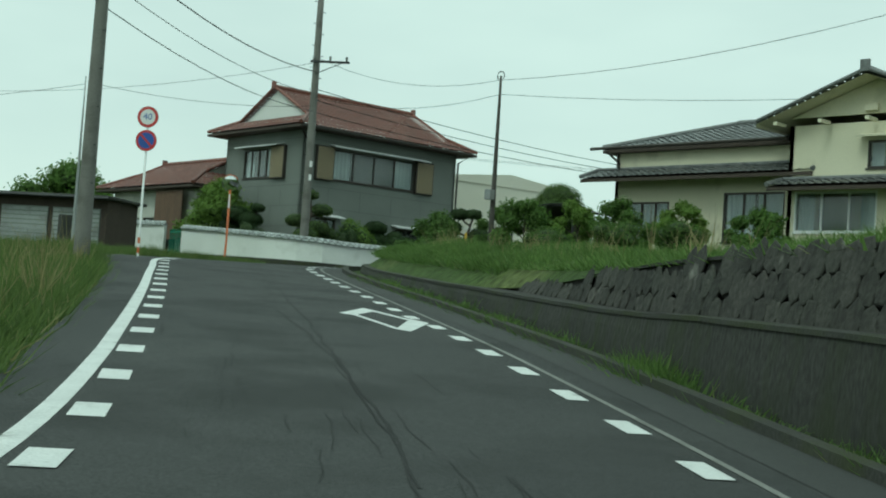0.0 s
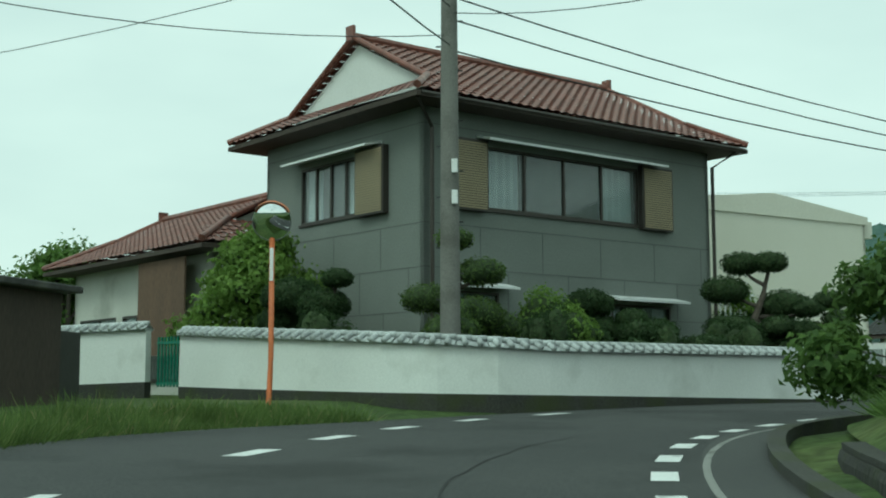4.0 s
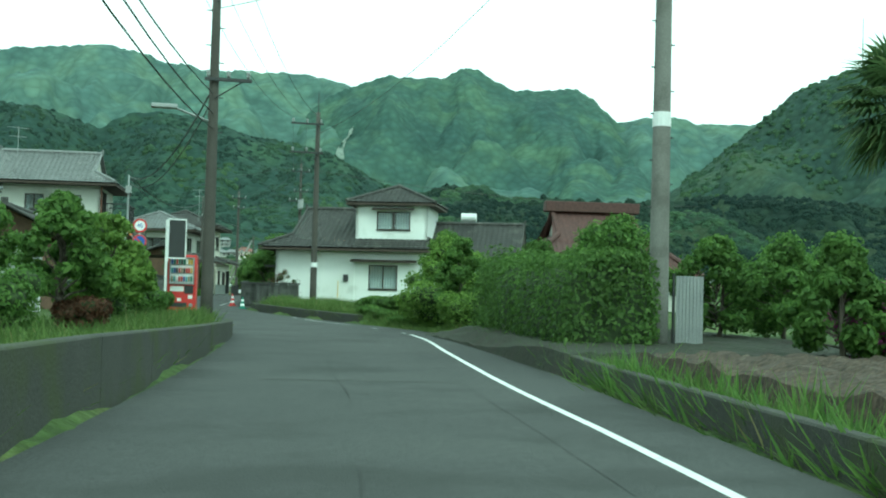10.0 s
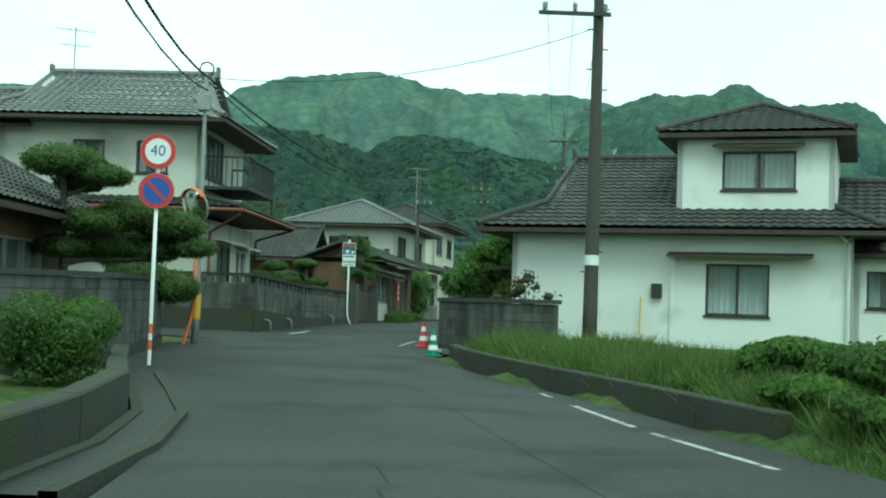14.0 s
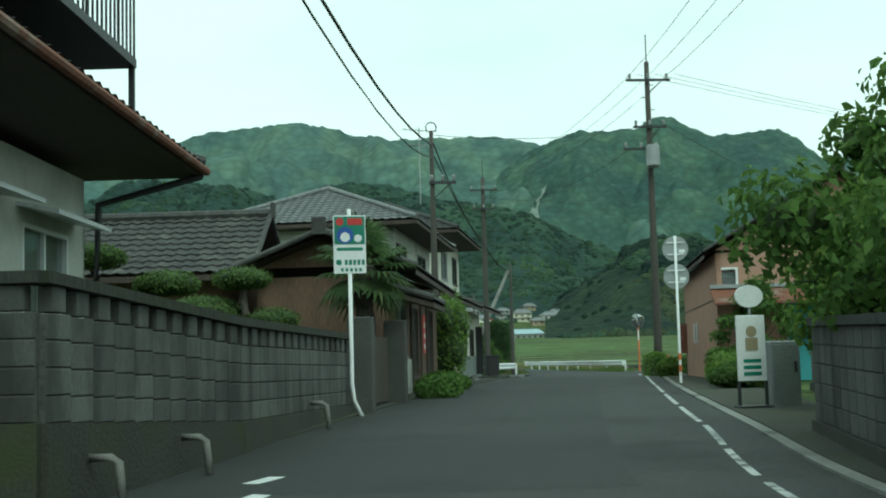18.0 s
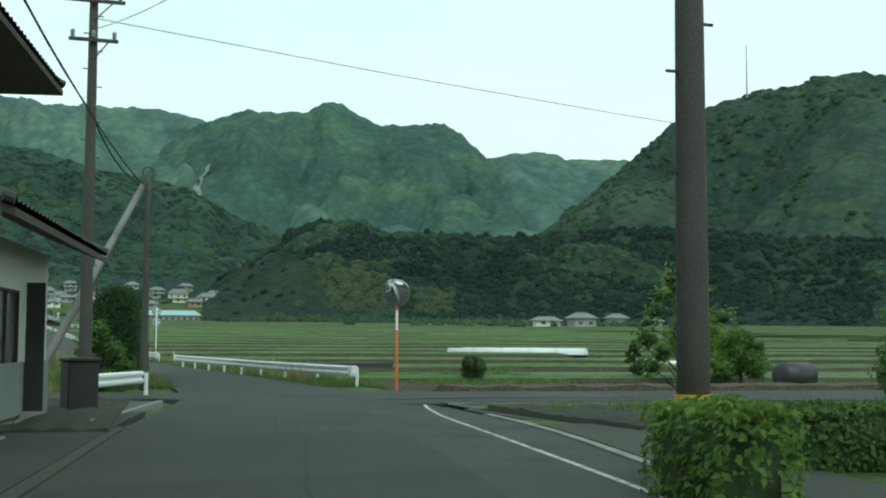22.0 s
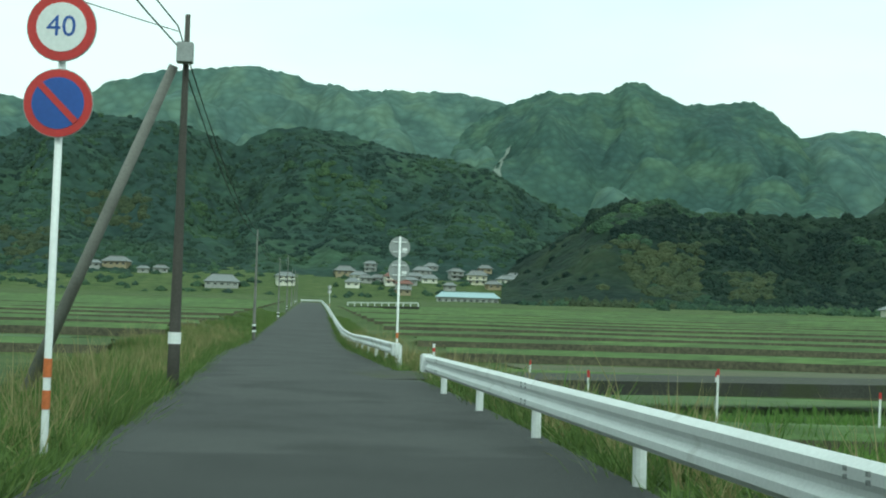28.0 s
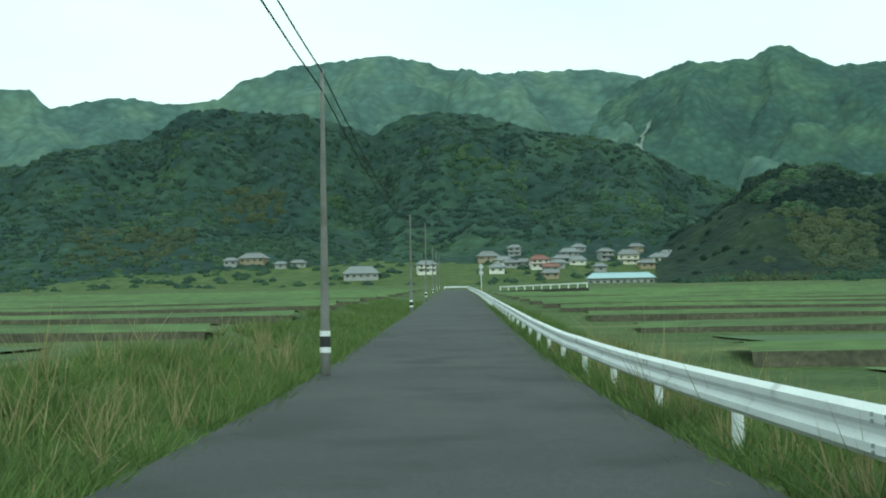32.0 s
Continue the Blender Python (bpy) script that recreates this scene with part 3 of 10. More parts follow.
def near_road(x, y):
    """For each place: the road's index, the way off its line (to the right is positive) and the road's height."""
    x, y = np.atleast_1d(np.asarray(x, float)), np.atleast_1d(np.asarray(y, float))
    us, lats, zs = np.empty(len(x)), np.empty(len(x)), np.empty(len(x))
    for k in range(0, len(x), 4000):
        p = np.stack([x[k:k + 4000], y[k:k + 4000]], 1)[:, None]
        w = np.clip(((p - RP[None, :-1, :2]) * SEG).sum(2) / SEG2, 0, 1)
        off = p - (RP[None, :-1, :2] + w[..., None] * SEG)
        d2 = (off**2).sum(2)
        i = d2.argmin(1)
        r = np.arange(len(i))
        wi = w[r, i]
        us[k:k + 4000] = RU[i] + wi * (RU[i + 1] - RU[i])
        zs[k:k + 4000] = RP[i, 2] + wi * (RP[i + 1, 2] - RP[i, 2])
        side = off[r, i, 0] * SEG[i, 1] - off[r, i, 1] * SEG[i, 0]
        lats[k:k + 4000] = np.sign(side) * np.sqrt(d2[r, i])
    return us, lats, zs


def step(a, b, v):
    w = np.clip((v - a) / (b - a), 0, 1)
    return w * w * (3 - 2 * w)


def low_top(u):
    """Height of the lower retaining wall over the road, along the first bend."""
    return np.interp(u, [0, 2.3, 2.7, 3.1, 3.8, 4.2, 4.8, 5.3, 6.5, 8.2], [1.05, 0.87, 0.72, 0.54, 0.43, 0.37, 0.29, 0.24, 0.18, 0.08])


def upper_top(u):
    """Top of the upper wall, which sinks into the grass towards its far end."""
    return low_top(u) + (bank_top(u) - low_top(u)) * (1 - step(3.0, 4.1, np.asarray(u, float))) + 0.03


def bank_top(u):
    """Height of the grass behind the upper wall over the road."""
    return np.interp(u, [0, 2.4, 2.8, 3.2, 3.9, 5, 6, 7, 8.2], [1.75, 1.55, 1.3, 1.05, 0.82, 0.7, 0.6, 0.45, 0.1])


def land_height(x, y):
    u, lat, z = near_road(x, y)
    x, y = np.atleast_1d(np.asarray(x, float)), np.atleast_1d(np.asarray(y, float))
    left, right = spline(EDGE_L, u), spline(EDGE_R, u)
    out = np.maximum(lat - right, -lat - left)
    h = z + 0.02
    # the bank with the walls, right of the first bend
    bank = (1 - step(8.2, 9.6, u)) * (lat > 0)
    h = np.where(bank > 0, z + 0.06 + bank * (step(1.7, 3.0, out) * (bank_top(u) - 0.03) + step(2.8, 7, out) * 0.5), h)
    # left of the first stretch the land falls off
    fall = (1 - step(5.2, 6.6, u)) * (lat < 0)
    h = h - fall * step(1.5, 7, out) * 1.0
    # gardens behind the long low wall
    garden = step(11.2, 11.5, u) * (1 - step(13.2, 13.6, u)) * (lat < 0)
    h = h + garden * step(0.3, 0.5, out) * 0.42
    yard = step(7.2, 7.6, u) * (1 - step(10.4, 10.6, u)) * (lat < 0)
    h = h + yard * step(1.0, 3.0, out) * 0.2
    # ploughed field and grass plots on the right
    h = h + step(10.3, 10.8, u) * (1 - step(13.0, 13.6, u)) * (lat > 0) * step(0.4, 0.9, out) * 0.26
    h = h + step(14.4, 14.9, u) * (1 - step(16.0, 16.3, u)) * (lat > 0) * step(0.2, 0.5, out) * 0.42
    # open valley with terraces
    q = (y - 186 + 0.12 * x) / 15.5
    lvl = np.floor(q) + step(0.8, 1.0, q - np.floor(q))
    valley = np.where(lat > 0, 2.35, 3.0) + 0.36 * np.minimum(lvl, 50) * (lvl > 0) + 0.0016 * np.maximum(np.abs(x + 20) - 60, 0)
    valley = np.where(q < 0, np.where(lat > 0, 2.35, 3.0), valley) + np.where(lat > 0, 1.0 * (1 - step(193, 204, y + 0.1 * x + 2)), 0.0) + 0.2 * np.minimum(np.maximum(y - 935, 0), 60) + 0.12 * np.maximum(y - 995, 0)
    open_ = step(21.9, 22.5, u)
    h = h * (1 - open_ * step(0.8, 3.2, out)) + valley * open_ * step(0.8, 3.2, out)
    far = step(70, 160, np.abs(lat)) * (1 - open_) 
    h = h * (1 - far) + (2.4 + 0.01 * np.abs(lat)) * far
    return np.where(out < 0.12, z - 0.16, np.where(out < 0.9, h * step(0.1, 0.9, out) + (z - 0.05) * (1 - step(0.1, 0.9, out)), h))


def ground(x, y):
    return float(land_height(x, y)[0])


def road_at(u, lat=0.0, dz=0.0):
    """A place on the road by index and way off its line, with the heading there in degrees."""
    p = spline(LINE, np.array([u]))[0]
    q = spline(LINE, np.array([min(u + 0.01, len(LINE) - 1.001)]))[0] - spline(LINE, np.array([u]))[0]
    n = np.array([q[1], -q[0]]) / np.hypot(q[0], q[1])
    return (p[0] + n[0] * lat, p[1] + n[1] * lat, p[2] + dz, math.degrees(math.atan2(q[1], q[0])))


# ---- the ground: one sheet ----
def build_ground():
    xs = np.concatenate([-75 - np.geomspace(3, 1300, 34)[::-1], np.arange(-75, 12, 1.0), 12 + np.geomspace(3, 1300, 40)])
    ys = np.concatenate([-18 - np.geomspace(4, 1100, 20)[::-1], np.arange(-18, 262, 1.0), np.arange(262, 560, 3.5), 560 + np.geomspace(6, 900, 36)])
    gx, gy = np.meshgrid(xs, ys)
    z = land_height(gx.ravel(), gy.ravel())
    verts = np.stack([gx.ravel(), gy.ravel(), z], 1)
    n, m = len(xs), len(ys)
    faces = [(j * n + i, j * n + i + 1, (j + 1) * n + i + 1, (j + 1) * n + i) for j in range(m - 1) for i in range(n - 1)]
    ob = new("ground", mesh_from(verts, faces, "ground", "land", True))
    tagged(ob, "green verges, meadows and terraced paddies along a valley", "ground", kind="structure")


build_ground()


def strip(name, u0, u1, lat0, lat1, dz, material, label, category="road", thick=0.0, step_m=0.8):
    """A band along the road between two ways off its line (numbers or functions of the index)."""
    us = RU[(RU > u0) & (RU < u1)]
    us = np.concatenate([[u0], us, [u1]])
    p = spline(LINE, us)
    t = spline(LINE, np.minimum(us + 0.01, len(LINE) - 1)) - spline(LINE, np.maximum(us - 0.01, 0))
    nrm = np.stack([t[:, 1], -t[:, 0]], 1)
    nrm /= np.linalg.norm(nrm, axis=1)[:, None]
    a = lat0(us) if callable(lat0) else np.full(len(us), lat0)
    b = lat1(us) if callable(lat1) else np.full(len(us), lat1)
    lo = np.concatenate([p[:, :2] + nrm * a[:, None], p[:, 2:] + dz], 1)
    hi = np.concatenate([p[:, :2] + nrm * b[:, None], p[:, 2:] + dz], 1)
    k = len(us)
    verts, faces = np.concatenate([lo, hi]), [(i, k + i, k + i + 1, i + 1) for i in range(k - 1)]
    if thick:
        verts = np.concatenate([verts, verts - [0, 0, thick]])
        faces += [(i + 2 * k, i, i + 1, i + 1 + 2 * k) for i in range(k - 1)] + [(i + k, i + 3 * k, i + 1 + 3 * k, i + 1 + k) for i in range(k - 1)]
    return mesh_from(verts, faces, name, material)


road = new("road", strip("road", 0.02, 28.98, lambda u: -spline(EDGE_L, u), lambda u: spline(EDGE_R, u), 0.0, "asphalt", "", thick=0.25))
tagged(road, "narrow grey asphalt lane with patches and fine cracks", "road", kind="structure")


# ---- mountains: elevation over azimuth, seen from the valley road ----
EYE = Vector((-21.0, 215.0, 5.0))
RIDGE = [(-180, 2.0), (-60, 3.0), (-36, 6.5), (-24, 9.0), (-20.1, 9.9), (-18.7, 9.9), (-17.9, 9.15), (-15.8, 9.6), (-14.6, 9.7), (-12.6, 9.45), (-10.6, 9.7), (-9.6, 10.5), (-7.2, 11.2),
         (-5.2, 11.45), (-2.8, 11.7), (-1.2, 11.4), (-0.2, 11.0), (1.4, 10.85), (4.8, 10.85), (6.6, 10.9), (8.7, 10.35), (9.9, 10.2), (13, 9.8), (17, 9.2), (20, 8.9), (22.15, 8.85), (23.6, 9.1), (26, 8.8), (28.8, 8.7), (34, 8.0), (60, 4), (180, 2.0)]
HILL = [(-60, 2.0), (-36, 3.4), (-20.5, 6.5), (-19, 6.6), (-17.4, 7.3), (-15.3, 7.6), (-13.8, 7.9), (-12.8, 8.5), (-11.8, 9.1), (-11, 9.25), (-9.2, 9.1), (-7.1, 9.0), (-5, 8.6), (-3.7, 8.1), (-2.4, 8.8),
        (-0.9, 9.1), (1.4, 8.9), (2.7, 8.5), (4, 8.0), (6.8, 7.7), (8.3, 7.2), (10.4, 6.0), (12, 5.4), (14, 4.5), (18, 3.5), (40, 2.5), (60, 2.0)]
PEAK = [(2.5, 4.5), (4, 6.2), (5.4, 7.6), (6.4, 8.7), (7.4, 9.6), (8.3, 10.1), (8.9, 10.4), (9.9, 10.7), (10.8, 11.05), (12, 10.9), (13.6, 10.95), (14.4, 11.45), (15.2, 11.45), (15.9, 10.95), (17.1, 10.38), (18.5, 10.4), (19.4, 10.48), (20.2, 10.55), (21.05, 9.97),
        (22.15, 8.95), (23.2, 8.1), (24.4, 7.2), (26, 5.8), (28, 4.2), (30, 3.0)]
SPUR = [(9, 2.6), (11.4, 4.2), (12.6, 5.0), (13.3, 5.75), (14.6, 6.15), (16.7, 6.15), (17.7, 5.5), (20, 5.6), (22, 5.5), (24, 5.4), (27, 5.6), (30, 5.6), (34, 5.5), (40, 5.0), (60, 3.0)]
FLANK = [(22, 3.0), (24.5, 5.0), (26.2, 6.35), (27.3, 7.1), (29.3, 8.8), (31.3, 10.5), (33.1, 11.1), (35.3, 11.75), (37.2, 11.8), (37.9, 12.25), (40, 12.4), (48, 10.5), (60, 6)]


def slope_point(table, r0, r1, el0, rough, seed, power, a, u):
    """A place on a range by azimuth and by share of the way from its foot to its crest."""
    top = float(np.interp(a, [q[0] for q in table], [q[1] for q in table]))
    r = r0 + (r1 - r0) * u
    x, y = EYE.x + r * math.sin(radians(a)), EYE.y + r * math.cos(radians(a))
    spur = noise.fractal(Vector((x / (r1 * 0.12), y / (r1 * 0.2), seed)), 1.0, 2.0, 4)
    rib = abs(noise.noise(Vector((a * 0.42 + 0.8 * noise.noise(Vector((a * 0.3, u * 2.0, seed + 3))), u * 0.9, seed + 1))))
    el = el0 + (top - el0) * u**power * (1 - (0.75 * max(-0.3, spur) + (0.3 if r1 > 1600 else 0.06) * (0.35 - rib)) * math.sin(math.pi * u) ** 0.8)
    el += rough * noise.noise(Vector((x / (r1 * 0.009), y / (r1 * 0.009), seed + 5))) * (0.4 + 0.6 * u)
    el += rough * 0.8 * noise.noise(Vector((x / (r1 * 0.0035), y / (r1 * 0.0035), seed + 9)))
    return (x, y, EYE.z + r * math.tan(radians(el))), el


def build_range(name, table, r0, r1, az0, az1, step_deg, rows, material, label, el0, rough, seed, power=0.8):
    az = np.arange(az0, az1 + 1e-6, step_deg)
    n = len(az)
    verts = [slope_point(table, r0, r1, el0, rough, seed, power, a, j / (rows - 1))[0] for j in range(rows) for a in az]
    faces = [(j * n + i, j * n + i + 1, (j + 1) * n + i + 1, (j + 1) * n + i) for j in range(rows - 1) for i in range(n - 1)]
    ob = new(name, mesh_from(verts, faces, name, material, True))
    tagged(ob, label, "mountain", kind="structure")


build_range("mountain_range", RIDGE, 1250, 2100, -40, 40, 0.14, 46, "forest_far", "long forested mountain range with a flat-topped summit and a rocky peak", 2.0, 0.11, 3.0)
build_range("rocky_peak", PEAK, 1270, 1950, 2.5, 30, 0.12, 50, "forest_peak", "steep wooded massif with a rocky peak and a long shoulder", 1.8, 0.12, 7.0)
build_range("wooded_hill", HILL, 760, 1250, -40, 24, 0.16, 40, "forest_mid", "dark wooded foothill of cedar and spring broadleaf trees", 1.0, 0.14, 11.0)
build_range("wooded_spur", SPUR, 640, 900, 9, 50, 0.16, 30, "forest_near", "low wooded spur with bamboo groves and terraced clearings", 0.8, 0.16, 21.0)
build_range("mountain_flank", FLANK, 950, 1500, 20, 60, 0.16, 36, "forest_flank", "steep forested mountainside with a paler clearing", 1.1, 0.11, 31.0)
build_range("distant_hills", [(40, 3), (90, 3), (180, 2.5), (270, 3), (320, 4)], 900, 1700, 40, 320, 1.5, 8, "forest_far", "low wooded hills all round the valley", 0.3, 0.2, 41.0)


def rock_scar():
    """A pale landslip scar down the flank of the peak, laid on its slope."""
    rows = []
    for i, el in enumerate(np.linspace(6.9, 8.7, 15)):
        c = 8.45 + 0.8 * max(0, el - 7.4) / 1.3
        half = 0.22 * (1 - i / 15) ** 2.2 + 0.04
        line_ = []
        for a in np.linspace(c - half, c + half, 5):
            u = min((abs(slope_point(PEAK, 1270, 1950, 1.8, 0.12, 7.0, 0.8, a, v)[1] - el), v) for v in np.linspace(0.15, 0.98, 90))[1]
            line_.append(Vector(slope_point(PEAK, 1270, 1950, 1.8, 0.12, 7.0, 0.8, a + 0.05 * noise.noise(Vector((i * 0.9, a * 9, 1))), u)[0]) + Vector((0, -4, 1)))
        rows.append(line_)
    k = 5
    faces = [(j * k + i, j * k + i + 1, (j + 1) * k + i + 1, (j + 1) * k + i) for j in range(len(rows) - 1) for i in range(k - 1)]
    tagged(new("rock_scar", mesh_from([p for r in rows for p in r], faces, "rock_scar", "rock_scar", True)), "pale bare landslip scar on the mountain", "rock", kind="structure")


rock_scar()


# ---- woods on the nearer slopes: many crowns in one mass ----
def crown_shapes(rnd):
    """A few rounded or pointed upper crowns, as arrays of points and faces."""
    out = []
    for k in range(6):
        bm = bmesh.new()
        bmesh.ops.create_icosphere(bm, subdivisions=1, radius=1.0)
        bmesh.ops.delete(bm, geom=[v for v in bm.verts if v.co.z < -0.8], context="VERTS")
        for v in bm.verts:
            v.co *= 1 + 0.25 * noise.noise(v.co * 1.7 + Vector((k * 3.1, 0, 0)))
            v.co.z *= 2.6 if v.co.z < 0 else 1.0
        bm.verts.index_update()
        out.append((np.array([v.co[:] for v in bm.verts]), [[v.index for v in f.verts] for f in bm.faces]))
        bm.free()
    return out


def woods(name, places, material, label, seed, category="woods"):
    """places: x, y, z, radius, height."""
    rnd = random.Random(seed)
    shapes = crown_shapes(rnd)
    verts, faces, base = [], [], 0
    for x, y, z, r, h in places:
        v, f = shapes[rnd.randrange(6) if r > 3 else 2 * rnd.randrange(3)]
        a = rnd.uniform(0, 6.28)
        c, s = math.cos(a), math.sin(a)
        w = np.stack([(v[:, 0] * c - v[:, 1] * s) * r + x, (v[:, 0] * s + v[:, 1] * c) * r + y, z - h * 0.22 + v[:, 2] * h * 0.62], 1)
        verts.append(w)
        faces += [[i + base for i in q] for q in f]
        base += len(v)
    ob = new(name, mesh_from(np.concatenate(verts), faces, name, material, True))
    tagged(ob, label, category, kind="stuff")


def hillside(x, y):
    """The valley floor or the foot of the wooded hill, whichever lies higher."""
    a, r = math.degrees(math.atan2(x - EYE.x, y - EYE.y)), math.hypot(x - EYE.x, y - EYE.y)
    g = ground(x, y)
    if r < 765 or abs(a) > 20:
        return g
    return max(g, slope_point(HILL, 760, 1250, 1.0, 0.14, 11.0, 0.8, a, (r - 760) / 490)[0][2])


BAMBOO = ((-17.0, -11.6, 2.3, 3.9), (-10.4, -7.6, 4.2, 5.7), (13.0, 18.2, 1.5, 4.2), (19.5, 21.5, 1.5, 2.8))


def plant_slopes():
    rnd = random.Random(77)
    dark, green, bamboo, cedar = [], [], [], []
    for table, r0, r1, el0, rough, seed, a0, a1, n, umax in ((HILL, 760, 1250, 1.0, 0.14, 11.0, -34, 22, 8000, 1.0), (SPUR, 640, 900, 0.8, 0.16, 21.0, 9.5, 42, 4000, 1.0), (FLANK, 950, 1500, 1.1, 0.11, 31.0, 22, 44, 3400, 1.0)):
        spots = [(a, u, *slope_point(table, r0, r1, el0, rough, seed, 0.8, a, u)) for a, u in ((rnd.uniform(a0, a1), rnd.random() ** 0.8 * umax) for k in range(n))]
        floor = 3 + 0.72 * np.clip((np.array([q[2][1] for q in spots]) - 186) / 31, 0, 25) + 0.12 * np.maximum(np.array([q[2][1] for q in spots]) - 950, 0)
        for (a, u, p, el), low in zip(spots, floor):
            if p[2] < low - 1 or (-70 < p[0] < 165 and p[1] < 1085 and rnd.random() < 0.93):
                continue
            if table is FLANK and (u < 0.72 or a < 26) and noise.noise(Vector((a * 0.5, u * 5, 3))) < 0.25:
                continue
            stand = noise.noise(Vector((p[0] / 70, p[1] / 110, seed)))
            if any(b[0] < a < b[1] and b[2] < el < b[3] for b in BAMBOO) and rnd.random() < 0.9:
                bamboo.append((*p, rnd.uniform(4, 6.5), rnd.uniform(5, 7.5)))
            elif table is SPUR and stand < 0.25:
                cedar.append((*p, rnd.uniform(2.6, 4.2), rnd.uniform(5, 8.5)))
            elif table is FLANK or stand > 0.12 or (u < 0.18 and rnd.random() < 0.5):
                green.append((*p, rnd.uniform(3.2, 5.6), rnd.uniform(3.2, 5.2)))
            else:
                dark.append((*p, rnd.uniform(2.8, 4.8), rnd.uniform(3.6, 6.2)))
    # the foot of the woods and the groves among the farms
    for k in range(420):
        x, y = rnd.uniform(-330, 330), rnd.uniform(905, 1080)
        if abs(x - 70) < 95 and y < 1065 and rnd.random() < 0.8 or (abs(x + 20) < 22 and y < 990):
            continue
        if -230 < x < -20 and y < 935:
            continue
        (green if rnd.random() < 0.75 else dark).append((x, y, hillside(x, y), rnd.uniform(2.5, 5.0), rnd.uniform(4, 8)))
    for k in range(170):
        q = rnd.random()
        x, y = 95 + 150 * q + rnd.uniform(-12, 12), 830 - 60 * q + rnd.uniform(-8, 22)
        (bamboo if 0.05 < q < 0.45 and rnd.random() < 0.8 else green).append((x, y, ground(x, y), rnd.uniform(2.5, 4.5), rnd.uniform(7, 15) if 0.05 < q < 0.45 else rnd.uniform(5, 10)))
    for k in range(75):
        x, y = rnd.uniform(-10, 160), rnd.uniform(935, 1075)
        green.append((x, y, hillside(x, y), rnd.uniform(2.0, 3.8), rnd.uniform(4, 8)))
    for k in range(60):
        x, y = 205 + rnd.gauss(0, 38), 640 + rnd.gauss(0, 22)
        green.append((x, y, ground(x, y), rnd.uniform(2.0, 4.0), rnd.uniform(4, 9)))
    woods("cedar_woods", dark, "canopy_dark", "dark cedar and evergreen woods on the slopes", 1)
    woods("cedar_grove", cedar, "canopy_cedar", "nearly black cedar plantation on the low spur", 4)
    woods("broadleaf_woods", green, "canopy_green", "fresh green broadleaf trees along the woods' edge", 2)
    woods("bamboo_grove", bamboo, "canopy_bamboo", "yellow-brown bamboo groves in spring", 3)


plant_slopes()


# ---- buildings ----
def wall_panel(bm, length, z0, z1, holes, place, t=0.14):
    """A wall along local x with rectangular holes (x, z, w, h); place turns local (x, depth, z) into the house's frame."""
    xs = sorted({0.0, length, *[min(max(h[0], 0), length) for h in holes], *[min(max(h[0] + h[2], 0), length) for h in holes]})
    zs = sorted({z0, z1, *[h[1] for h in holes], *[h[1] + h[3] for h in holes]})
    for xa, xb in zip(xs, xs[1:]):
        run = None
        for za, zb in zip(zs, zs[1:]):
            mx, mz = (xa + xb) / 2, (za + zb) / 2
            if any(h[0] < mx < h[0] + h[2] and h[1] < mz < h[1] + h[3] for h in holes):
                if run:
                    wall_cell(bm, xa, xb, *run, t, place)
                run = None
            else:
                run = (run[0], zb) if run else (za, zb)
        if run:
            wall_cell(bm, xa, xb, *run, t, place)


def wall_cell(bm, xa, xb, za, zb, t, place):
    v = [bm.verts.new(place(*p)) for p in ((xa, 0, za), (xb, 0, za), (xb, t, za), (xa, t, za), (xa, 0, zb), (xb, 0, zb), (xb, t, zb), (xa, t, zb))]
    for q in ((3, 2, 1, 0), (4, 5, 6, 7), (0, 1, 5, 4), (1, 2, 6, 5), (2, 3, 7, 6), (3, 0, 4, 7)):
        bm.faces.new([v[i] for i in q])


def face_frame(face, x0, y0, w, d):
    """Turns (along, inward, up) on one side of a block into the house's frame; S is the front."""
    if face == "S":
        return (lambda a, b, z: (x0 + a, y0 + b, z)), w, 0.0
    if face == "E":
        return (lambda a, b, z: (x0 + w - b, y0 + a, z)), d, 90.0
    if face == "N":
        return (lambda a, b, z: (x0 + w - a, y0 + d - b, z)), w, 180.0
    return (lambda a, b, z: (x0 + b, y0 + d - a, z)), d, 270.0


def window_part(house, m, w, h, panes=2, frame_mat="bronze", curtain=0.5, sill=True, name="window"):
    win = new(name)
    win.parent, win.matrix_basis = house, m
    bm = bmesh.new()
    f = 0.05
    for q in ((0, 0, w, f), (0, h - f, w, h), (0, f, f, h - f), (w - f, f, w, h - f)):
        box(bm, q[0], -0.03, q[1], q[2], 0.07, q[3])
    for i in range(1, panes):
        box(bm, w * i / panes - 0.03, -0.01, f, w * i / panes + 0.03, 0.05, h - f)
    part("window_frame", bm, frame_mat, win)
    bm = new_box(f, 0.03, f, w - f, 0.036, h - f)
    part("pane", bm, "glass", win).visible_shadow = False
    if curtain:
        for side in (0, 1):
            bm = bmesh.new()
            n = 10
            cw = w * curtain * 0.5
            xs = [f + cw * i / n if side == 0 else w - f - cw * i / n for i in range(n + 1)]
            lo = [bm.verts.new((x, 0.16 + 0.03 * (i % 2), f)) for i, x in enumerate(xs)]
            hi = [bm.verts.new((x, 0.16 + 0.03 * (i % 2), h - f)) for i, x in enumerate(xs)]
            for i in range(n):
                bm.faces.new((lo[i], lo[i + 1], hi[i + 1], hi[i]))
            part("curtain", bm, "curtain", win)
    if sill:
        part("window_sill", new_box(-0.04, -0.08, -0.05, w + 0.04, 0.02, 0.0), frame_mat, win)
    return win


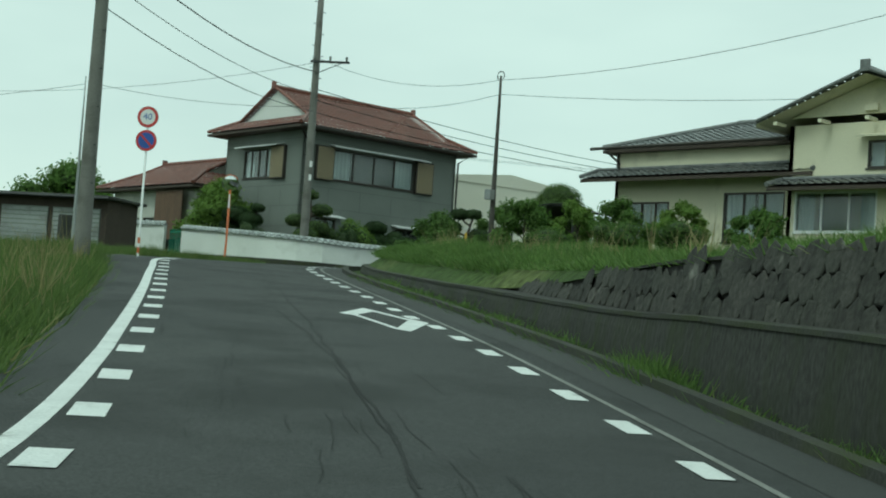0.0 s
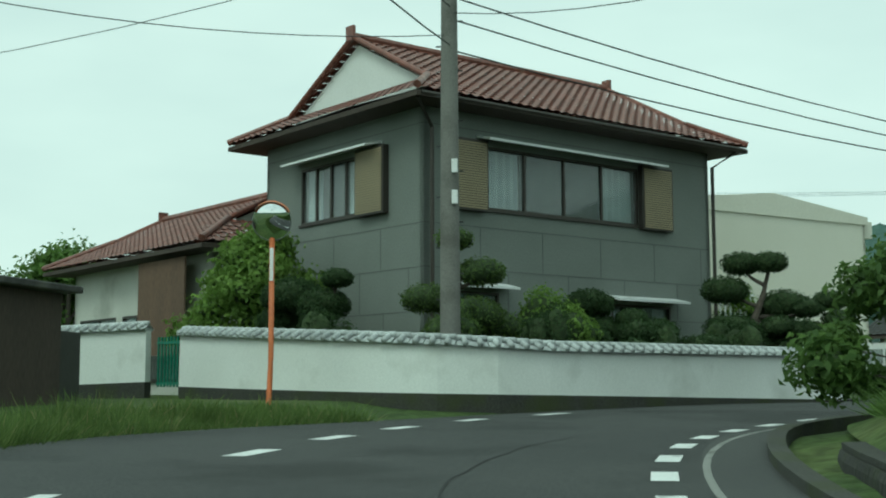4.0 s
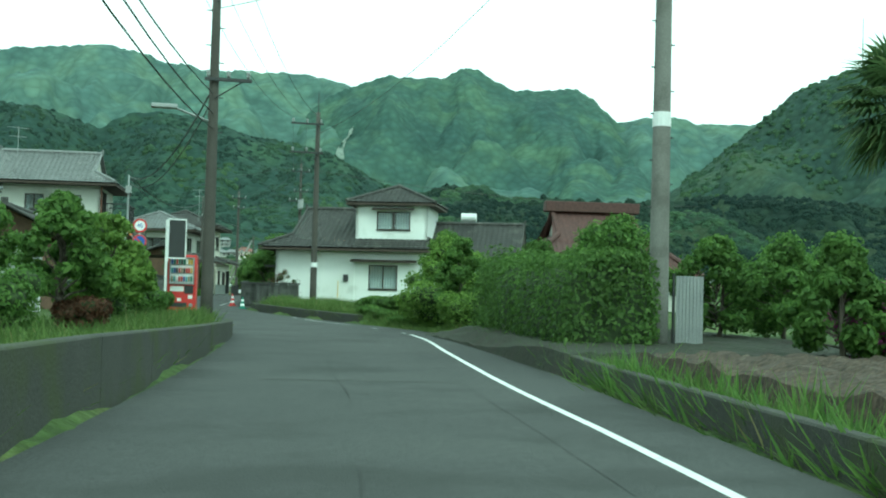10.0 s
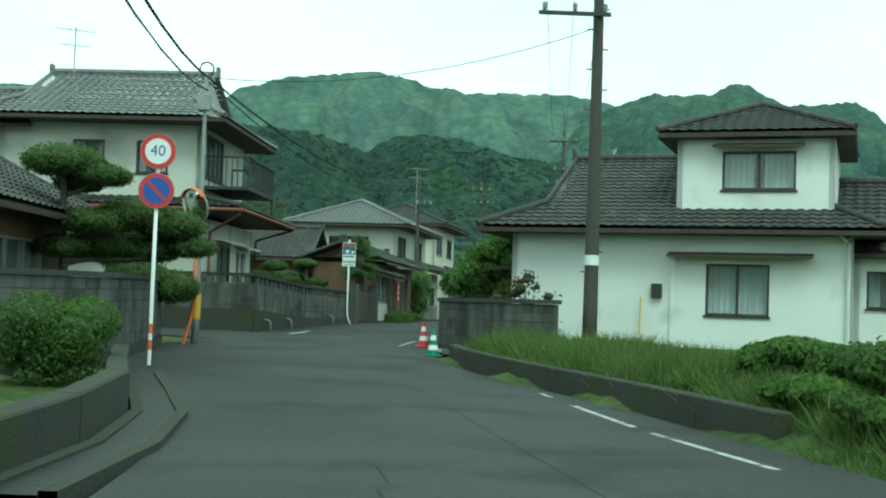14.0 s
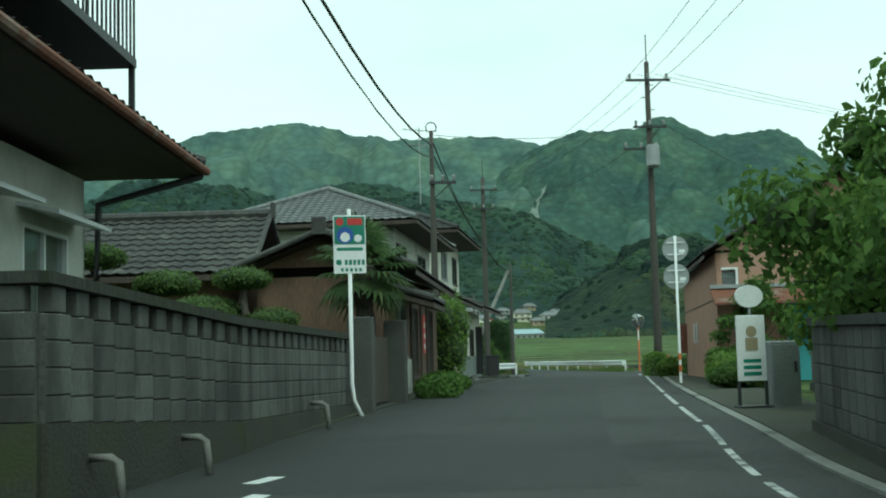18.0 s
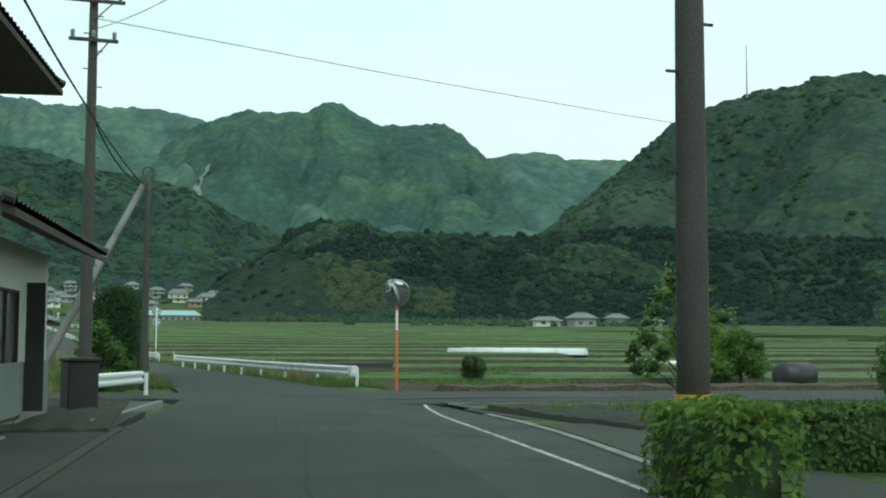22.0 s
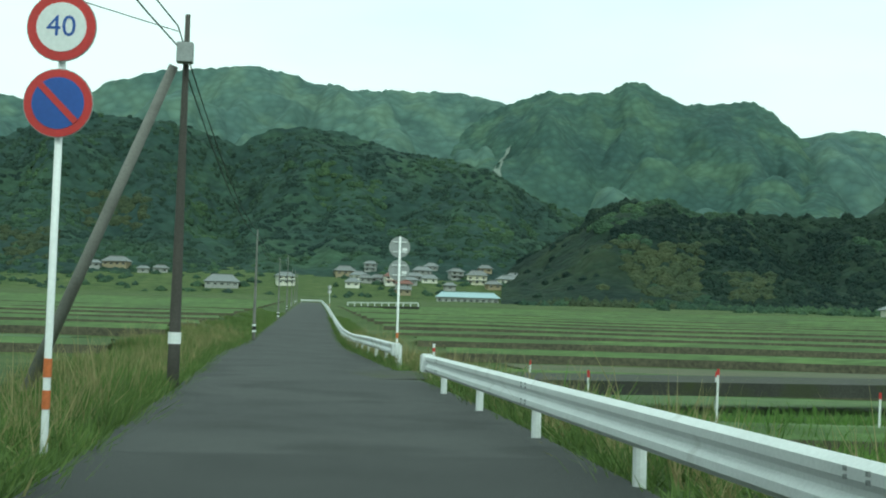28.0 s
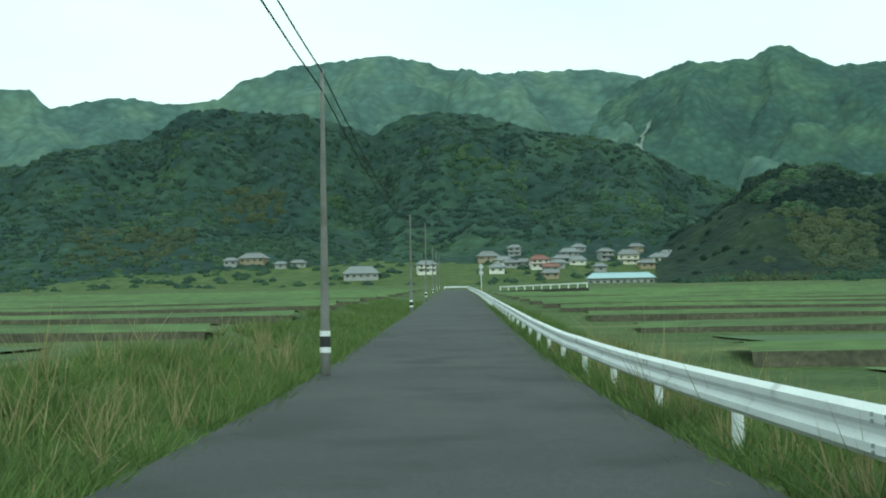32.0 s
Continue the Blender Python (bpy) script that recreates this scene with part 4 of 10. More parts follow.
def hood_part(house, m, w, material="metal_white", depth=0.45):
    bm = bmesh.new()
    v = [bm.verts.new(p) for p in ((0, 0, 0.1), (w, 0, 0.1), (w, -depth, 0.0), (0, -depth, 0.0), (0, 0, 0.05), (w, 0, 0.05), (w, -depth, -0.05), (0, -depth, -0.05))]
    for q in ((0, 3, 2, 1), (4, 5, 6, 7), (3, 7, 6, 2), (0, 4, 7, 3), (1, 2, 6, 5)):
        bm.faces.new([v[i] for i in q])
    part("window_hood", bm, material, house, m=m)


def shutter_part(house, m, w, h, material="shutter"):
    case = part("shutter_case", new_box(0, -0.16, 0, w, 0.0, h, 0.008), "bronze", house, "storm-shutter case beside the window", m=m)
    bm = bmesh.new()
    n = int(h / 0.055)
    for i in range(n):
        z = 0.05 + (h - 0.1) * i / n
        box(bm, 0.05, -0.178, z, w - 0.05, -0.162, z + 0.036)
    part("slats", bm, material, case, "tan ribbed shutter slats")


def block(house, x0, y0, w, d, z0, z1, wall, openings=(), footing=True, name="wall"):
    """Four walls with their windows and doors. Openings: (face, along, sill height, width, height, options)."""
    bm = bmesh.new()
    for face in "SENW":
        place, length, turn = face_frame(face, x0, y0, w, d)
        wall_panel(bm, length, z0, z1, [(o[1], o[2], o[3], o[4]) for o in openings if o[0] == face], place)
    bmesh.ops.remove_doubles(bm, verts=bm.verts, dist=0.0005)
    part(name, bm, wall, house)
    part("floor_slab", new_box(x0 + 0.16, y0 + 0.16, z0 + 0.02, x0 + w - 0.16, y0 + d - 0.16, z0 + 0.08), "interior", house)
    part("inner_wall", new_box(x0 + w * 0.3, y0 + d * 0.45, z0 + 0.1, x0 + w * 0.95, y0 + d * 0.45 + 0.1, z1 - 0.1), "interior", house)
    for o in openings:
        opt = o[5] if len(o) > 5 else {}
        place, length, turn = face_frame(o[0], x0, y0, w, d)
        m = Matrix.Translation(place(o[1], 0.03, o[2])) @ pose(0, 0, 0, 0, 0, turn)
        window_part(house, m, o[3], o[4], opt.get("panes", 2), opt.get("frame", "bronze"), opt.get("curtain", 0.4), opt.get("sill", True), opt.get("name", "window"))
        if opt.get("hood"):
            hood_part(house, Matrix.Translation(place(o[1] - 0.2, 0, o[2] + o[4] + 0.1)) @ pose(0, 0, 0, 0, 0, turn), o[3] + 0.4 + opt.get("hood_more", 0), opt.get("hood_mat", "metal_white"))
        for side, sw in opt.get("shutters", ()):
            a = o[1] - sw if side == "l" else o[1] + o[3]
            shutter_part(house, Matrix.Translation(place(a, -0.002, o[2] - 0.08)) @ pose(0, 0, 0, 0, 0, turn), sw, o[4] + 0.16)


def tiled(bm, a, b, up, rows_v, lo_x, hi_x, tile, row, amp):
    """Tiles on one slope: a to b is the eave, up the way to the ridge; lo_x and hi_x bound each height along the eave."""
    a, b, up = Vector(a), Vector(b), Vector(up)
    ex, ey = (b - a).normalized(), up.normalized()
    nrm = ex.cross(ey).normalized()
    height = up.length
    if nrm.z < 0:
        nrm = -nrm
    n = max(1, int(round(height / row)))
    per = 5 if tile else 1
    length = (b - a).length
    cols = np.arange(-2.0, length + 2.0, (tile / per) if tile else 1.0)
    for k in range(n):
        v0, v1 = height * k / n, height * (k + 1) / n
        lines = []
        for v, lift in ((v0, 0.028), (v1 + 0.02, 0.0)):
            vv = min(v, height)
            x0, x1 = lo_x(vv / height), hi_x(vv / height)
            line = []
            for x in cols:
                xx = min(max(x, x0), x1)
                hgt = amp * (0.5 + 0.5 * math.cos(2 * math.pi * x / tile)) ** 1.4 if tile else 0
                line.append(bm.verts.new(a + ex * xx + ey * vv + nrm * (hgt + lift)))
            lines.append((line, x0, x1))
        (l0, p0, q0), (l1, p1, q1) = lines
        for i in range(len(cols) - 1):
            if cols[i + 1] < min(p0, p1) or cols[i] > max(q0, q1):
                continue
            bm.faces.new((l0[i], l0[i + 1], l1[i + 1], l1[i]))
    loose = [v for v in bm.verts if not v.link_faces]
    for v in loose:
        bm.verts.remove(v)


def cap_line(bm, p, q, r, sides=8):
    tube(bm, [p, q], r, sides)


def roof(house, kind, x0, y0, w, d, z, rise, over, axis, material, tile=0.27, row=0.27, amp=0.035, gable=0.45, gable_wall=None, eave_mat="wood_dark", name="roof", cap=0.11):
    """kind: gable, hip or irimoya (a hip with small gables on top). axis: the ridge's way."""
    xa, ya, xb, yb = x0 - over, y0 - over, x0 + w + over, y0 + d + over
    swap = axis == "y"
    long_, short = (yb - ya, xb - xa) if swap else (xb - xa, yb - ya)

    def P(l, s, zz):
        return Vector((xa + s, ya + l, zz)) if swap else Vector((xa + l, ya + s, zz))

    half = short / 2
    zt = z + rise
    inset = {"gable": 0.0, "hip": half, "irimoya": half * gable}[kind]
    inset = min(inset, long_ * 0.48)
    cut = inset / half if kind == "irimoya" else 1.0
    top = new(name)
    top.parent = house
    bm = bmesh.new()
    for s0, s1 in ((0, 1), (1, 0)):
        a, b = P(0, s0 * short, z), P(long_, s0 * short, z)
        mid = P(0, half, zt)
        up = mid - a

        def lo(v):
            return 0.0 if kind == "gable" else (min(v, cut) * half if kind == "irimoya" else v * inset)

        def hi(v):
            return long_ - lo(v)

        tiled(bm, a, b, up, 0, lo, hi, tile, row, amp)
    if kind != "gable":
        frac = cut if kind == "irimoya" else 1.0
        for l0 in (0, 1):
            a, b = P(l0 * long_, 0, z), P(l0 * long_, short, z)
            mid = P(inset if l0 == 0 else long_ - inset, 0, z + rise * (frac if kind == "irimoya" else 1.0))
            up = mid - a
            tiled(bm, a, b, up, 0, lambda v: v * frac * half, lambda v: short - v * frac * half, tile, row, amp)
    part("tiles", bm, material, top)
    # soffit
    bm = bmesh.new()
    c = [P(0, 0, z - 0.05), P(long_, 0, z - 0.05), P(long_, short, z - 0.05), P(0, short, z - 0.05)]
    zs = z + rise * cut if kind == "irimoya" else zt
    r0, r1 = P(inset, half, zs - 0.1), P(long_ - inset, half, zs - 0.1)
    v = [bm.verts.new(p) for p in (*c, r0, r1)]
    lowv = [bm.verts.new(p - Vector((0, 0, 0.1))) for p in c]
    for q in ((0, 1, 5, 4), (2, 3, 4, 5)) + (() if kind == "gable" and gable_wall else ((1, 2, 5), (3, 0, 4))):
        bm.faces.new([v[i] for i in q])
    for i in ((0, 2) if kind == "gable" and gable_wall else range(4)):
        bm.faces.new((v[i], lowv[i], lowv[(i + 1) % 4], v[(i + 1) % 4]))
    if not (kind == "gable" and gable_wall):
        bm.faces.new(lowv[::-1])
    part("eave", bm, eave_mat, top)
    # ridge and hips
    bm = bmesh.new()

    def cap_line(_, p, q, r, sides=8):
        part("ridge_cap", new_tube([p, q], r, sides), material, top)

    cap_line(bm, P(inset - (0.0 if kind == "hip" else 0.08), half, zt + cap * 0.5), P(long_ - inset + (0.0 if kind == "hip" else 0.08), half, zt + cap * 0.5), cap)
    if kind != "hip":
        for e in (inset - 0.1, long_ - inset + 0.02):
            p = P(e, half, zt)
            q = P(e + 0.08, half, zt)
            part("end_tile", new_box(min(p.x, q.x) - (0.14 if swap else 0), min(p.y, q.y) - (0 if swap else 0.14), zt - 0.05, max(p.x, q.x) + (0.14 if swap else 0), max(p.y, q.y) + (0 if swap else 0.14), zt + cap * 2.6), material, top)
    if kind != "gable":
        f = cut
        for l0, s0 in ((0, 0), (0, 1), (1, 0), (1, 1)):
            p = P(l0 * long_, s0 * short, z + 0.06)
            q = P(inset if l0 == 0 else long_ - inset, s0 * short + (1 - 2 * s0) * half * f, z + rise * f + 0.06)
            cap_line(bm, p, q, cap * 0.75)
        if kind == "irimoya":
            for e in (inset, long_ - inset):
                for s0 in (0, 1):
                    cap_line(bm, P(e, s0 * short + (1 - 2 * s0) * half * f, z + rise * f + 0.05), P(e, half, zt + 0.05), cap * 0.6)
    else:
        for e in (0, long_):
            for s0 in (0, 1):
                cap_line(bm, P(e, s0 * short, z + 0.04), P(e, half, zt + 0.04), cap * 0.55)
    bm.free()
    if kind == "irimoya" or (kind == "gable" and gable_wall):
        f = cut if kind == "irimoya" else 0.0
        for e in ((inset + 0.16, long_ - inset - 0.16) if kind == "irimoya" else (over + 0.005, long_ - over - 0.005)):
            s = half * f if kind == "irimoya" else over
            zb = z + rise * (f if kind == "irimoya" else over / half) - 0.1
            bm = bmesh.new()
            tri3 = [P(e, s, zb), P(e, short - s, zb), P(e, half, zt - 0.12)]
            tri4 = [p + (P(0.1, 0, 0) - P(0, 0, 0)) * (1 if e < long_ / 2 else -1) for p in tri3]
            a3, a4 = [bm.verts.new(p) for p in tri3], [bm.verts.new(p) for p in tri4]
            bm.faces.new(a3)
            bm.faces.new(a4[::-1])
            for i in range(3):
                bm.faces.new((a3[i], a3[(i + 1) % 3], a4[(i + 1) % 3], a4[i]))
            bmesh.ops.recalc_face_normals(bm, faces=bm.faces)
            part("gable_wall", bm, gable_wall or "white_plaster", top)
    return top


def pent(house, face, x0, y0, w, d, z, depth, drop, material, a0=0.0, a1=None, tile=0.27, amp=0.035, over=0.35):
    """A lean-to roof along one side, falling outwards."""
    place, length, turn = face_frame(face, x0, y0, w, d)
    a1 = length if a1 is None else a1
    A, B = Vector(place(a0 - over, -depth, z - drop)), Vector(place(a1 + over, -depth, z - drop))
    C = Vector(place(a0 - over, 0, z))
    top = new("lean_to_roof")
    top.parent = house
    bm = bmesh.new()
    L = (B - A).length
    tiled(bm, A, B, C - A, 0, lambda v: 0.0, lambda v: L, tile, 0.27, amp)
    part("tiles", bm, material, top)
    bm = bmesh.new()
    D = Vector(place(a1 + over, 0, z))
    o = Vector((0, 0, -0.05))
    o2 = Vector((0, 0, -0.15))
    v = [bm.verts.new(p + o) for p in (A, B, D, C)] + [bm.verts.new(p + o2) for p in (A, B, D, C)]
    for q in ((0, 1, 2, 3), (7, 6, 5, 4), (0, 4, 5, 1), (1, 5, 6, 2), (3, 7, 4, 0)):
        bm.faces.new([v[i] for i in q])
    part("eave", bm, "wood_dark", top)
    for p, q in ((A, C), (B, D), (C, D)):
        part("ridge_cap", new_tube([p + Vector((0, 0, 0.05)), q + Vector((0, 0, 0.05))], 0.075, 8), material, top)


def gutter(house, p, q, down=None, foot=0.0, material="bronze"):
    part("gutter", new_tube([p, q], 0.055, 8), material, house)
    if down:
        x, y, z = down
        part("downpipe", new_tube([(p[0], p[1], p[2]), (x, y, z - 0.35), (x, y, foot)], 0.04, 8), material, house)


def at(x, y, z, yaw):
    return pose(x, y, z, 0, 0, yaw)


# grey two-storey house behind the white wall
def grey_house():
    h = thing("house", at(-42.6, 33.0, 2.75, 87.0), "grey panelled two-storey house with red tiled roof", "house")
    w, d = 8.9, 6.2
    block(h, 0, 0, w, d, 0, 6.1, "grey_panel", [
        ("S", 1.6, 3.95, 4.75, 1.35, {"panes": 4, "hood": True, "hood_more": 0.4, "shutters": (("l", 0.95), ("r", 1.05)), "curtain": 0.45}),
        ("S", 0.9, 1.2, 1.1, 1.0, {"hood": True}), ("S", 5.4, 1.0, 2.0, 1.1, {"hood": True}),
        ("W", 1.55, 3.95, 2.4, 1.3, {"panes": 4, "hood": True, "hood_more": 0.6, "shutters": (("r", 1.05),), "curtain": 0.5}),
        ("W", 0.8, 1.0, 1.8, 1.1, {"hood": True})])
    bm = bmesh.new()
    for z in (0.85, 1.75, 2.65, 3.55, 5.6):
        box(bm, -0.006, -0.006, z, w + 0.006, 0.01, z + 0.02)
        box(bm, -0.006, -0.006, z, 0.01, d + 0.006, z + 0.02)
    rnd = random.Random(4)
    for i, z in enumerate((0.0, 0.87, 1.77, 2.67)):
        for k in range(5):
            x = 0.5 + 1.8 * k + (0.9 if i % 2 else 0) + rnd.uniform(-0.1, 0.1)
            if x < w:
                box(bm, x, -0.006, z + 0.02, x + 0.015, 0.01, z + 0.87)
            if x < d:
                box(bm, -0.006, x, z + 0.02, 0.01, x + 0.015, z + 0.87)
    part("panel_joints", bm, "panel_joint", h)
    roof(h, "irimoya", 0, 0, w, d, 6.1, 2.0, 0.7, "x", "red_tile", gable=0.28, gable_wall="white_plaster", eave_mat="wood_dark")
    gutter(h, (-0.6, -0.68, 6.02), (w + 0.6, -0.68, 6.02), None)
    part("downpipe", new_tube([(w + 0.3, -0.66, 5.95), (w + 0.05, -0.1, 5.6), (w + 0.05, -0.1, 0)], 0.045), "bronze", h)
    part("downpipe", new_tube([(-0.62, -0.6, 5.95), (0.12, -0.12, 5.5), (0.12, -0.12, 0)], 0.045), "bronze", h)
    # low wing
    block(h, -1.4, 6.2, 4.6, 8.2, 0, 3.5, "old_plaster", [("W", 3.2, 0.4, 3.2, 1.7, {"panes": 4}), ("W", 0.4, 0.2, 2.4, 1.9, {"panes": 2, "curtain": 0})])
    roof(h, "irimoya", -1.4, 6.2, 4.6, 8.2, 3.55, 1.5, 0.7, "y", "red_tile", gable=0.5, gable_wall="old_plaster")
    part("bamboo_blind", new_box(-1.9, 6.7, 1.0, -1.86, 9.2, 3.3), "wood_brown", h, "brown reed blind under the eave")
    part("meter_box", new_box(0.4, -0.16, 1.3, 0.65, 0.0, 1.75, 0.01), "metal_grey", h)


grey_house()


# cream house on the terrace by the first bend
def cream_house():
    g = 3.75
    h = thing("house", at(-26.6, 34.3, g, 0.0), "cream house with grey tiled roofs on a terrace", "house")
    block(h, 0, 0, 7.2, 6.0, 0, 3.5, "cream", [("S", 0.6, 0.35, 1.7, 1.3, {"panes": 3, "curtain": 0.9}), ("S", 4.4, 0.3, 2.2, 1.6, {"panes": 3, "curtain": 0.9})])
    pent(h, "S", 0, 0, 7.2, 6.0, 2.75, 0.95, 0.34, "grey_tile", over=0.8)
    roof(h, "hip", 0.3, 0.4, 6.6, 5.2, 3.5, 1.15, 0.7, "x", "grey_tile")
    block(h, 7.2, -0.9, 5.4, 6.5, 0, 3.75, "cream", [("S", 0.25, 0.55, 2.6, 1.2, {"panes": 3, "frame": "white_paint"}), ("S", 2.5, 2.4, 1.8, 0.8, {"hood": True, "hood_mat": "cream"})])
    roof(h, "gable", 7.2, -0.9, 5.4, 6.5, 3.8, 1.3, 0.75, "y", "grey_tile", gable_wall="cream", eave_mat="cream")
    pent(h, "S", 7.2, -0.9, 5.4, 6.5, 2.1, 0.9, 0.25, "grey_tile", over=0.2)
    part("vent_cowl", new_box(9.6, -1.05, 4.05, 10.0, -0.9, 4.25, 0.01), "cream", h)
    for y in (-1.64,):
        for i in range(5):
            part("purlin_end", new_box(7.0 + i * 1.45, y + 0.05, 3.7, 7.12 + i * 1.45, y + 0.6, 3.8), "cream", h)
    gutter(h, (-0.6, -0.72, 3.45), (7.0, -0.72, 3.45))
    part("downpipe", new_tube([(0.0, -0.7, 3.4), (0.2, -0.1, 3.0), (0.2, -0.1, 2.5)], 0.04), "bronze", h)


cream_house()


# flat-roofed pale building and the roofs behind the pines
def pale_building():
    h = thing("apartment_building", at(-45.5, 44.7, 2.8, 81.0), "pale cream concrete building with a shallow gabled top", "building")
    W_, D_ = 8.3, 10.0
    block(h, 0, 0, W_, D_, 0, 5.3, "cream_pale", [("S", 1.0, 0.9, 1.4, 1.2), ("W", 3.0, 3.3, 1.5, 0.9)])
    bm = bmesh.new()
    prism(bm, [(-0.1, 5.25), (W_ + 0.1, 5.25), (W_ + 0.1, 5.5), (W_ / 2, 5.95), (-0.1, 5.5)], 0, D_ + 0.1)
    bmesh.ops.rotate(bm, verts=bm.verts, cent=(0, 0, 0), matrix=Matrix.Rotation(radians(90), 3, "X"))
    bmesh.ops.translate(bm, verts=bm.verts, vec=(0, D_ + 0.05, 0))
    part("roof", bm, "cream_pale", h)
    part("vent_box", new_box(W_ + 0.02, 0.1, 4.85, W_ + 0.5, 0.8, 5.4, 0.02), "cream_pale", h)
    bal = part("balcony", new_box(0.2, -0.6, 1.9, 2.6, 0.0, 2.0), "cream_pale", h)
    for i in range(12):
        part("rail_bar", new_box(0.25 + i * 0.2, -0.58, 2.0, 0.29 + i * 0.2, -0.54, 2.75), "metal_white", bal)
    part("handrail", new_box(0.2, -0.6, 2.75, 2.6, -0.52, 2.8), "metal_white", bal)


pale_building()


def utility_hut():
    yaw = 31.0 - 60.0
    h = thing("utility_hut", at(-39.2, 47.7, 2.66, -12), "small cream block hut with a flat dark roof", "hut")
    w, d = 1.95, 3.5
    bm = bmesh.new()
    box(bm, 0, 0, 0.18, w, d, 1.92, 0.01)
    part("wall", bm, "cream", h)
    part("plinth", new_box(-0.03, -0.03, -0.2, w + 0.03, d + 0.03, 0.18), "concrete_mossy", h)
    bm = new_box(-0.3, -0.35, 1.92, w + 0.28, d + 0.25, 2.04, 0.01)
    part("roof", bm, "dark_tile", h, "thin dark flat roof slab")
    for z in (0.28, 1.62):
        bm = bmesh.new()
        for i in range(4):
            box(bm, 1.02 + i * 0.09, -0.012, z, 1.07 + i * 0.09, 0.02, z + 0.13)
        part("vent", bm, "black", h, "dark slotted vent")
    for y in (0.25, 1.35, 2.55):
        part("panel", new_box(w - 0.004, y, 0.95, w + 0.015, y + 0.62, 1.9, 0.006), "cream_pale", h, "boarded-over pale panel")


utility_hut()


def yellow_house():
    h = thing("house", at(-44.6, 73.6, 2.95, 0.0), "white two-storey house with a yellow side wall", "house")
    block(h, 0, 0, 4.4, 15.0, 0, 4.75, "white_plaster", [("E", 0.9, 3.1, 1.1, 1.25, {"panes": 2}), ("E", 3.0, 3.1, 1.1, 1.25, {"panes": 2}), ("E", 6.0, 3.0, 4.6, 1.35, {"panes": 4}), ("S", 1.0, 0.9, 1.6, 1.0)])
    roof(h, "gable", 0, 0, 4.4, 15.0, 4.75, 0.85, 0.45, "y", "wood_brown", tile=0.22, row=2.0, amp=0.02, gable_wall="white_plaster", eave_mat="white_plaster", cap=0.06)
    part("side_wall", new_box(4.42, 5.6, 0.0, 4.52, 14.9, 4.7), "yellow_wall", h, "yellow-ochre rendered wall")
    win = window_part(h, Matrix.Translation((4.5, 6.6, 3.0)) @ pose(0, 0, 0, 0, 0, 90), 4.2, 1.35, 4)
    bm = bmesh.new()
    box(bm, 4.5, 5.4, 2.55, 6.3, 14.5, 2.65)
    for y in (5.6, 8.4, 11.4, 14.2):
        box(bm, 6.1, y, 0, 6.22, y + 0.12, 2.55)
    for z in (0.5, 0.95):
        box(bm, 6.12, 5.6, z, 6.18, 14.3, z + 0.08)
    part("porch", bm, "wood_dark", h)
    part("side_panel", new_box(4.5, 11.5, 0.0, 4.56, 14.5, 2.5), "yellow_wall", h)


yellow_house()


def simple_house(m, label, w, d, hw, rise, axis, wall, roof_mat, kind="gable", tile=0.27, openings=None, over=0.6, group=""):
    h = thing("house", m, label, "house", group)
    ops = openings if openings is not None else [("S", w * 0.12, 0.9, w * 0.3, 1.2), ("S", w * 0.58, 0.9, w * 0.3, 1.2), ("E", d * 0.3, 0.9, d * 0.35, 1.2), ("W", d * 0.3, 0.9, d * 0.35, 1.2)]
    block(h, 0, 0, w, d, 0, hw, wall, ops)
    roof(h, kind, 0, 0, w, d, hw, rise, over, axis, roof_mat, tile=tile, row=0.27 if tile else 3.0, gable_wall=wall)
    return h


simple_house(at(-52.6, 77.8, 2.9, 0), "old plastered house with a dark brown tiled gable roof", 4.6, 9.0, 3.9, 1.8, "y", "old_plaster", "dark_tile")
simple_house(at(-50.0, 64.0, 2.7, 0), "low white house with a weathered dark tile roof", 6.6, 6.0, 2.3, 1.5, "x", "white_plaster", "dark_tile",
             openings=[("S", 4.0, 1.0, 1.8, 0.9), ("S", 1.2, 1.0, 1.6, 1.0)])
simple_house(at(-48.6, 109.8, 3.1, -4), "old two-storey house with dark eaves beside a garden", 6.2, 5.0, 5.6, 1.7, "x", "old_plaster", "grey_tile", "irimoya",
             openings=[("S", 3.6, 3.4, 1.8, 1.2), ("E", 1.2, 3.2, 2.2, 1.1)], over=0.8)
simple_house(at(-41.9, 103.6, 3.0, -4), "single-storey old house with sliding windows and dark tiles", 4.6, 5.0, 2.7, 1.5, "y", "wood_brown", "dark_tile",
             openings=[("S", 0.8, 0.7, 2.6, 1.5, {"panes": 4}), ("E", 0.6, 0.5, 3.2, 1.7, {"panes": 4, "frame": "metal_grey"})], over=0.7)


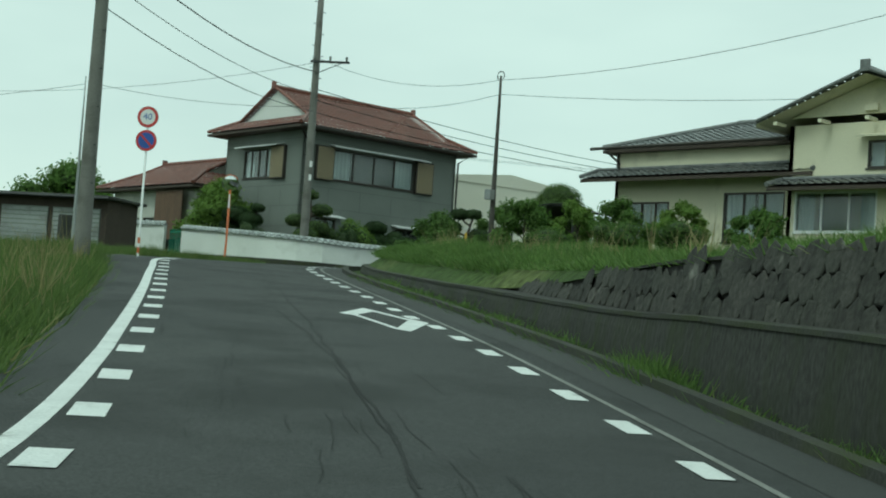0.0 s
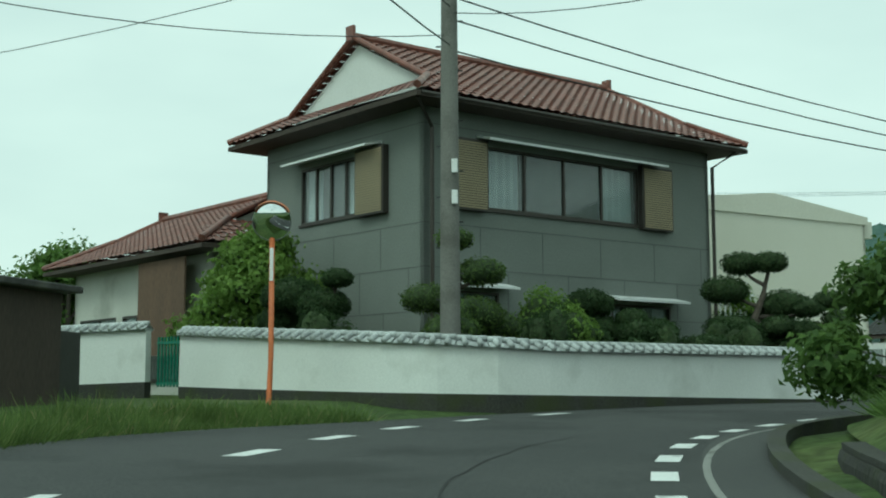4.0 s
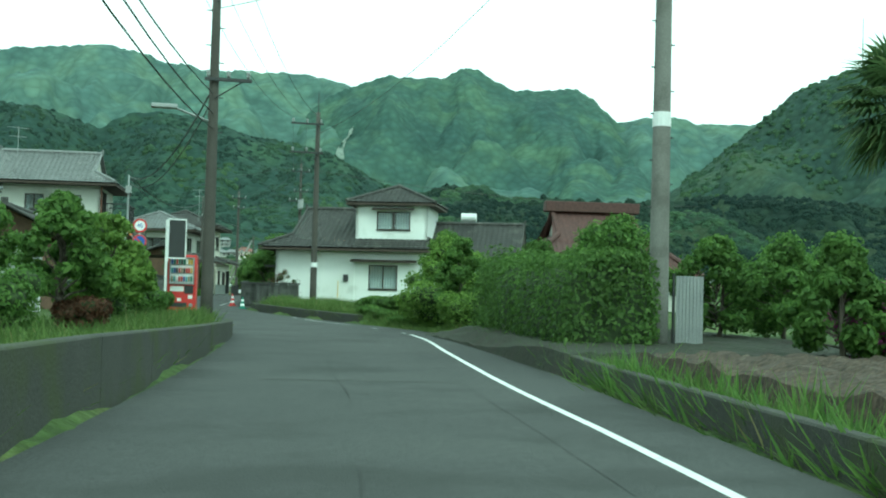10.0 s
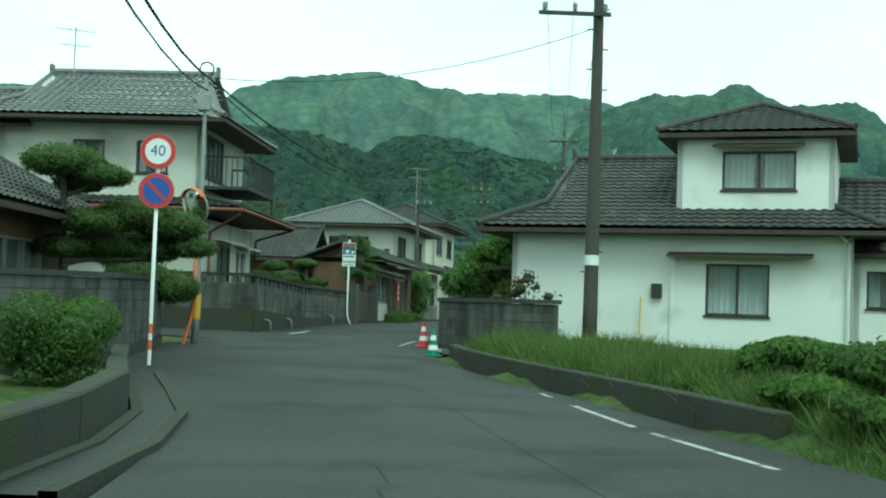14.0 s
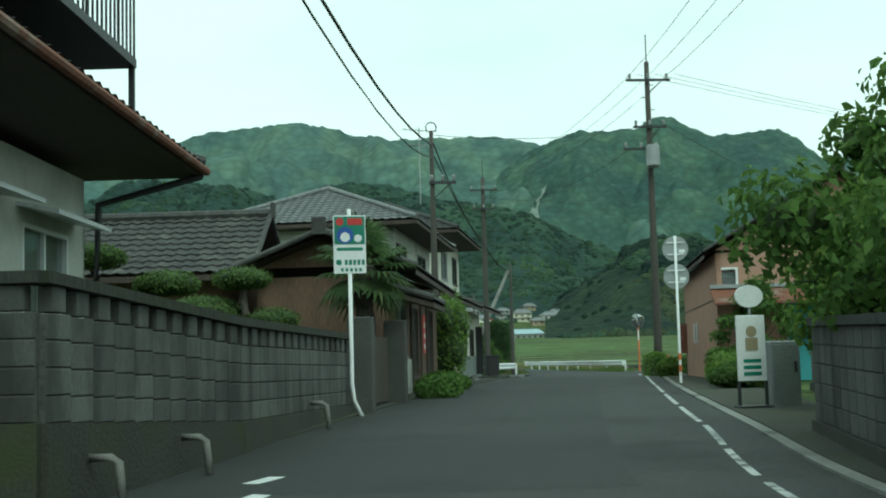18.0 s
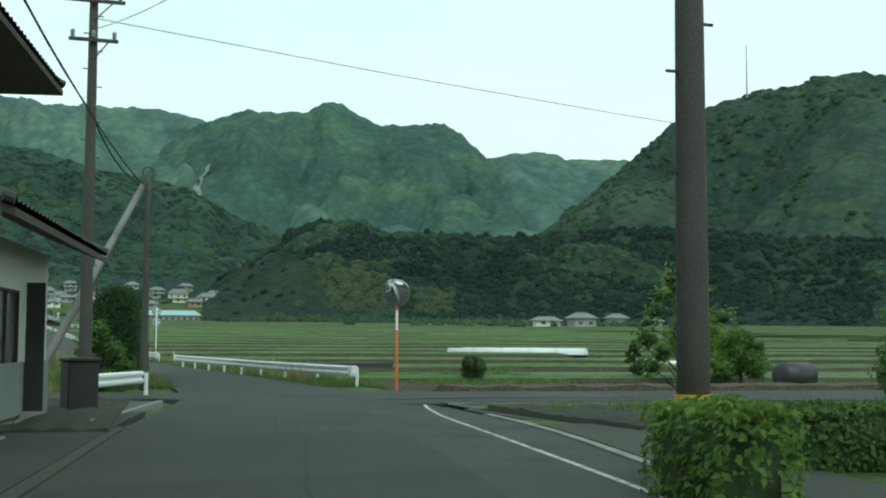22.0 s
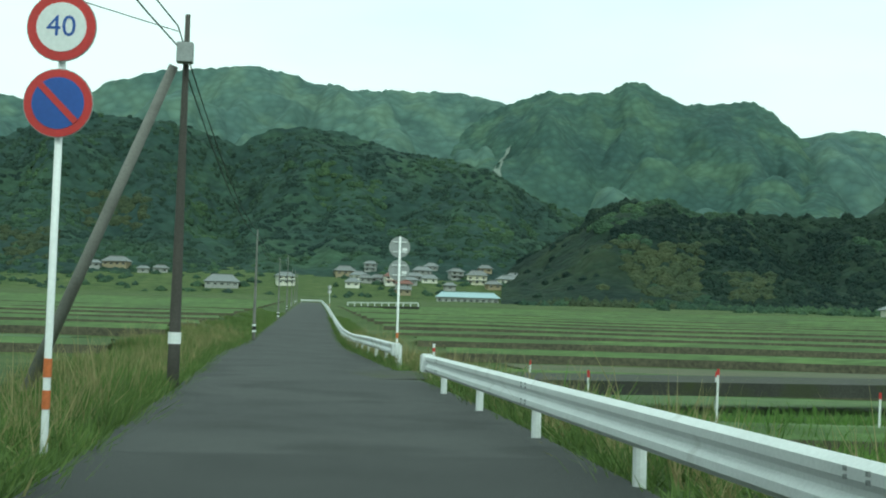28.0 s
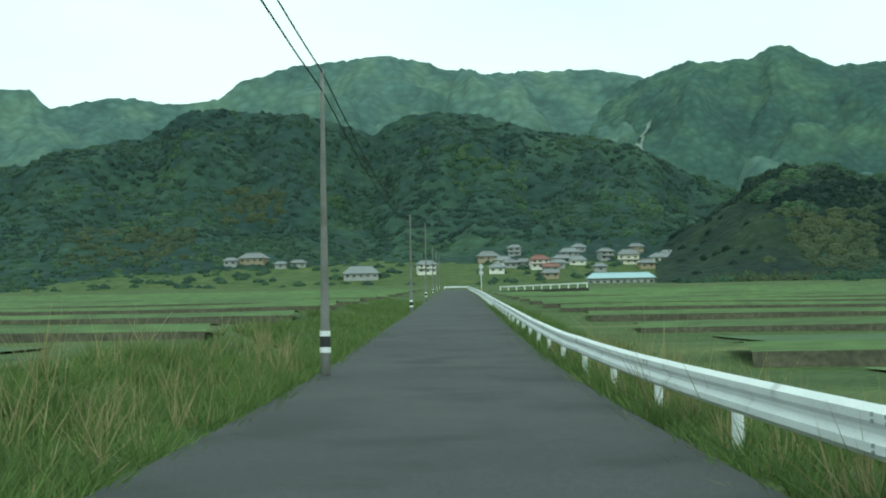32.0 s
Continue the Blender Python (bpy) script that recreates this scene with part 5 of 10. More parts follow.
# white two-storey house with dark roofs beside the bend
def white_house():
    h = thing("house", at(-27.7, 115.7, 3.6, -20.0), "white plastered house with dark tiled roofs and an upper storey", "house")
    w, d = 8.3, 8.0
    block(h, 0, 0, w, d, -0.3, 2.8, "white_plaster", [("S", 4.9, 0.72, 1.5, 1.25, {"panes": 2, "curtain": 0.95}), ("W", 2.0, 0.3, 2.0, 1.6)])
    roof(h, "irimoya", 0, 0, w, d, 2.8, 2.25, 0.75, "x", "dark_tile", gable=0.3, gable_wall="white_plaster")
    block(h, 4.1, 0.3, 3.75, 4.2, 2.6, 5.2, "white_plaster", [("S", 1.1, 3.8, 1.75, 0.95, {"panes": 2, "hood": True, "hood_mat": "wood_dark", "curtain": 0.8})])
    roof(h, "hip", 4.1, 0.3, 3.75, 4.2, 5.2, 1.0, 0.45, "x", "dark_tile")
    hood_part(h, Matrix.Translation((4.0, 0, 2.15)), 3.4, "wood_dark", 0.5)
    part("wall_rib", new_box(4.05, -0.06, -0.3, 4.17, 0.0, 2.1), "white_plaster", h)
    part("meter_box", new_box(3.6, -0.14, 1.1, 3.85, 0.0, 1.45, 0.01), "metal_dark", h)
    block(h, w, 0.9, 3.8, 6.0, -0.3, 2.3, "white_plaster", [("S", 0.3, 1.0, 1.3, 0.9, {"panes": 1}), ("S", 1.8, 1.0, 1.6, 0.9, {"panes": 2})])
    roof(h, "gable", w, 0.9, 3.8, 6.0, 2.35, 2.0, 0.5, "x", "dark_tile")
    part("downpipe", new_tube([(w - 0.4, -0.5, 2.75), (w - 0.1, -0.08, 2.5), (w - 0.1, -0.08, -0.3)], 0.045), "metal_white", h)
    part("roof_tank", new_tube([(9.3, 3.0, 4.7), (10.1, 3.0, 4.7)], 0.22, 12), "metal_white", h, "white solar water tank on the roof")
    part("bay_roof", new_box(-1.1, 2.0, 1.8, 0.0, 4.2, 1.9), "dark_tile", h)
    part("broom", new_tube([(3.35, -0.3, -0.25), (3.35, -0.12, 1.1)], 0.02, 6), "yellow_paint", h)


white_house()


# large two-storey house behind the block wall
def balcony_house():
    h = thing("house", at(-36.35, 119.4, 4.35, 85.0), "large old two-storey house with grey tiled roofs and balcony", "house")
    d = 7.5
    block(h, 2.2, 0.35, 5.7, d, -0.9, 2.4, "old_plaster", [("S", 1.1, 0.1, 1.7, 1.6, {"hood": True, "panes": 2, "curtain": 0.3}), ("S", 3.6, -0.05, 1.5, 1.7, {"frame": "white_paint", "panes": 2, "hood": True, "curtain": 0}),
          ("W", 4.6, 0.0, 1.3, 1.7, {"curtain": 0}), ("W", 1.0, 0.3, 1.2, 1.1)])
    roof(h, "hip", 2.2, 0.25, 5.6, d + 0.2, 2.7, 1.1, 1.15, "x", "dark_tile")
    block(h, 2.2, 0.7, 5.6, 6.2, 2.9, 5.35, "old_plaster", [("S", 0.6, 3.75, 2.2, 1.35, {"panes": 4}), ("W", 2.2, 3.75, 1.0, 1.0, {"panes": 2}), ("W", 4.2, 3.75, 1.0, 1.0)])
    roof(h, "irimoya", 2.2, 0.7, 5.6, 6.2, 5.4, 1.9, 0.95, "y", "grey_tile", gable=0.35, gable_wall="old_plaster")
    block(h, 2.6, 6.9, 4.6, 8.0, -0.9, 5.1, "old_plaster", [("W", 1.2, 3.6, 1.2, 1.0), ("W", 4.2, 3.6, 1.2, 1.0)])
    roof(h, "gable", 2.6, 6.7, 4.6, 8.2, 5.15, 1.5, 0.9, "y", "grey_tile", gable_wall="old_plaster")
    bal = part("balcony", new_box(2.5, -0.75, 3.35, 6.2, 0.7, 3.45), "metal_dark", h, "dark metal balcony with thin bars")
    for i in range(25):
        x = 2.52 + i * 3.65 / 24
        part("bar", new_box(x, -0.74, 3.45, x + 0.02, -0.72, 4.32), "metal_dark", bal)
    for i in range(9):
        y = -0.74 + i * 1.4 / 8
        for x in (2.5, 6.16):
            part("bar", new_box(x, y, 3.45, x + 0.02, y + 0.02, 4.32), "metal_dark", bal)
    part("handrail", new_box(2.48, -0.78, 4.32, 6.22, -0.7, 4.38), "metal_dark", bal)
    for x in (2.48, 6.14):
        part("handrail", new_box(x, -0.7, 4.32, x + 0.06, 0.68, 4.38), "metal_dark", bal)
    part("post", new_box(6.12, -0.74, 2.75, 6.18, -0.68, 3.35), "metal_dark", bal)
    pent(h, "W", 2.2, 0.35, 5.7, d, 2.2, 0.9, 0.3, "rust", a0=2.2, a1=5.4, tile=0.2, amp=0.015, over=0.05)
    gutter(h, (1.0, -0.95, 2.62), (8.9, -0.95, 2.62), None, material="rust")
    gutter(h, (1.0, -0.95, 2.62), (1.0, 6.0, 2.62), None, material="rust")
    part("downpipe", new_tube([(1.1, -0.85, 2.5), (2.1, 0.28, 2.0), (2.1, 0.28, -0.6)], 0.05), "rust", h)
    part("downpipe", new_tube([(8.8, -0.9, 2.55), (8.0, 0.2, 2.1), (7.96, 0.28, -0.6)], 0.05), "metal_dark", h)
    part("downpipe", new_tube([(2.12, 0.62, 5.3), (2.12, 0.62, 3.4)], 0.045), "rust", h)
    part("planter_box", new_box(3.4, -0.3, -0.1, 4.1, 0.1, 0.3, 0.02), "concrete", h)


balcony_house()


# old houses along the straight
simple_house(at(-40.9, 138.4, 3.45, -6), "old brown-walled house with a dark mossy tile roof", 5.6, 3.4, 2.9, 1.4, "x", "wood_brown", "dark_tile", openings=[("S", 1.0, 0.9, 2.0, 1.2)])


def shop_house():
    h = thing("house", at(-31.95, 136.9, 3.72, 81.0), "weathered timber street house with a sagging dark roof", "house")
    block(h, 0, 0, 9.0, 2.8, 0, 2.5, "wood_brown", [("S", 0.25, 0.85, 1.7, 1.15, {"panes": 2, "frame": "metal_grey", "curtain": 0.95}), ("S", 2.8, 0.4, 1.6, 1.6, {"panes": 2, "curtain": 0, "frame": "wood_dark"}), ("S", 6.4, 0.2, 1.6, 1.9, {"panes": 2, "frame": "wood_dark"})])
    part("render_panel", new_box(0.0, -0.03, 0.0, 2.6, -0.005, 0.8), "old_plaster", h)
    pent(h, "S", 0, 0, 9.0, 2.8, 2.2, 0.8, 0.25, "dark_tile", a1=2.4, tile=0.25, amp=0.02, over=0.1)
    roof(h, "gable", 0, 0, 9.0, 2.8, 2.6, 0.75, 0.5, "x", "dark_tile", gable_wall="wood_brown")
    for x in (2.6, 4.6, 6.0):
        part("board_strip", new_box(x, -0.05, 0.0, x + 0.14, -0.002, 2.4), "wood_dark", h)
    part("poster", new_box(4.75, -0.075, 0.95, 5.25, -0.055, 1.85), "red_paint", h, "faded red poster with pale bars")
    bm = bmesh.new()
    for z in (1.05, 1.3, 1.55):
        box(bm, 4.85, -0.082, z, 5.15, -0.076, z + 0.12)
    part("poster_bars", bm, "white_paint", h)


shop_house()


def tiled_street_house():
    h = thing("house", at(-30.9, 150.2, 3.8, 79.0), "two-storey plastered street house with grey tiled roof", "house")
    block(h, 0, 0, 9.5, 6.5, 0, 2.7, "old_plaster", [("S", 0.5, 0.5, 1.8, 1.5), ("S", 3.4, 0.1, 1.8, 2.0, {"frame": "wood_dark"}), ("S", 7.0, 0.6, 1.6, 1.3)])
    pent(h, "S", 0, 0, 9.5, 6.5, 3.15, 1.2, 0.45, "dark_tile")
    block(h, 0.4, 0.7, 8.4, 5.2, 2.7, 5.0, "old_plaster", [("S", 0.5, 3.3, 2.2, 1.2, {"panes": 2, "frame": "wood_dark", "curtain": 0}), ("S", 5.2, 3.3, 2.2, 1.2), ("W", 1.5, 3.3, 2.2, 1.1, {"frame": "wood_dark", "curtain": 0})])
    roof(h, "hip", 0.4, 0.7, 8.4, 5.2, 5.05, 1.5, 0.9, "x", "grey_tile")
    part("dado", new_box(0.0, -0.03, 0.0, 9.5, -0.004, 0.85), "concrete", h)


tiled_street_house()


def corner_house():
    h = thing("house", at(-28.6, 161.8, 3.72, 78.5), "pale two-storey house with grey wainscot and tiled eaves", "house")
    block(h, 0, 0, 8.0, 6.0, 0, 2.9, "cream_pale", [("S", 1.2, 1.0, 1.3, 1.2, {"frame": "wood_dark"}), ("S", 3.6, 0.15, 1.8, 2.0, {"frame": "wood_dark", "curtain": 0}), ("S", 6.1, 0.9, 1.2, 1.3)])
    part("wainscot", new_box(-0.02, -0.04, 0.0, 8.02, -0.004, 1.0), "grey_panel", h, "grey painted wainscot boards")
    pent(h, "S", 0, 0, 8.0, 6.0, 3.35, 1.0, 0.4, "dark_tile")
    block(h, 0.2, 0.8, 7.0, 5.0, 2.9, 6.0, "cream_pale", [("S", 0.8, 4.2, 2.0, 1.2, {"frame": "metal_grey", "curtain": 0.8}), ("S", 4.4, 4.2, 1.8, 1.2), ("W", 1.5, 4.2, 1.5, 1.1)])
    roof(h, "hip", 0.2, 0.8, 7.0, 5.0, 6.05, 1.5, 0.95, "x", "dark_tile")
    part("screen", new_box(5.7, -0.35, 0.2, 5.75, -0.05, 2.3), "metal_dark", h)


corner_house()
simple_house(at(-27.9, 183.2, 3.75, 80), "small low house with grey tiled roof and porch", 6.5, 4.5, 2.0, 1.25, "x", "cream_pale", "grey_tile",
             openings=[("S", 0.6, 0.4, 1.6, 1.4), ("W", 1.0, 0.8, 1.6, 0.9)], over=0.8)


def red_barn():
    h = thing("barn", at(-22.6, 149.75, 3.8, -100.2), "rust-brown corrugated metal barn with a gabled roof", "barn")
    L, D = 9.0, 5.8
    block(h, 0, 0, L, D, 0, 3.05, "red_siding", [("E", 0.02, 1.95, 0.5, 0.75, {"panes": 1, "frame": "white_paint", "curtain": 0}), ("E", 1.6, 0.0, 3.2, 2.1, {"panes": 2, "frame": "wood_dark", "curtain": 0, "sill": False, "name": "doorway"})])
    roof(h, "gable", 0, 0, L, D, 3.05, 1.85, 0.28, "x", "dark_tile", tile=0.22, row=2.0, amp=0.02, gable_wall="red_siding", eave_mat="wood_dark", cap=0.07)
    bm = bmesh.new()
    for i in range(int(D / 0.18)):
        x = i * 0.18
        if 1.5 < x < 4.9:
            box(bm, L, x, 2.15, L + 0.012, x + 0.03, 3.0)
        else:
            box(bm, L, x, 0.02, L + 0.012, x + 0.03, 1.9)
    part("corrugation", bm, "red_siding", h)
    part("sheet_seam", new_box(0, -0.016, 1.95, L, -0.012, 1.97), "mortar_dark", h)
    part("plinth", new_box(-0.02, -0.05, -0.3, L + 0.02, 0.0, 0.06), "mortar_dark", h)
    part("teal_door", new_box(L + 0.01, 1.6, 0.0, L + 0.05, 4.8, 2.05), "teal_paint", h, "dark teal corrugated door sheets")
    bm = bmesh.new()
    v = [bm.verts.new(p) for p in ((L, -0.15, 2.2), (L, 5.6, 2.25), (L + 1.0, 5.6, 1.85), (L + 1.0, -0.15, 1.82), (L, -0.15, 2.15), (L, 5.6, 2.2), (L + 1.0, 5.6, 1.8), (L + 1.0, -0.15, 1.77))]
    for q in ((0, 3, 2, 1), (4, 5, 6, 7), (3, 7, 6, 2), (0, 4, 7, 3), (1, 2, 6, 5)):
        bm.faces.new([v[k] for k in q])
    part("awning", bm, "rust", h, "rusty sheet-metal awning")
    part("awning_flashing", new_box(L, -0.15, 2.2, L + 0.12, 5.6, 2.29), "metal_grey", h)
    for i, x in enumerate((3.0, 3.72)):
        p = part("poster", new_box(x, -0.03, 1.0, x + 0.2, -0.016, 1.55), "white_paint", h, "narrow faded paper poster")
        bm = bmesh.new()
        for k, z in enumerate((1.06, 1.18, 1.38)):
            box(bm, x + 0.03, -0.036, z, x + 0.15, -0.031, z + 0.08)
        part("poster_print", bm, "curtain", p)


red_barn()
tagged(solo("hose_box", new_box(-0.16, -0.14, 0.75, 0.16, 0.16, 1.65, 0.015), "rust", at(-22.74, 149.5, 3.78, -100), "rusty red metal hose cabinet on the barn", "cabinet"))


# ---- poles and wires ----
def pole(x, y, z, height, material="pole", arms=(), label="concrete utility pole", r=0.16, yaw=0.0, lean=(0, 0), bands=(), steps=True, extra=()):
    p = thing("utility_pole", pose(x, y, z, lean[0], lean[1], yaw), label, "pole")
    n = 6
    part("shaft", new_tube([(0, 0, -0.4 + (height + 0.4) * i / n) for i in range(n + 1)], [r - 0.07 * i / n for i in range(n + 1)], 14), material, p, smooth=True)
    for zz, length, off in arms:
        a = part("crossarm", new_box(-length / 2 + off, -0.05 - r, zz - 0.04, length / 2 + off, 0.04 - r, zz + 0.04), "metal_dark", p)
        for k in range(3):
            xx = off + (k - 1) * length * 0.42
            bm = bmesh.new()
            tube(bm, [(xx, -r, zz + 0.04), (xx, -r, zz + 0.1), (xx, -r, zz + 0.12), (xx, -r, zz + 0.2), (xx, -r, zz + 0.24)], [0.02, 0.06, 0.045, 0.06, 0.03], 8)
            part("insulator", bm, "metal_grey", a)
        part("brace", new_tube([(off + length * 0.3, -r, zz - 0.03), (0, -r + 0.05, zz - 0.5)], 0.018, 6), "metal_dark", p)
    for zz, h, mt in bands:
        part("band", new_tube([(0, 0, zz), (0, 0, zz + h)], [r - 0.07 * zz / height + 0.008] * 2, 14), mt, p)
    if steps:
        bm = bmesh.new()
        zz, k = 1.9, 0
        while zz < height - 0.8:
            s = 1 if k % 2 else -1
            box(bm, min(0, s * 0.24), -0.012, zz - 0.012, max(0, s * 0.24), 0.012, zz + 0.012)
            zz, k = zz + 0.45, k + 1
        tagged(part("step_bolt", bm, "metal_dark", p), kind="stuff")
    for kind, zz in extra:
        if kind == "transformer":
            part("transformer", new_tube([(0.0, -0.42, zz), (0.0, -0.42, zz + 0.06), (0.0, -0.42, zz + 0.75), (0.0, -0.42, zz + 0.8)], [0.2, 0.24, 0.24, 0.18], 16), "metal_grey", p)
        if kind == "box":
            part("junction_box", new_box(-0.14, -r - 0.2, zz, 0.14, -r + 0.03, zz + 0.35, 0.01), "metal_grey", p)
        if kind == "lamp":
            part("street_lamp_arm", new_tube([(0, 0, zz), (-1.0, -0.3, zz + 0.3)], 0.03, 8), "metal_grey", p)
            part("street_lamp_head", new_box(-1.55, -0.5, zz + 0.25, -0.9, -0.25, zz + 0.36, 0.02), "metal_grey", p)
        if kind == "loop":
            bm = bmesh.new()
            tube(bm, [(0.0 + 0.16 * math.sin(a), 0, zz + 0.16 * math.cos(a)) for a in np.linspace(-2.4, 2.4, 14)], 0.02, 6)
            part("cable_loop", bm, "wire", p)
        if kind == "plate":
            part("number_plate", new_box(0.06, -r - 0.015, zz, 0.16, -r + 0.06, zz + 0.24, 0.004), "white_paint", p)
        if kind == "rod":
            part("top_rod", new_tube([(0, 0, zz), (0, 0, zz + 1.0)], 0.02, 6), "metal_dark", p)
    return p


stripes = ((0.95, 0.55, "yellow_paint"), (1.05, 0.1, "black"), (1.28, 0.1, "black"))
pole(-26.8, 14.45, 1.35, 9.6, "pole", label="weathered utility pole leaning over the verge", lean=(0.8, 1.6), r=0.2)
pole(-41.9, 22.2, 1.6, 7.4, "metal_grey", label="slim grey steel pole by the gate", r=0.09, steps=False)
pole(-39.75, 31.15, 2.6, 12.0, "pole", [(8.4, 1.6, 0.6)], "weathered concrete utility pole beside the white wall", r=0.19, yaw=40, extra=(("plate", 3.55), ("plate", 4.1)))
pole(-29.5, 31.25, 3.6, 5.95, "pole_dark", [], "thin pole with a grey meter box", r=0.11, steps=False, extra=(("box", 1.6), ("loop", 5.95)))
pole(-36.45, 54.1, 2.75, 6.45, "metal_grey", [(5.9, 0.7, 0.3)], "slim grey steel pole behind the hut", r=0.12, extra=(("loop", 5.8),), steps=False, bands=((0.5, 0.5, "metal_dark"),))
pole(-32.45, 83.2, 2.95, 9.3, "pole_dark", [(8.9, 1.7, 0.1), (6.4, 1.2, 0.35)], "brown utility pole with crossarms beside the garden wall", r=0.17, extra=(("lamp", 5.3), ("rod", 9.3)))
pole(-26.27, 111.2, 3.25, 9.6, "pole_dark", [(9.0, 1.6, -0.55), (7.6, 1.6, -0.55)], "dark utility pole in front of the white house", r=0.17, bands=((2.05, 0.22, "white_paint"), (0.05, 0.42, "yellow_paint")), extra=(("rod", 9.6),))
pole(-24.36, 73.2, 2.95, 11.0, "pole", [], "tall pale concrete pole beside the hedge", r=0.2, bands=((4.35, 0.28, "white_paint"), (7.35, 0.2, "white_paint")))
pole(-35.15, 112.6, 3.2, 6.3, "metal_grey", [], "slim grey pole beside the block wall", r=0.1, steps=False, bands=((0.6, 0.6, "yellow_paint"), (0.75, 0.15, "black")), extra=(("loop", 6.4), ("box", 5.4)))
pole(-30.35, 149.0, 3.82, 7.6, "pole_dark", [(6.0, 0.8, 0.3)], "wooden service pole against the street house", r=0.13, bands=((0.75, 0.5, "yellow_paint"), (0.85, 0.1, "black")), extra=(("loop", 7.7),), steps=False)
pole(-22.1, 155.4, 3.75, 11.3, "pole_dark", [(10.6, 1.6, 0), (8.9, 1.2, 0), (8.1, 1.3, -0.35)], "tall dark utility pole with transformer above the hedge", r=0.155, bands=((0.1, 0.75, "yellow_paint"), (0.3, 0.06, "black"), (0.5, 0.06, "black")), extra=(("transformer", 7.4), ("rod", 11.3)))
pole(-25.8, 177.8, 3.7, 10.6, "pole_dark", [(9.9, 1.5, 0), (8.9, 1.2, 0)], "tall utility pole with two crossarms at the crossing", r=0.17, extra=(("rod", 10.6),))
pole(-23.85, 182.6, 3.7, 6.3, "pole_dark", [], "short dark pole with a stay at the crossing", r=0.13, steps=False, extra=(("loop", 6.3),))
pole(-22.78, 216.6, 3.7, 6.6, "pole_dark", [], "dark wooden pole with a leaning stay pole", r=0.115, steps=False, bands=((0.8, 0.2, "white_paint"), (0.85, 0.05, "black")), extra=(("box", 5.7),))
for i, (yy, zz, hh) in enumerate(((258.8, 4.05, 5.7), (306.2, 5.1, 5.7), (346.0, 6.2, 7.0), (384.0, 7.2, 6.0), (420.0, 8.1, 6.5), (456.0, 9.0, 6.5))):
    p = pole(-23.3 - 0.04 * i, yy, zz - 0.1, hh, "pole", [], "slim grey pole beside the valley road", r=0.1, steps=False, bands=((0.45, 0.1, "white_paint"), (0.55, 0.2, "black"), (0.75, 0.1, "white_paint")))
    p["group"] = "poles along the valley road"
# stays
for a, b, lab in (((-27.2, 177.2, 3.7), (-24.0, 182.5, 9.6), "pale stay pole propping the short utility pole"), ((-25.5, 217.3, 3.3), (-23.0, 216.7, 9.4), "pale stay pole propping the wooden pole")):
    solo("stay_pole", new_tube([Vector(a), Vector(a).lerp(Vector(b), 0.5), Vector(b)], [0.12, 0.1, 0.085], 12), "pole", Matrix.Identity(4), lab, "pole", smooth=True)


def wire(points, sag=0.35, r=0.009, label="thin black overhead cable between poles", group="overhead cables"):
    bm = bmesh.new()
    for p, q in zip(points, points[1:]):
        p, q = Vector(p), Vector(q)
        n = 10
        tube(bm, [p.lerp(q, i / n) - Vector((0, 0, sag * 4 * (i / n) * (1 - i / n))) for i in range(n + 1)], r, 5, cap=False)
    return solo("overhead_cable", bm, "wire", Matrix.Identity(4), label, "cable", group)


PA, PB, PC, PD = (-27.6, 14.2, 10.3), (-39.6, 31.2, 14.2), (-36.3, 54.1, 8.8), (-32.45, 83.2, 11.8)
for dz, s, r in ((0, 0.6, 0.02), (-0.9, 0.5, 0.012), (-1.6, 0.5, 0.014)):
    wire([(8, -12, 9 + dz), (-27.4, 14.1, 10.0 + dz), (-39.7, 31.15, 10.6 + dz)], s, r)
wire([(-39.7, 31.15, 9.6), (-29.5, 31.25, 8.9), (-10, 40, 9.6)], 0.5)
wire([(-39.7, 31.15, 11.2), (-29.5, 31.25, 9.4), (-8, 28, 10)], 0.6)
for dz, dx in ((0, 0), (-0.5, 0.2), (-0.9, -0.2)):
    wire([(-39.7 + dx, 31.15, 9.9 + dz), (-36.4, 54.1, 9.0 + dz * 0.5)], 0.4, 0.016)
    wire([(-36.4 + dx * 0.4, 54.1, 8.9 + dz * 0.5), (-32.45, 83.2, 9.0 + dz)], 0.55, 0.016)
wire([(-60, 20, 10), (-39.7, 31.15, 11.0)], 0.8)
wire([(-41.9, 22.2, 8.8), (-39.7, 31.15, 9.2)], 0.3)
wire([(-52, 10, 7), (-41.9, 22.2, 8.7)], 0.5)
for dx in (-0.7, 0.0, 0.7):
    wire([(-70 + dx, 60, 13), (-32.4 + dx, 83.2, 12.1), (-26.8 + dx, 111.2, 12.6), (-22 + dx, 155.4, 14.6), (-25.8 + dx, 177.8, 14.0)], 0.7, 0.008, "thin power line between crossarms", "power lines")
    wire([(-21.8 + dx, 155.4, 14.6), (30 + dx, 190, 16)], 0.9, 0.008, "thin power line crossing the valley", "power lines")
wire([(-32.45, 83.2, 9.2), (-35.1, 112.6, 9.4), (-30.35, 149, 11.0)], 0.9, 0.025, "thick sagging black telephone cable")
wire([(-32.45, 83.2, 8.9), (-35.1, 112.6, 9.1)], 1.0, 0.018)
wire([(-35.1, 112.6, 9.3), (-30.35, 149, 10.6)], 1.1, 0.016)
wire([(-35.1, 112.6, 9.4), (-26.27, 111.2, 10.6)], 0.5)
wire([(-24.7, 72.2, 12.5), (-32.45, 83.2, 11.2)], 0.4)
wire([(-24.7, 72.2, 13.2), (-26.27, 111.2, 11.8)], 0.9)
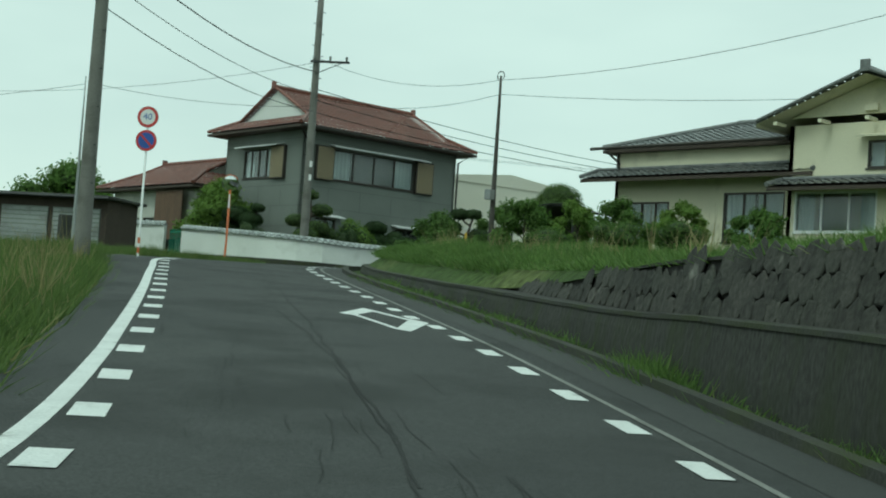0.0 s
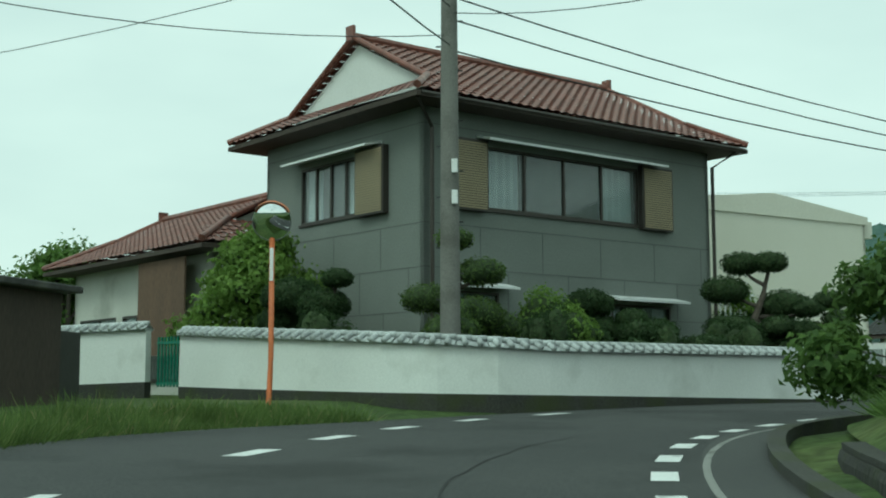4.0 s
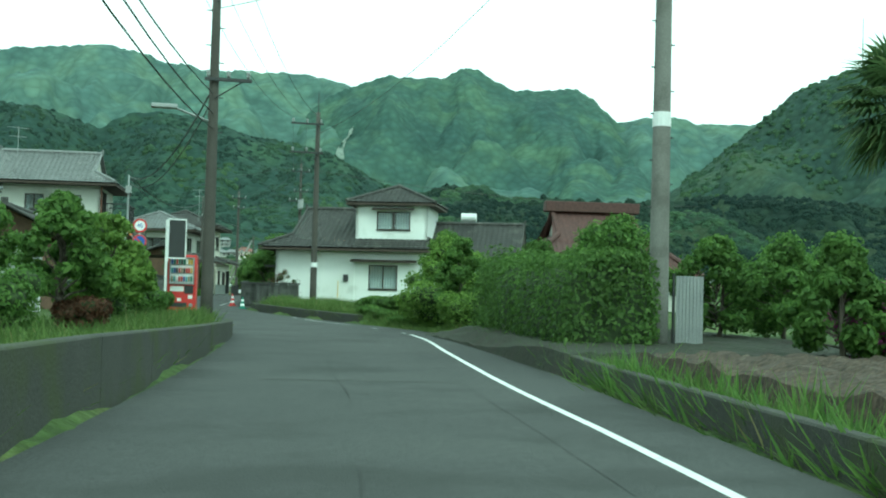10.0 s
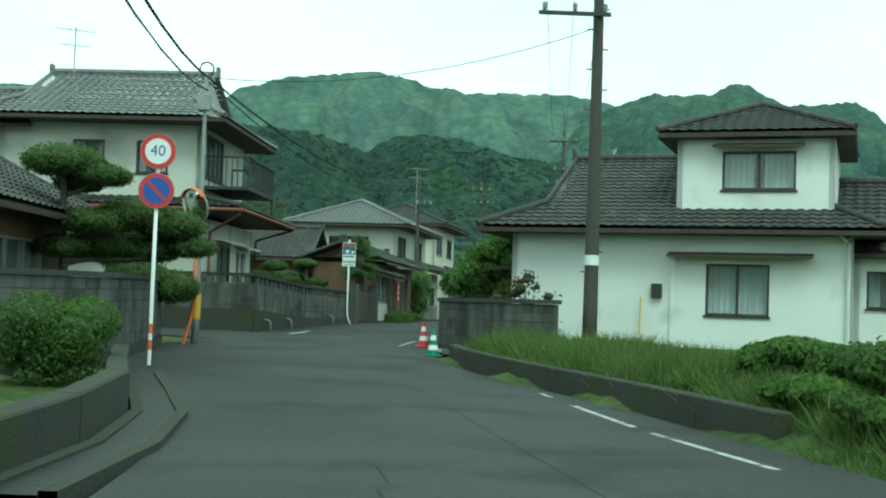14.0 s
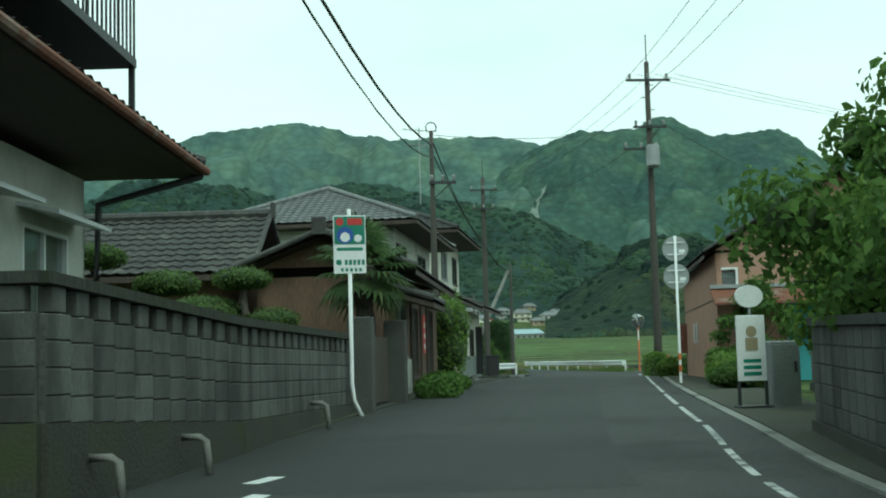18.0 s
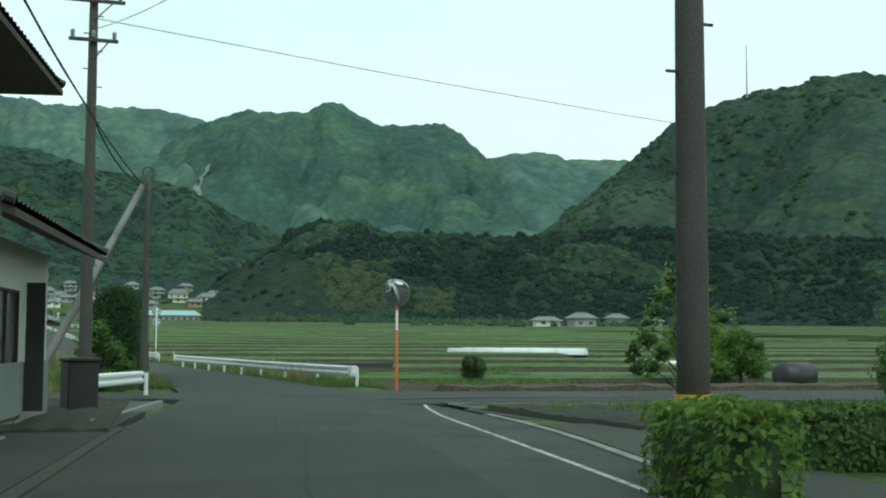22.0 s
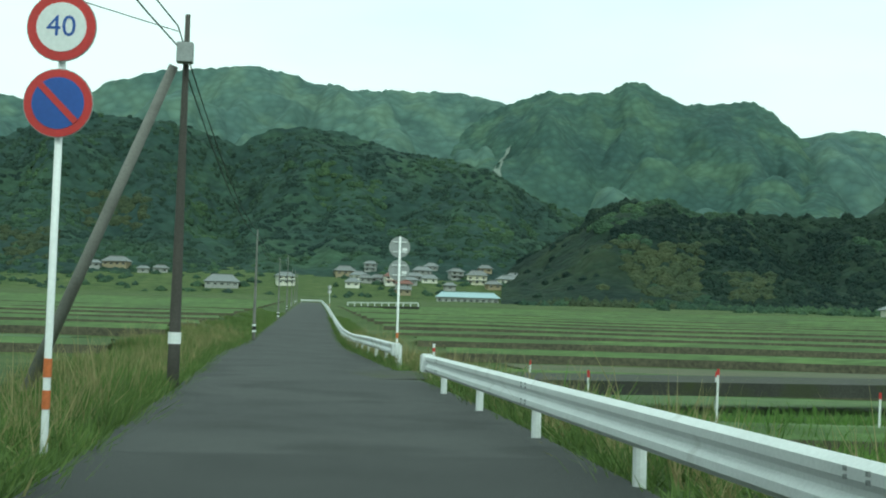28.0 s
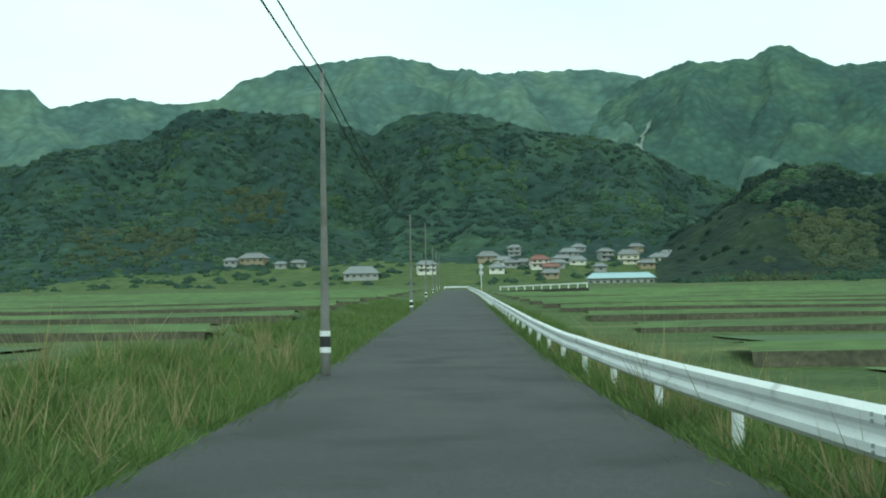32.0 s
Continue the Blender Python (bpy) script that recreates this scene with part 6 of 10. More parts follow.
wire([(-30.35, 149, 11.2), (-25.8, 177.8, 10.8), (-23.85, 182.6, 9.7)], 0.5, 0.022, "thick sagging black telephone cable")
wire([(-30.35, 149, 10.8), (-23.85, 182.6, 9.5)], 0.7, 0.016)
wire([(-30.35, 149, 11.3), (-21.75, 155.4, 12.8)], 0.3)
wire([(-21.75, 155.4, 12.6), (-25.8, 177.8, 12.9)], 0.8)
wire([(-21.75, 155.4, 12.9), (-8, 166, 10)], 0.5)
for dz in (0, -0.35):
    wire([(-23.85, 182.6, 9.8 + dz), (-22.95, 216.6, 10.1 + dz), (-23.3, 258.8, 9.6 + dz), (-23.3, 306.2, 10.6 + dz), (-23.4, 346, 13 + dz)], 0.6, 0.014)
wire([(-40, 190, 11), (-22.95, 216.6, 10.0)], 0.5)
wire([(-25.8, 177.8, 13.2), (60, 200, 15)], 1.4, 0.01)


# ---- signs, mirrors ----
def round_sign_post(x, y, z, yaw, top, label, backs=False, slip="orange", discs=("speed", "parking")):
    s = thing("road_sign", at(x, y, z, yaw), label, "road sign")
    post = new_tube([(0, 0.05, -0.3), (0, 0.05, 0.12), (0, 0.05, top + 0.3)], 0.032, 12)
    part("post", post, "white_paint", s, smooth=True)
    if slip:
        for zz in (0.35, 0.62):
            part("band", new_tube([(0, 0.05, zz), (0, 0.05, zz + 0.16)], 0.036, 12), slip, s)
    for k, kind in enumerate(discs):
        zc = top - 0.66 * k
        face = part("sign_plate", disc(bmesh.new(), 0.3, -0.015, 0.012, 0, zc), "metal_grey", s, "round sign plate")
        if backs:
            bm = bmesh.new()
            for dz in (-0.15, 0.13):
                box(bm, -0.2, 0.0, zc + dz, 0.2, 0.03, zc + dz + 0.03)
            part("bracket", bm, "metal_white", face)
            part("sticker", new_box(-0.22, -0.0025 + 0.002, zc - 0.1, -0.08, 0.003, zc - 0.02), "white_paint", face)
        part("rim", disc(bmesh.new(), 0.292, -0.021, 0.005, 0, zc), "red_paint", face)
        part("field", disc(bmesh.new(), 0.215 if kind == "speed" else 0.225, -0.026, 0.005, 0, zc), "white_paint" if kind == "speed" else "blue_paint", face)
        if kind == "speed":
            number(face, "40", 0.0, -0.028, zc, 0.26)
        else:
            bm = bmesh.new()
            bmesh.ops.create_cube(bm, size=1.0, matrix=Matrix.Translation((0, -0.029, zc)) @ Matrix.Rotation(radians(45), 4, "Y") @ Matrix.Diagonal((0.45, 0.004, 0.055, 1)))
            part("slash", bm, "red_paint", face)
    return s


def number(parent, text, x, y, z, size, material="blue_paint", name="number"):
    """Raised lettering in the built-in font, turned into a mesh that faces -y."""
    cu = bpy.data.curves.new(name, "FONT")
    cu.body, cu.size, cu.extrude, cu.align_x, cu.align_y, cu.resolution_u = text, size, 0.001, "CENTER", "CENTER", 3
    tmp = bpy.data.objects.new(name, cu)
    scene.collection.objects.link(tmp)
    dg = bpy.context.evaluated_depsgraph_get()
    me = bpy.data.meshes.new_from_object(tmp.evaluated_get(dg))
    bpy.data.objects.remove(tmp)
    me.materials.clear()
    me.materials.append(M[material])
    ob = new(name, me)
    ob.parent = parent
    ob.matrix_basis = Matrix.Translation((x, y, z)) @ pose(0, 0, 0, 90, 0, 0)
    return ob


round_sign_post(-30.53, 18.15, 1.95, 42, 4.15, "speed limit and no-parking signs on a white post")
round_sign_post(-34.45, 104.6, 3.0, 2, 3.65, "speed limit and no-parking signs beside a garden")
round_sign_post(-25.15, 140.85, 3.72, 166, 3.25, "two round road signs seen from behind on a white post", backs=True)
round_sign_post(-22.65, 205.4, 3.78, -5, 3.62, "speed limit and no-parking signs beside the valley road")
round_sign_post(-18.0, 229.7, 3.95, 182, 3.2, "two round road signs seen from behind by the guardrail", backs=True)
round_sign_post(-17.8, 377.9, 7.1, 182, 3.2, "distant round road signs on a white post", backs=True)


def traffic_mirror(x, y, z, yaw, height, label, r=0.4, double=False, bent=0.0):
    t = thing("traffic_mirror", at(x, y, z, yaw), label, "traffic mirror")
    part("post", new_tube([(0, -bent, -0.3), (0, -bent * 0.9, 0.05), (0, -bent * 0.15, 0.75), (0, 0, 1.0), (0, 0, height)], 0.045, 12), "orange", t, smooth=True)
    for turn in (-15, -88) if double else (0,):
        m = Matrix.Translation((0, 0, height + r * 0.75)) @ pose(0, 0, 0, 0, 0, turn) @ Matrix.Translation((0, -0.1, 0)) @ pose(0, 0, 0, 18, 0, 0)
        bm = bmesh.new()
        rings = []
        for i in range(7):
            a = i / 6
            rings.append([bm.verts.new((r * a * math.cos(q), -0.09 * (1 - a * a), r * a * math.sin(q))) for q in np.linspace(0, 2 * math.pi, 28, endpoint=False)] if i else [bm.verts.new((0, -0.09, 0))])
        for q in range(28):
            bm.faces.new((rings[0][0], rings[1][q], rings[1][(q + 1) % 28]))
            for i in range(1, 6):
                bm.faces.new((rings[i][q], rings[i + 1][q], rings[i + 1][(q + 1) % 28], rings[i][(q + 1) % 28]))
        bmesh.ops.recalc_face_normals(bm, faces=bm.faces)
        part("mirror_face", bm, "mirror", t, "convex mirror face", smooth=True, m=m)
        bm = bmesh.new()
        tube(bm, [(0, 0.0, 0), (0, 0.05, 0), (0, 0.12, 0)], [r + 0.015, r + 0.01, r * 0.5], 28)
        part("mirror_back", bm, "metal_grey", t, m=m)
        bm = bmesh.new()
        pts = [((r + 0.02) * math.cos(q), -0.06, (r + 0.02) * math.sin(q)) for q in np.linspace(0.5, math.pi - 0.5, 16)]
        for p, q in zip(pts, pts[1:]):
            v = [bm.verts.new(c) for c in (p, q, (q[0], 0.06, q[2]), (p[0], 0.06, p[2]))]
            bm.faces.new(v)
        part("hood", bm, "metal_grey" if double else "orange", t, m=m)
    part("plate", new_box(-0.03, -0.06, height - 0.75, 0.03, -0.045, height - 0.2), "white_paint", t, "white number plate with dark bars")
    return t


traffic_mirror(-41.02, 28.3, 2.5, 50, 3.0, "orange traffic mirror with a bent post by the bend", r=0.32, bent=0.35)
traffic_mirror(-35.1, 112.0, 3.15, -40, 2.9, "orange traffic mirror beside the block wall", bent=0.3)
traffic_mirror(-17.45, 178.75, 3.62, -12, 2.55, "double traffic mirror on an orange post at the crossing", r=0.37, double=True)


def board_sign():
    s = thing("street_sign", at(-32.8, 131.1, 3.62, 5), "tall white signboard with a picture and small writing", "sign")
    part("post", new_tube([(0.2, 0.02, -0.1), (0.03, 0.02, 0.25), (0, 0.02, 0.5), (0, 0.02, 3.2)], 0.032, 12), "white_paint", s, smooth=True)
    b = part("board", new_box(-0.25, -0.012, 2.2, 0.25, 0.0, 3.1), "white_paint", s)
    part("picture", new_box(-0.235, -0.017, 2.65, 0.235, -0.0125, 3.08), "green_paint", b, "green panel with pale shapes")
    bm = bmesh.new()
    disc(bm, 0.13, -0.021, 0.0035, -0.07, 2.79, 20)
    part("emblem", bm, "blue_paint", b)
    bm = bmesh.new()
    disc(bm, 0.075, -0.0245, 0.003, -0.07, 2.76, 20)
    disc(bm, 0.06, -0.0245, 0.003, 0.13, 2.74, 16)
    part("emblem_light", bm, "white_paint", b)
    bm = bmesh.new()
    box(bm, -0.03, -0.0205, 2.95, 0.2, -0.0175, 3.05)
    disc(bm, 0.06, -0.021, 0.003, -0.15, 3.0, 14)
    part("red_shape", bm, "red_paint", b)
    bm = bmesh.new()
    box(bm, -0.2, -0.015, 2.55, 0.2, -0.0125, 2.6)
    for k in range(5):
        box(bm, -0.08 + k * 0.065, -0.015, 2.33, -0.035 + k * 0.065, -0.0125, 2.41)
        box(bm, -0.14 + k * 0.07, -0.015, 2.23, -0.1 + k * 0.07, -0.0125, 2.28)
    disc(bm, 0.045, -0.015, 0.0025, -0.17, 2.37, 16)
    part("writing_bars", bm, "green_paint", b)


board_sign()


# ---- guardrails ----
def guardrail(pts, label, end_cap=True):
    """A two-wave steel beam on posts along a line of places on the ground."""
    g = thing("guardrail", Matrix.Identity(4), label, "guardrail")
    prof = [(0.0, 0.75), (0.05, 0.71), (0.05, 0.655), (0.0, 0.61), (0.0, 0.575), (0.05, 0.53), (0.05, 0.475), (0.0, 0.43)]
    P = [Vector(p) for p in pts]
    bm = bmesh.new()
    lines = []
    for i, p in enumerate(P):
        d = (P[min(i + 1, len(P) - 1)] - P[max(i - 1, 0)])
        n = Vector((-d.y, d.x, 0)).normalized()
        lines.append(([bm.verts.new(p + n * a + Vector((0, 0, z - 0.12))) for a, z in prof], [bm.verts.new(p + n * (a - 0.012) + Vector((0, 0, z - 0.12))) for a, z in prof]))
    for (a, a2), (b, b2) in zip(lines, lines[1:]):
        for k in range(len(prof) - 1):
            bm.faces.new((a[k], b[k], b[k + 1], a[k + 1]))
            bm.faces.new((a2[k], a2[k + 1], b2[k + 1], b2[k]))
        bm.faces.new((a[0], a2[0], b2[0], b[0]))
        bm.faces.new((a[-1], b[-1], b2[-1], a2[-1]))
    part("beam", bm, "metal_white", g)
    for i, p in enumerate(P):
        if i % 2 == 0:
            q = part("guard_post", new_tube([(p.x + 0.1, p.y, p.z - 0.5), (p.x + 0.1, p.y, p.z + 0.58)], 0.055, 10), "metal_white", g)
            if i % 4 == 0:
                tagged(part("bolt", bolts(p), "metal_grey", g), kind="stuff")
    if end_cap:
        for p, nx in ((P[0], P[1]), (P[-1], P[-2])):
            d = (p - nx).normalized()
            n = Vector((-d.y, d.x, 0))
            n = Vector((-d.y, d.x, 0)).normalized() * 0.11
            bm = bmesh.new()
            ring = []
            for k, z in ((-0.3, 0.3), (-0.3, 0.64), (0.04, 0.64), (0.04, 0.3)):
                c = p + Vector((d.x, d.y, 0)).normalized() * k
                ring.append([bm.verts.new((c.x + n.x * o, c.y + n.y * o, p.z + z)) for o in (-1, 1)])
            for k in range(4):
                a, b = ring[k], ring[(k + 1) % 4]
                bm.faces.new((a[0], a[1], b[1], b[0]))
            bm.faces.new([r[0] for r in ring][::-1])
            bm.faces.new([r[1] for r in ring])
            bmesh.ops.recalc_face_normals(bm, faces=bm.faces)
            bmesh.ops.bevel(bm, geom=list(bm.edges), offset=0.025, segments=2, affect="EDGES")
            part("end_cap", bm, "metal_white", g)
    return g


def bolts(p):
    bm = bmesh.new()
    for dy in (-0.12, 0.12):
        for z in (0.36, 0.4, 0.54, 0.58):
            box(bm, p.x - 0.062, p.y + dy - 0.012, p.z + z - 0.012, p.x - 0.03, p.y + dy + 0.012, p.z + z + 0.012)
    return bm


def along(u0, u1, lat, spacing=2.0):
    out, u = [], u0
    while u <= u1:
        p = road_at(u, lat(u) if callable(lat) else lat)
        out.append((p[0], p[1], p[2]))
        a, b = spline(LINE, np.array([u]))[0], spline(LINE, np.array([min(u + 0.02, 28.9)]))[0]
        u += 0.02 * spacing / max(0.01, np.hypot(b[0] - a[0], b[1] - a[1]))
    return out


rail1 = [(float(np.interp(y, [184, 190, 194, 200, 218], [-17.2, -17.65, -17.85, -17.9, -18.25])), float(y), 3.72 + 0.05 * (y - 184) / 34) for y in np.arange(184.0, 218.6, 2.0)]
guardrail(rail1, "white corrugated steel guardrail along the valley road")
rail2 = [p for p in along(24.6, 29.0, lambda u: 2.5 if u < 26 else 2.45, 2.0) if p[1] > 225.6]
guardrail(rail2, "long white steel guardrail running up the valley")
guardrail([(-24.4, 177.9, 3.72), (-25.4, 175.6, 3.72), (-26.5, 173.2, 3.72)], "short white guardrail by the ditch", end_cap=False)


# ---- kerbs, markings and crossing roads ----
def flat_quad(name, pts, material, parent, dz=0.006):
    bm = bmesh.new()
    us, lats, zs = near_road([p[0] for p in pts], [p[1] for p in pts])
    bm.faces.new([bm.verts.new((p[0], p[1], z + dz)) for p, z in zip(pts, zs)])
    bmesh.ops.recalc_face_normals(bm, faces=bm.faces)
    for f in bm.faces:
        if f.normal.z < 0:
            f.normal_flip()
    return part(name, bm, material, parent)


marks = thing("road_marking", Matrix.Identity(4), "white painted road lines and dashes, partly worn", "road marking", kind="structure")


def line_band(u0, u1, lat0, lat1, dz=0.005, material="paint_line", name="edge_line"):
    ob = new(name, strip(name, u0, u1, lat0, lat1, dz, material, ""))
    ob.parent = marks
    return ob


def dashes(u0, u1, lat, gap, length, width):
    u = u0
    while u < u1:
        p = road_at(u, lat(u) if callable(lat) else lat)
        a = radians(p[3])
        tx, ty = math.cos(a) * length / 2, math.sin(a) * length / 2
        nx, ny = -math.sin(a) * width / 2, math.cos(a) * width / 2
        flat_quad("dash", [(p[0] - tx - nx, p[1] - ty - ny), (p[0] + tx - nx, p[1] + ty - ny), (p[0] + tx + nx, p[1] + ty + ny), (p[0] - tx + nx, p[1] - ty + ny)], "paint_line", marks, 0.007)
        q = spline(LINE, np.array([u]))[0]
        r = spline(LINE, np.array([u + 0.02]))[0]
        u += 0.02 * gap / np.hypot(r[0] - q[0], r[1] - q[1])


line_band(0.1, 6.35, lambda u: -2.02 - 0.2 * np.clip(2.8 - u, 0, 1), lambda u: -1.86 - 0.2 * np.clip(2.8 - u, 0, 1))
dashes(0.3, 6.2, lambda u: -1.84 + 0.16 * min(1.0, max(0.0, (u - 1.8) / 1.2)), 1.75, 0.55, 0.25)
for x, y, yaw in ((-33.5, 23.1, 122), (-34.7, 24.9, 119), (-35.9, 26.85, 117), (-37.0, 29.1, 112), (-37.5, 31.3, 100)):
    a = radians(yaw)
    tx, ty, nx, ny = math.cos(a) * 0.4, math.sin(a) * 0.4, -math.sin(a) * 0.12, math.cos(a) * 0.12
    flat_quad("dash", [(x - tx - nx, y - ty - ny), (x + tx - nx, y + ty - ny), (x + tx + nx, y + ty + ny), (x - tx + nx, y - ty + ny)], "paint_line", marks, 0.007)
dashes(0.3, 8.3, lambda u: 2.12 if u > 3.5 else 2.2, 1.55, 0.6, 0.2)
line_band(0.1, 8.4, lambda u: 2.4 + 0 * u, lambda u: 2.46 + 0 * u, material="concrete", name="worn_line")
for y0, y1 in ((35.2, 39.2), (40.2, 42.4), (42.7, 84.3)):
    ys = np.linspace(y0, y1, max(3, int((y1 - y0) / 1.5)))
    xs = np.interp(ys, [35.2, 37.5, 40.2, 43.9, 49.9, 62.2, 71.8, 76, 80, 84.3], [-33.35, -33.1, -32.68, -32.18, -31.37, -29.6, -28.4, -27.9, -27.35, -26.9])
    for xa, ya, xb, yb in zip(xs, ys, xs[1:], ys[1:]):
        flat_quad("edge_line", [(xa - 0.05, ya), (xa + 0.05, ya), (xb + 0.05, yb + 0.01), (xb - 0.05, yb + 0.01)], "paint_line", marks)
for y0, y1 in ((85.3, 86.2), (90.0, 90.9), (94.2, 97.0), (97.6, 100.2), (101.4, 102.0)):
    pts = [(y, float(np.interp(y, [84, 87, 94, 97, 102, 106], [-26.85, -26.75, -26.95, -27.5, -28.2, -29.0]))) for y in np.linspace(y0, y1, 5)]
    for (ya, xa), (yb, xb) in zip(pts, pts[1:]):
        flat_quad("dash", [(xa - 0.045, ya), (xa + 0.045, ya), (xb + 0.045, yb), (xb - 0.045, yb)], "paint_worn", marks)


def line_lat(u):
    return np.interp(u, [16.5, 16.8, 17.1, 17.9, 19.0, 20.5, 21.2, 21.45, 21.75], [2.1, 2.36, 2.64, 2.88, 2.98, 2.92, 2.92, 3.04, 3.4])


for k in range(14):
    line_band(16.55 + k * 0.36, 16.55 + k * 0.36 + 0.3 + 0.055 * (k > 6), line_lat, lambda u: line_lat(u) + 0.075, material="paint_worn")
for q in (((-18.3, 174.35), (-18.2, 174.2), (-16.4, 173.6), (-16.5, 173.75)), ((-33.9, 120.6), (-33.75, 120.5), (-33.4, 121.7), (-33.55, 121.8)), ((-33.7, 122.5), (-33.55, 122.45), (-33.35, 122.9), (-33.5, 122.95)), ((-28.1, 153.9), (-27.9, 153.85), (-27.8, 154.0), (-28.0, 154.05))):
    flat_quad("dash", q, "paint_line", marks)
for q in (((-14.33, 11.99), (-14.0, 12.01), (-14.73, 13.1), (-15.24, 13.26)), ((-12.14, 11.15), (-11.83, 11.14), (-12.95, 12.55), (-13.49, 12.67)),
          ((-14.0, 12.01), (-12.14, 11.15), (-12.25, 11.3), (-14.1, 12.16)), ((-14.62, 12.92), (-13.3, 12.45), (-13.45, 12.62), (-14.73, 13.1))):
    flat_quad("painted_stroke", q, "paint_line", marks, 0.009)

# paler trench strip and concrete gutters
paving = thing("pavement", Matrix.Identity(4), "weathered concrete gutter strips and patched asphalt edges", "pavement", kind="structure")


def pave(u0, u1, a, b, dz, material, name, thick=0.0):
    ob = new(name, strip(name, u0, u1, a, b, dz, material, "", thick=thick))
    ob.parent = paving


pave(17.2, 23.6, lambda u: -spline(EDGE_L, u) + 0.05, lambda u: spline(EDGE_R, u) - 0.04, 0.002, "asphalt_dark", "newer_surface")
pave(8.5, 21.4, lambda u: spline(EDGE_R, u) * 0 + 1.75, lambda u: spline(EDGE_R, u) - 0.02, 0.0035, "asphalt", "trench_strip")
pave(0.1, 8.3, lambda u: spline(EDGE_R, u) - 0.55, lambda u: spline(EDGE_R, u) + 0.02, 0.004, "asphalt_old", "gutter_strip")
pave(0.1, 8.3, lambda u: spline(EDGE_R, u), lambda u: spline(EDGE_R, u) + 0.16, 0.09, "concrete_mossy", "kerb", 0.3)
pave(8.7, 9.8, lambda u: spline(EDGE_R, u), lambda u: spline(EDGE_R, u) + 0.14, 0.05, "concrete_mossy", "kerb", 0.3)
pave(13.3, 13.9, lambda u: -spline(EDGE_L, u) - 0.2, lambda u: -spline(EDGE_L, u), 0.05, "concrete", "kerb", 0.3)
pave(17.6, 20.9, lambda u: -spline(EDGE_L, u) - 0.16, lambda u: -spline(EDGE_L, u), 0.03, "concrete_mossy", "kerb", 0.3)
pave(16.3, 21.2, lambda u: spline(EDGE_R, u), lambda u: spline(EDGE_R, u) + 0.14, 0.03, "concrete", "kerb", 0.3)
pave(16.2, 20.9, lambda u: spline(EDGE_R, u) + 0.14, lambda u: spline(EDGE_R, u) + 1.5, 0.045, "concrete_mossy", "verge_paving", 0.3)
pave(18.0, 21.3, lambda u: -spline(EDGE_L, u) - 1.5, lambda u: -spline(EDGE_L, u) - 0.16, 0.045, "asphalt_dark", "verge_paving", 0.3)
for u, a, b, w in ((9.83, -0.9, 2.0, 0.35), (17.1, -2.2, 2.0, 0.3), (19.95, -2.0, 1.8, 0.3), (12.0, -1.2, 1.9, 0.5), (13.0, -1.6, 2.2, 0.6), (22.1, -4.0, 3.4, 0.5)):
    p, q = road_at(u, a), road_at(u + 0.005, b)
    d = radians(p[3])
    flat_quad("cross_band", [(p[0], p[1]), (q[0], q[1]), (q[0] + math.cos(d) * w, q[1] + math.sin(d) * w), (p[0] + math.cos(d) * w, p[1] + math.sin(d) * w)], "asphalt_old", paving, 0.0045)


def cracks():
    rnd = random.Random(5)
    bm = bmesh.new()
    runs = [(2.0, 0.25, 5.4, 0.009), (0.6, 0.5, 3.0, 0.009), (10.4, 0.0, 1.0, 0.008), (11.8, 0.1, 0.6, 0.009), (13.0, 0.2, 1.5, 0.012), (18.0, 0.4, 1.4, 0.012), (20.0, 0.2, 1.2, 0.012), (9.0, 0.6, 0.8, 0.012), (20.8, -0.2, 0.5, 0.02)]
    for k in range(90):
        runs.append((rnd.uniform(0.8, 4.6), rnd.uniform(-1.5, 1.0), rnd.uniform(0.06, 0.25), 0.004))
    for k in range(40):
        runs.append((rnd.uniform(8.5, 21.0), rnd.uniform(-1.2, 1.6), rnd.uniform(0.05, 0.2), 0.004))
    for u0, lat, du, w in runs:
        u, l, prev = u0, lat, None
        while u < u0 + du:
            p = road_at(u, l)
            a = radians(p[3]) + math.pi / 2
            q = (bm.verts.new((p[0] - math.cos(a) * w, p[1] - math.sin(a) * w, p[2] + 0.006)), bm.verts.new((p[0] + math.cos(a) * w, p[1] + math.sin(a) * w, p[2] + 0.006)))
            if prev:
                bm.faces.new((prev[0], q[0], q[1], prev[1]))
            prev = q
            u += 0.05
            l += rnd.uniform(-0.035, 0.035) + (0.008 if du > 3 else 0)
            l = max(-1.6, min(1.8, l))
    for f in bm.faces:
        f.normal_update()
        if f.normal.z < 0:
            f.normal_flip()
    tagged(part("crack", bm, "crack", paving, "fine dark cracks in the asphalt"), kind="stuff")


cracks()


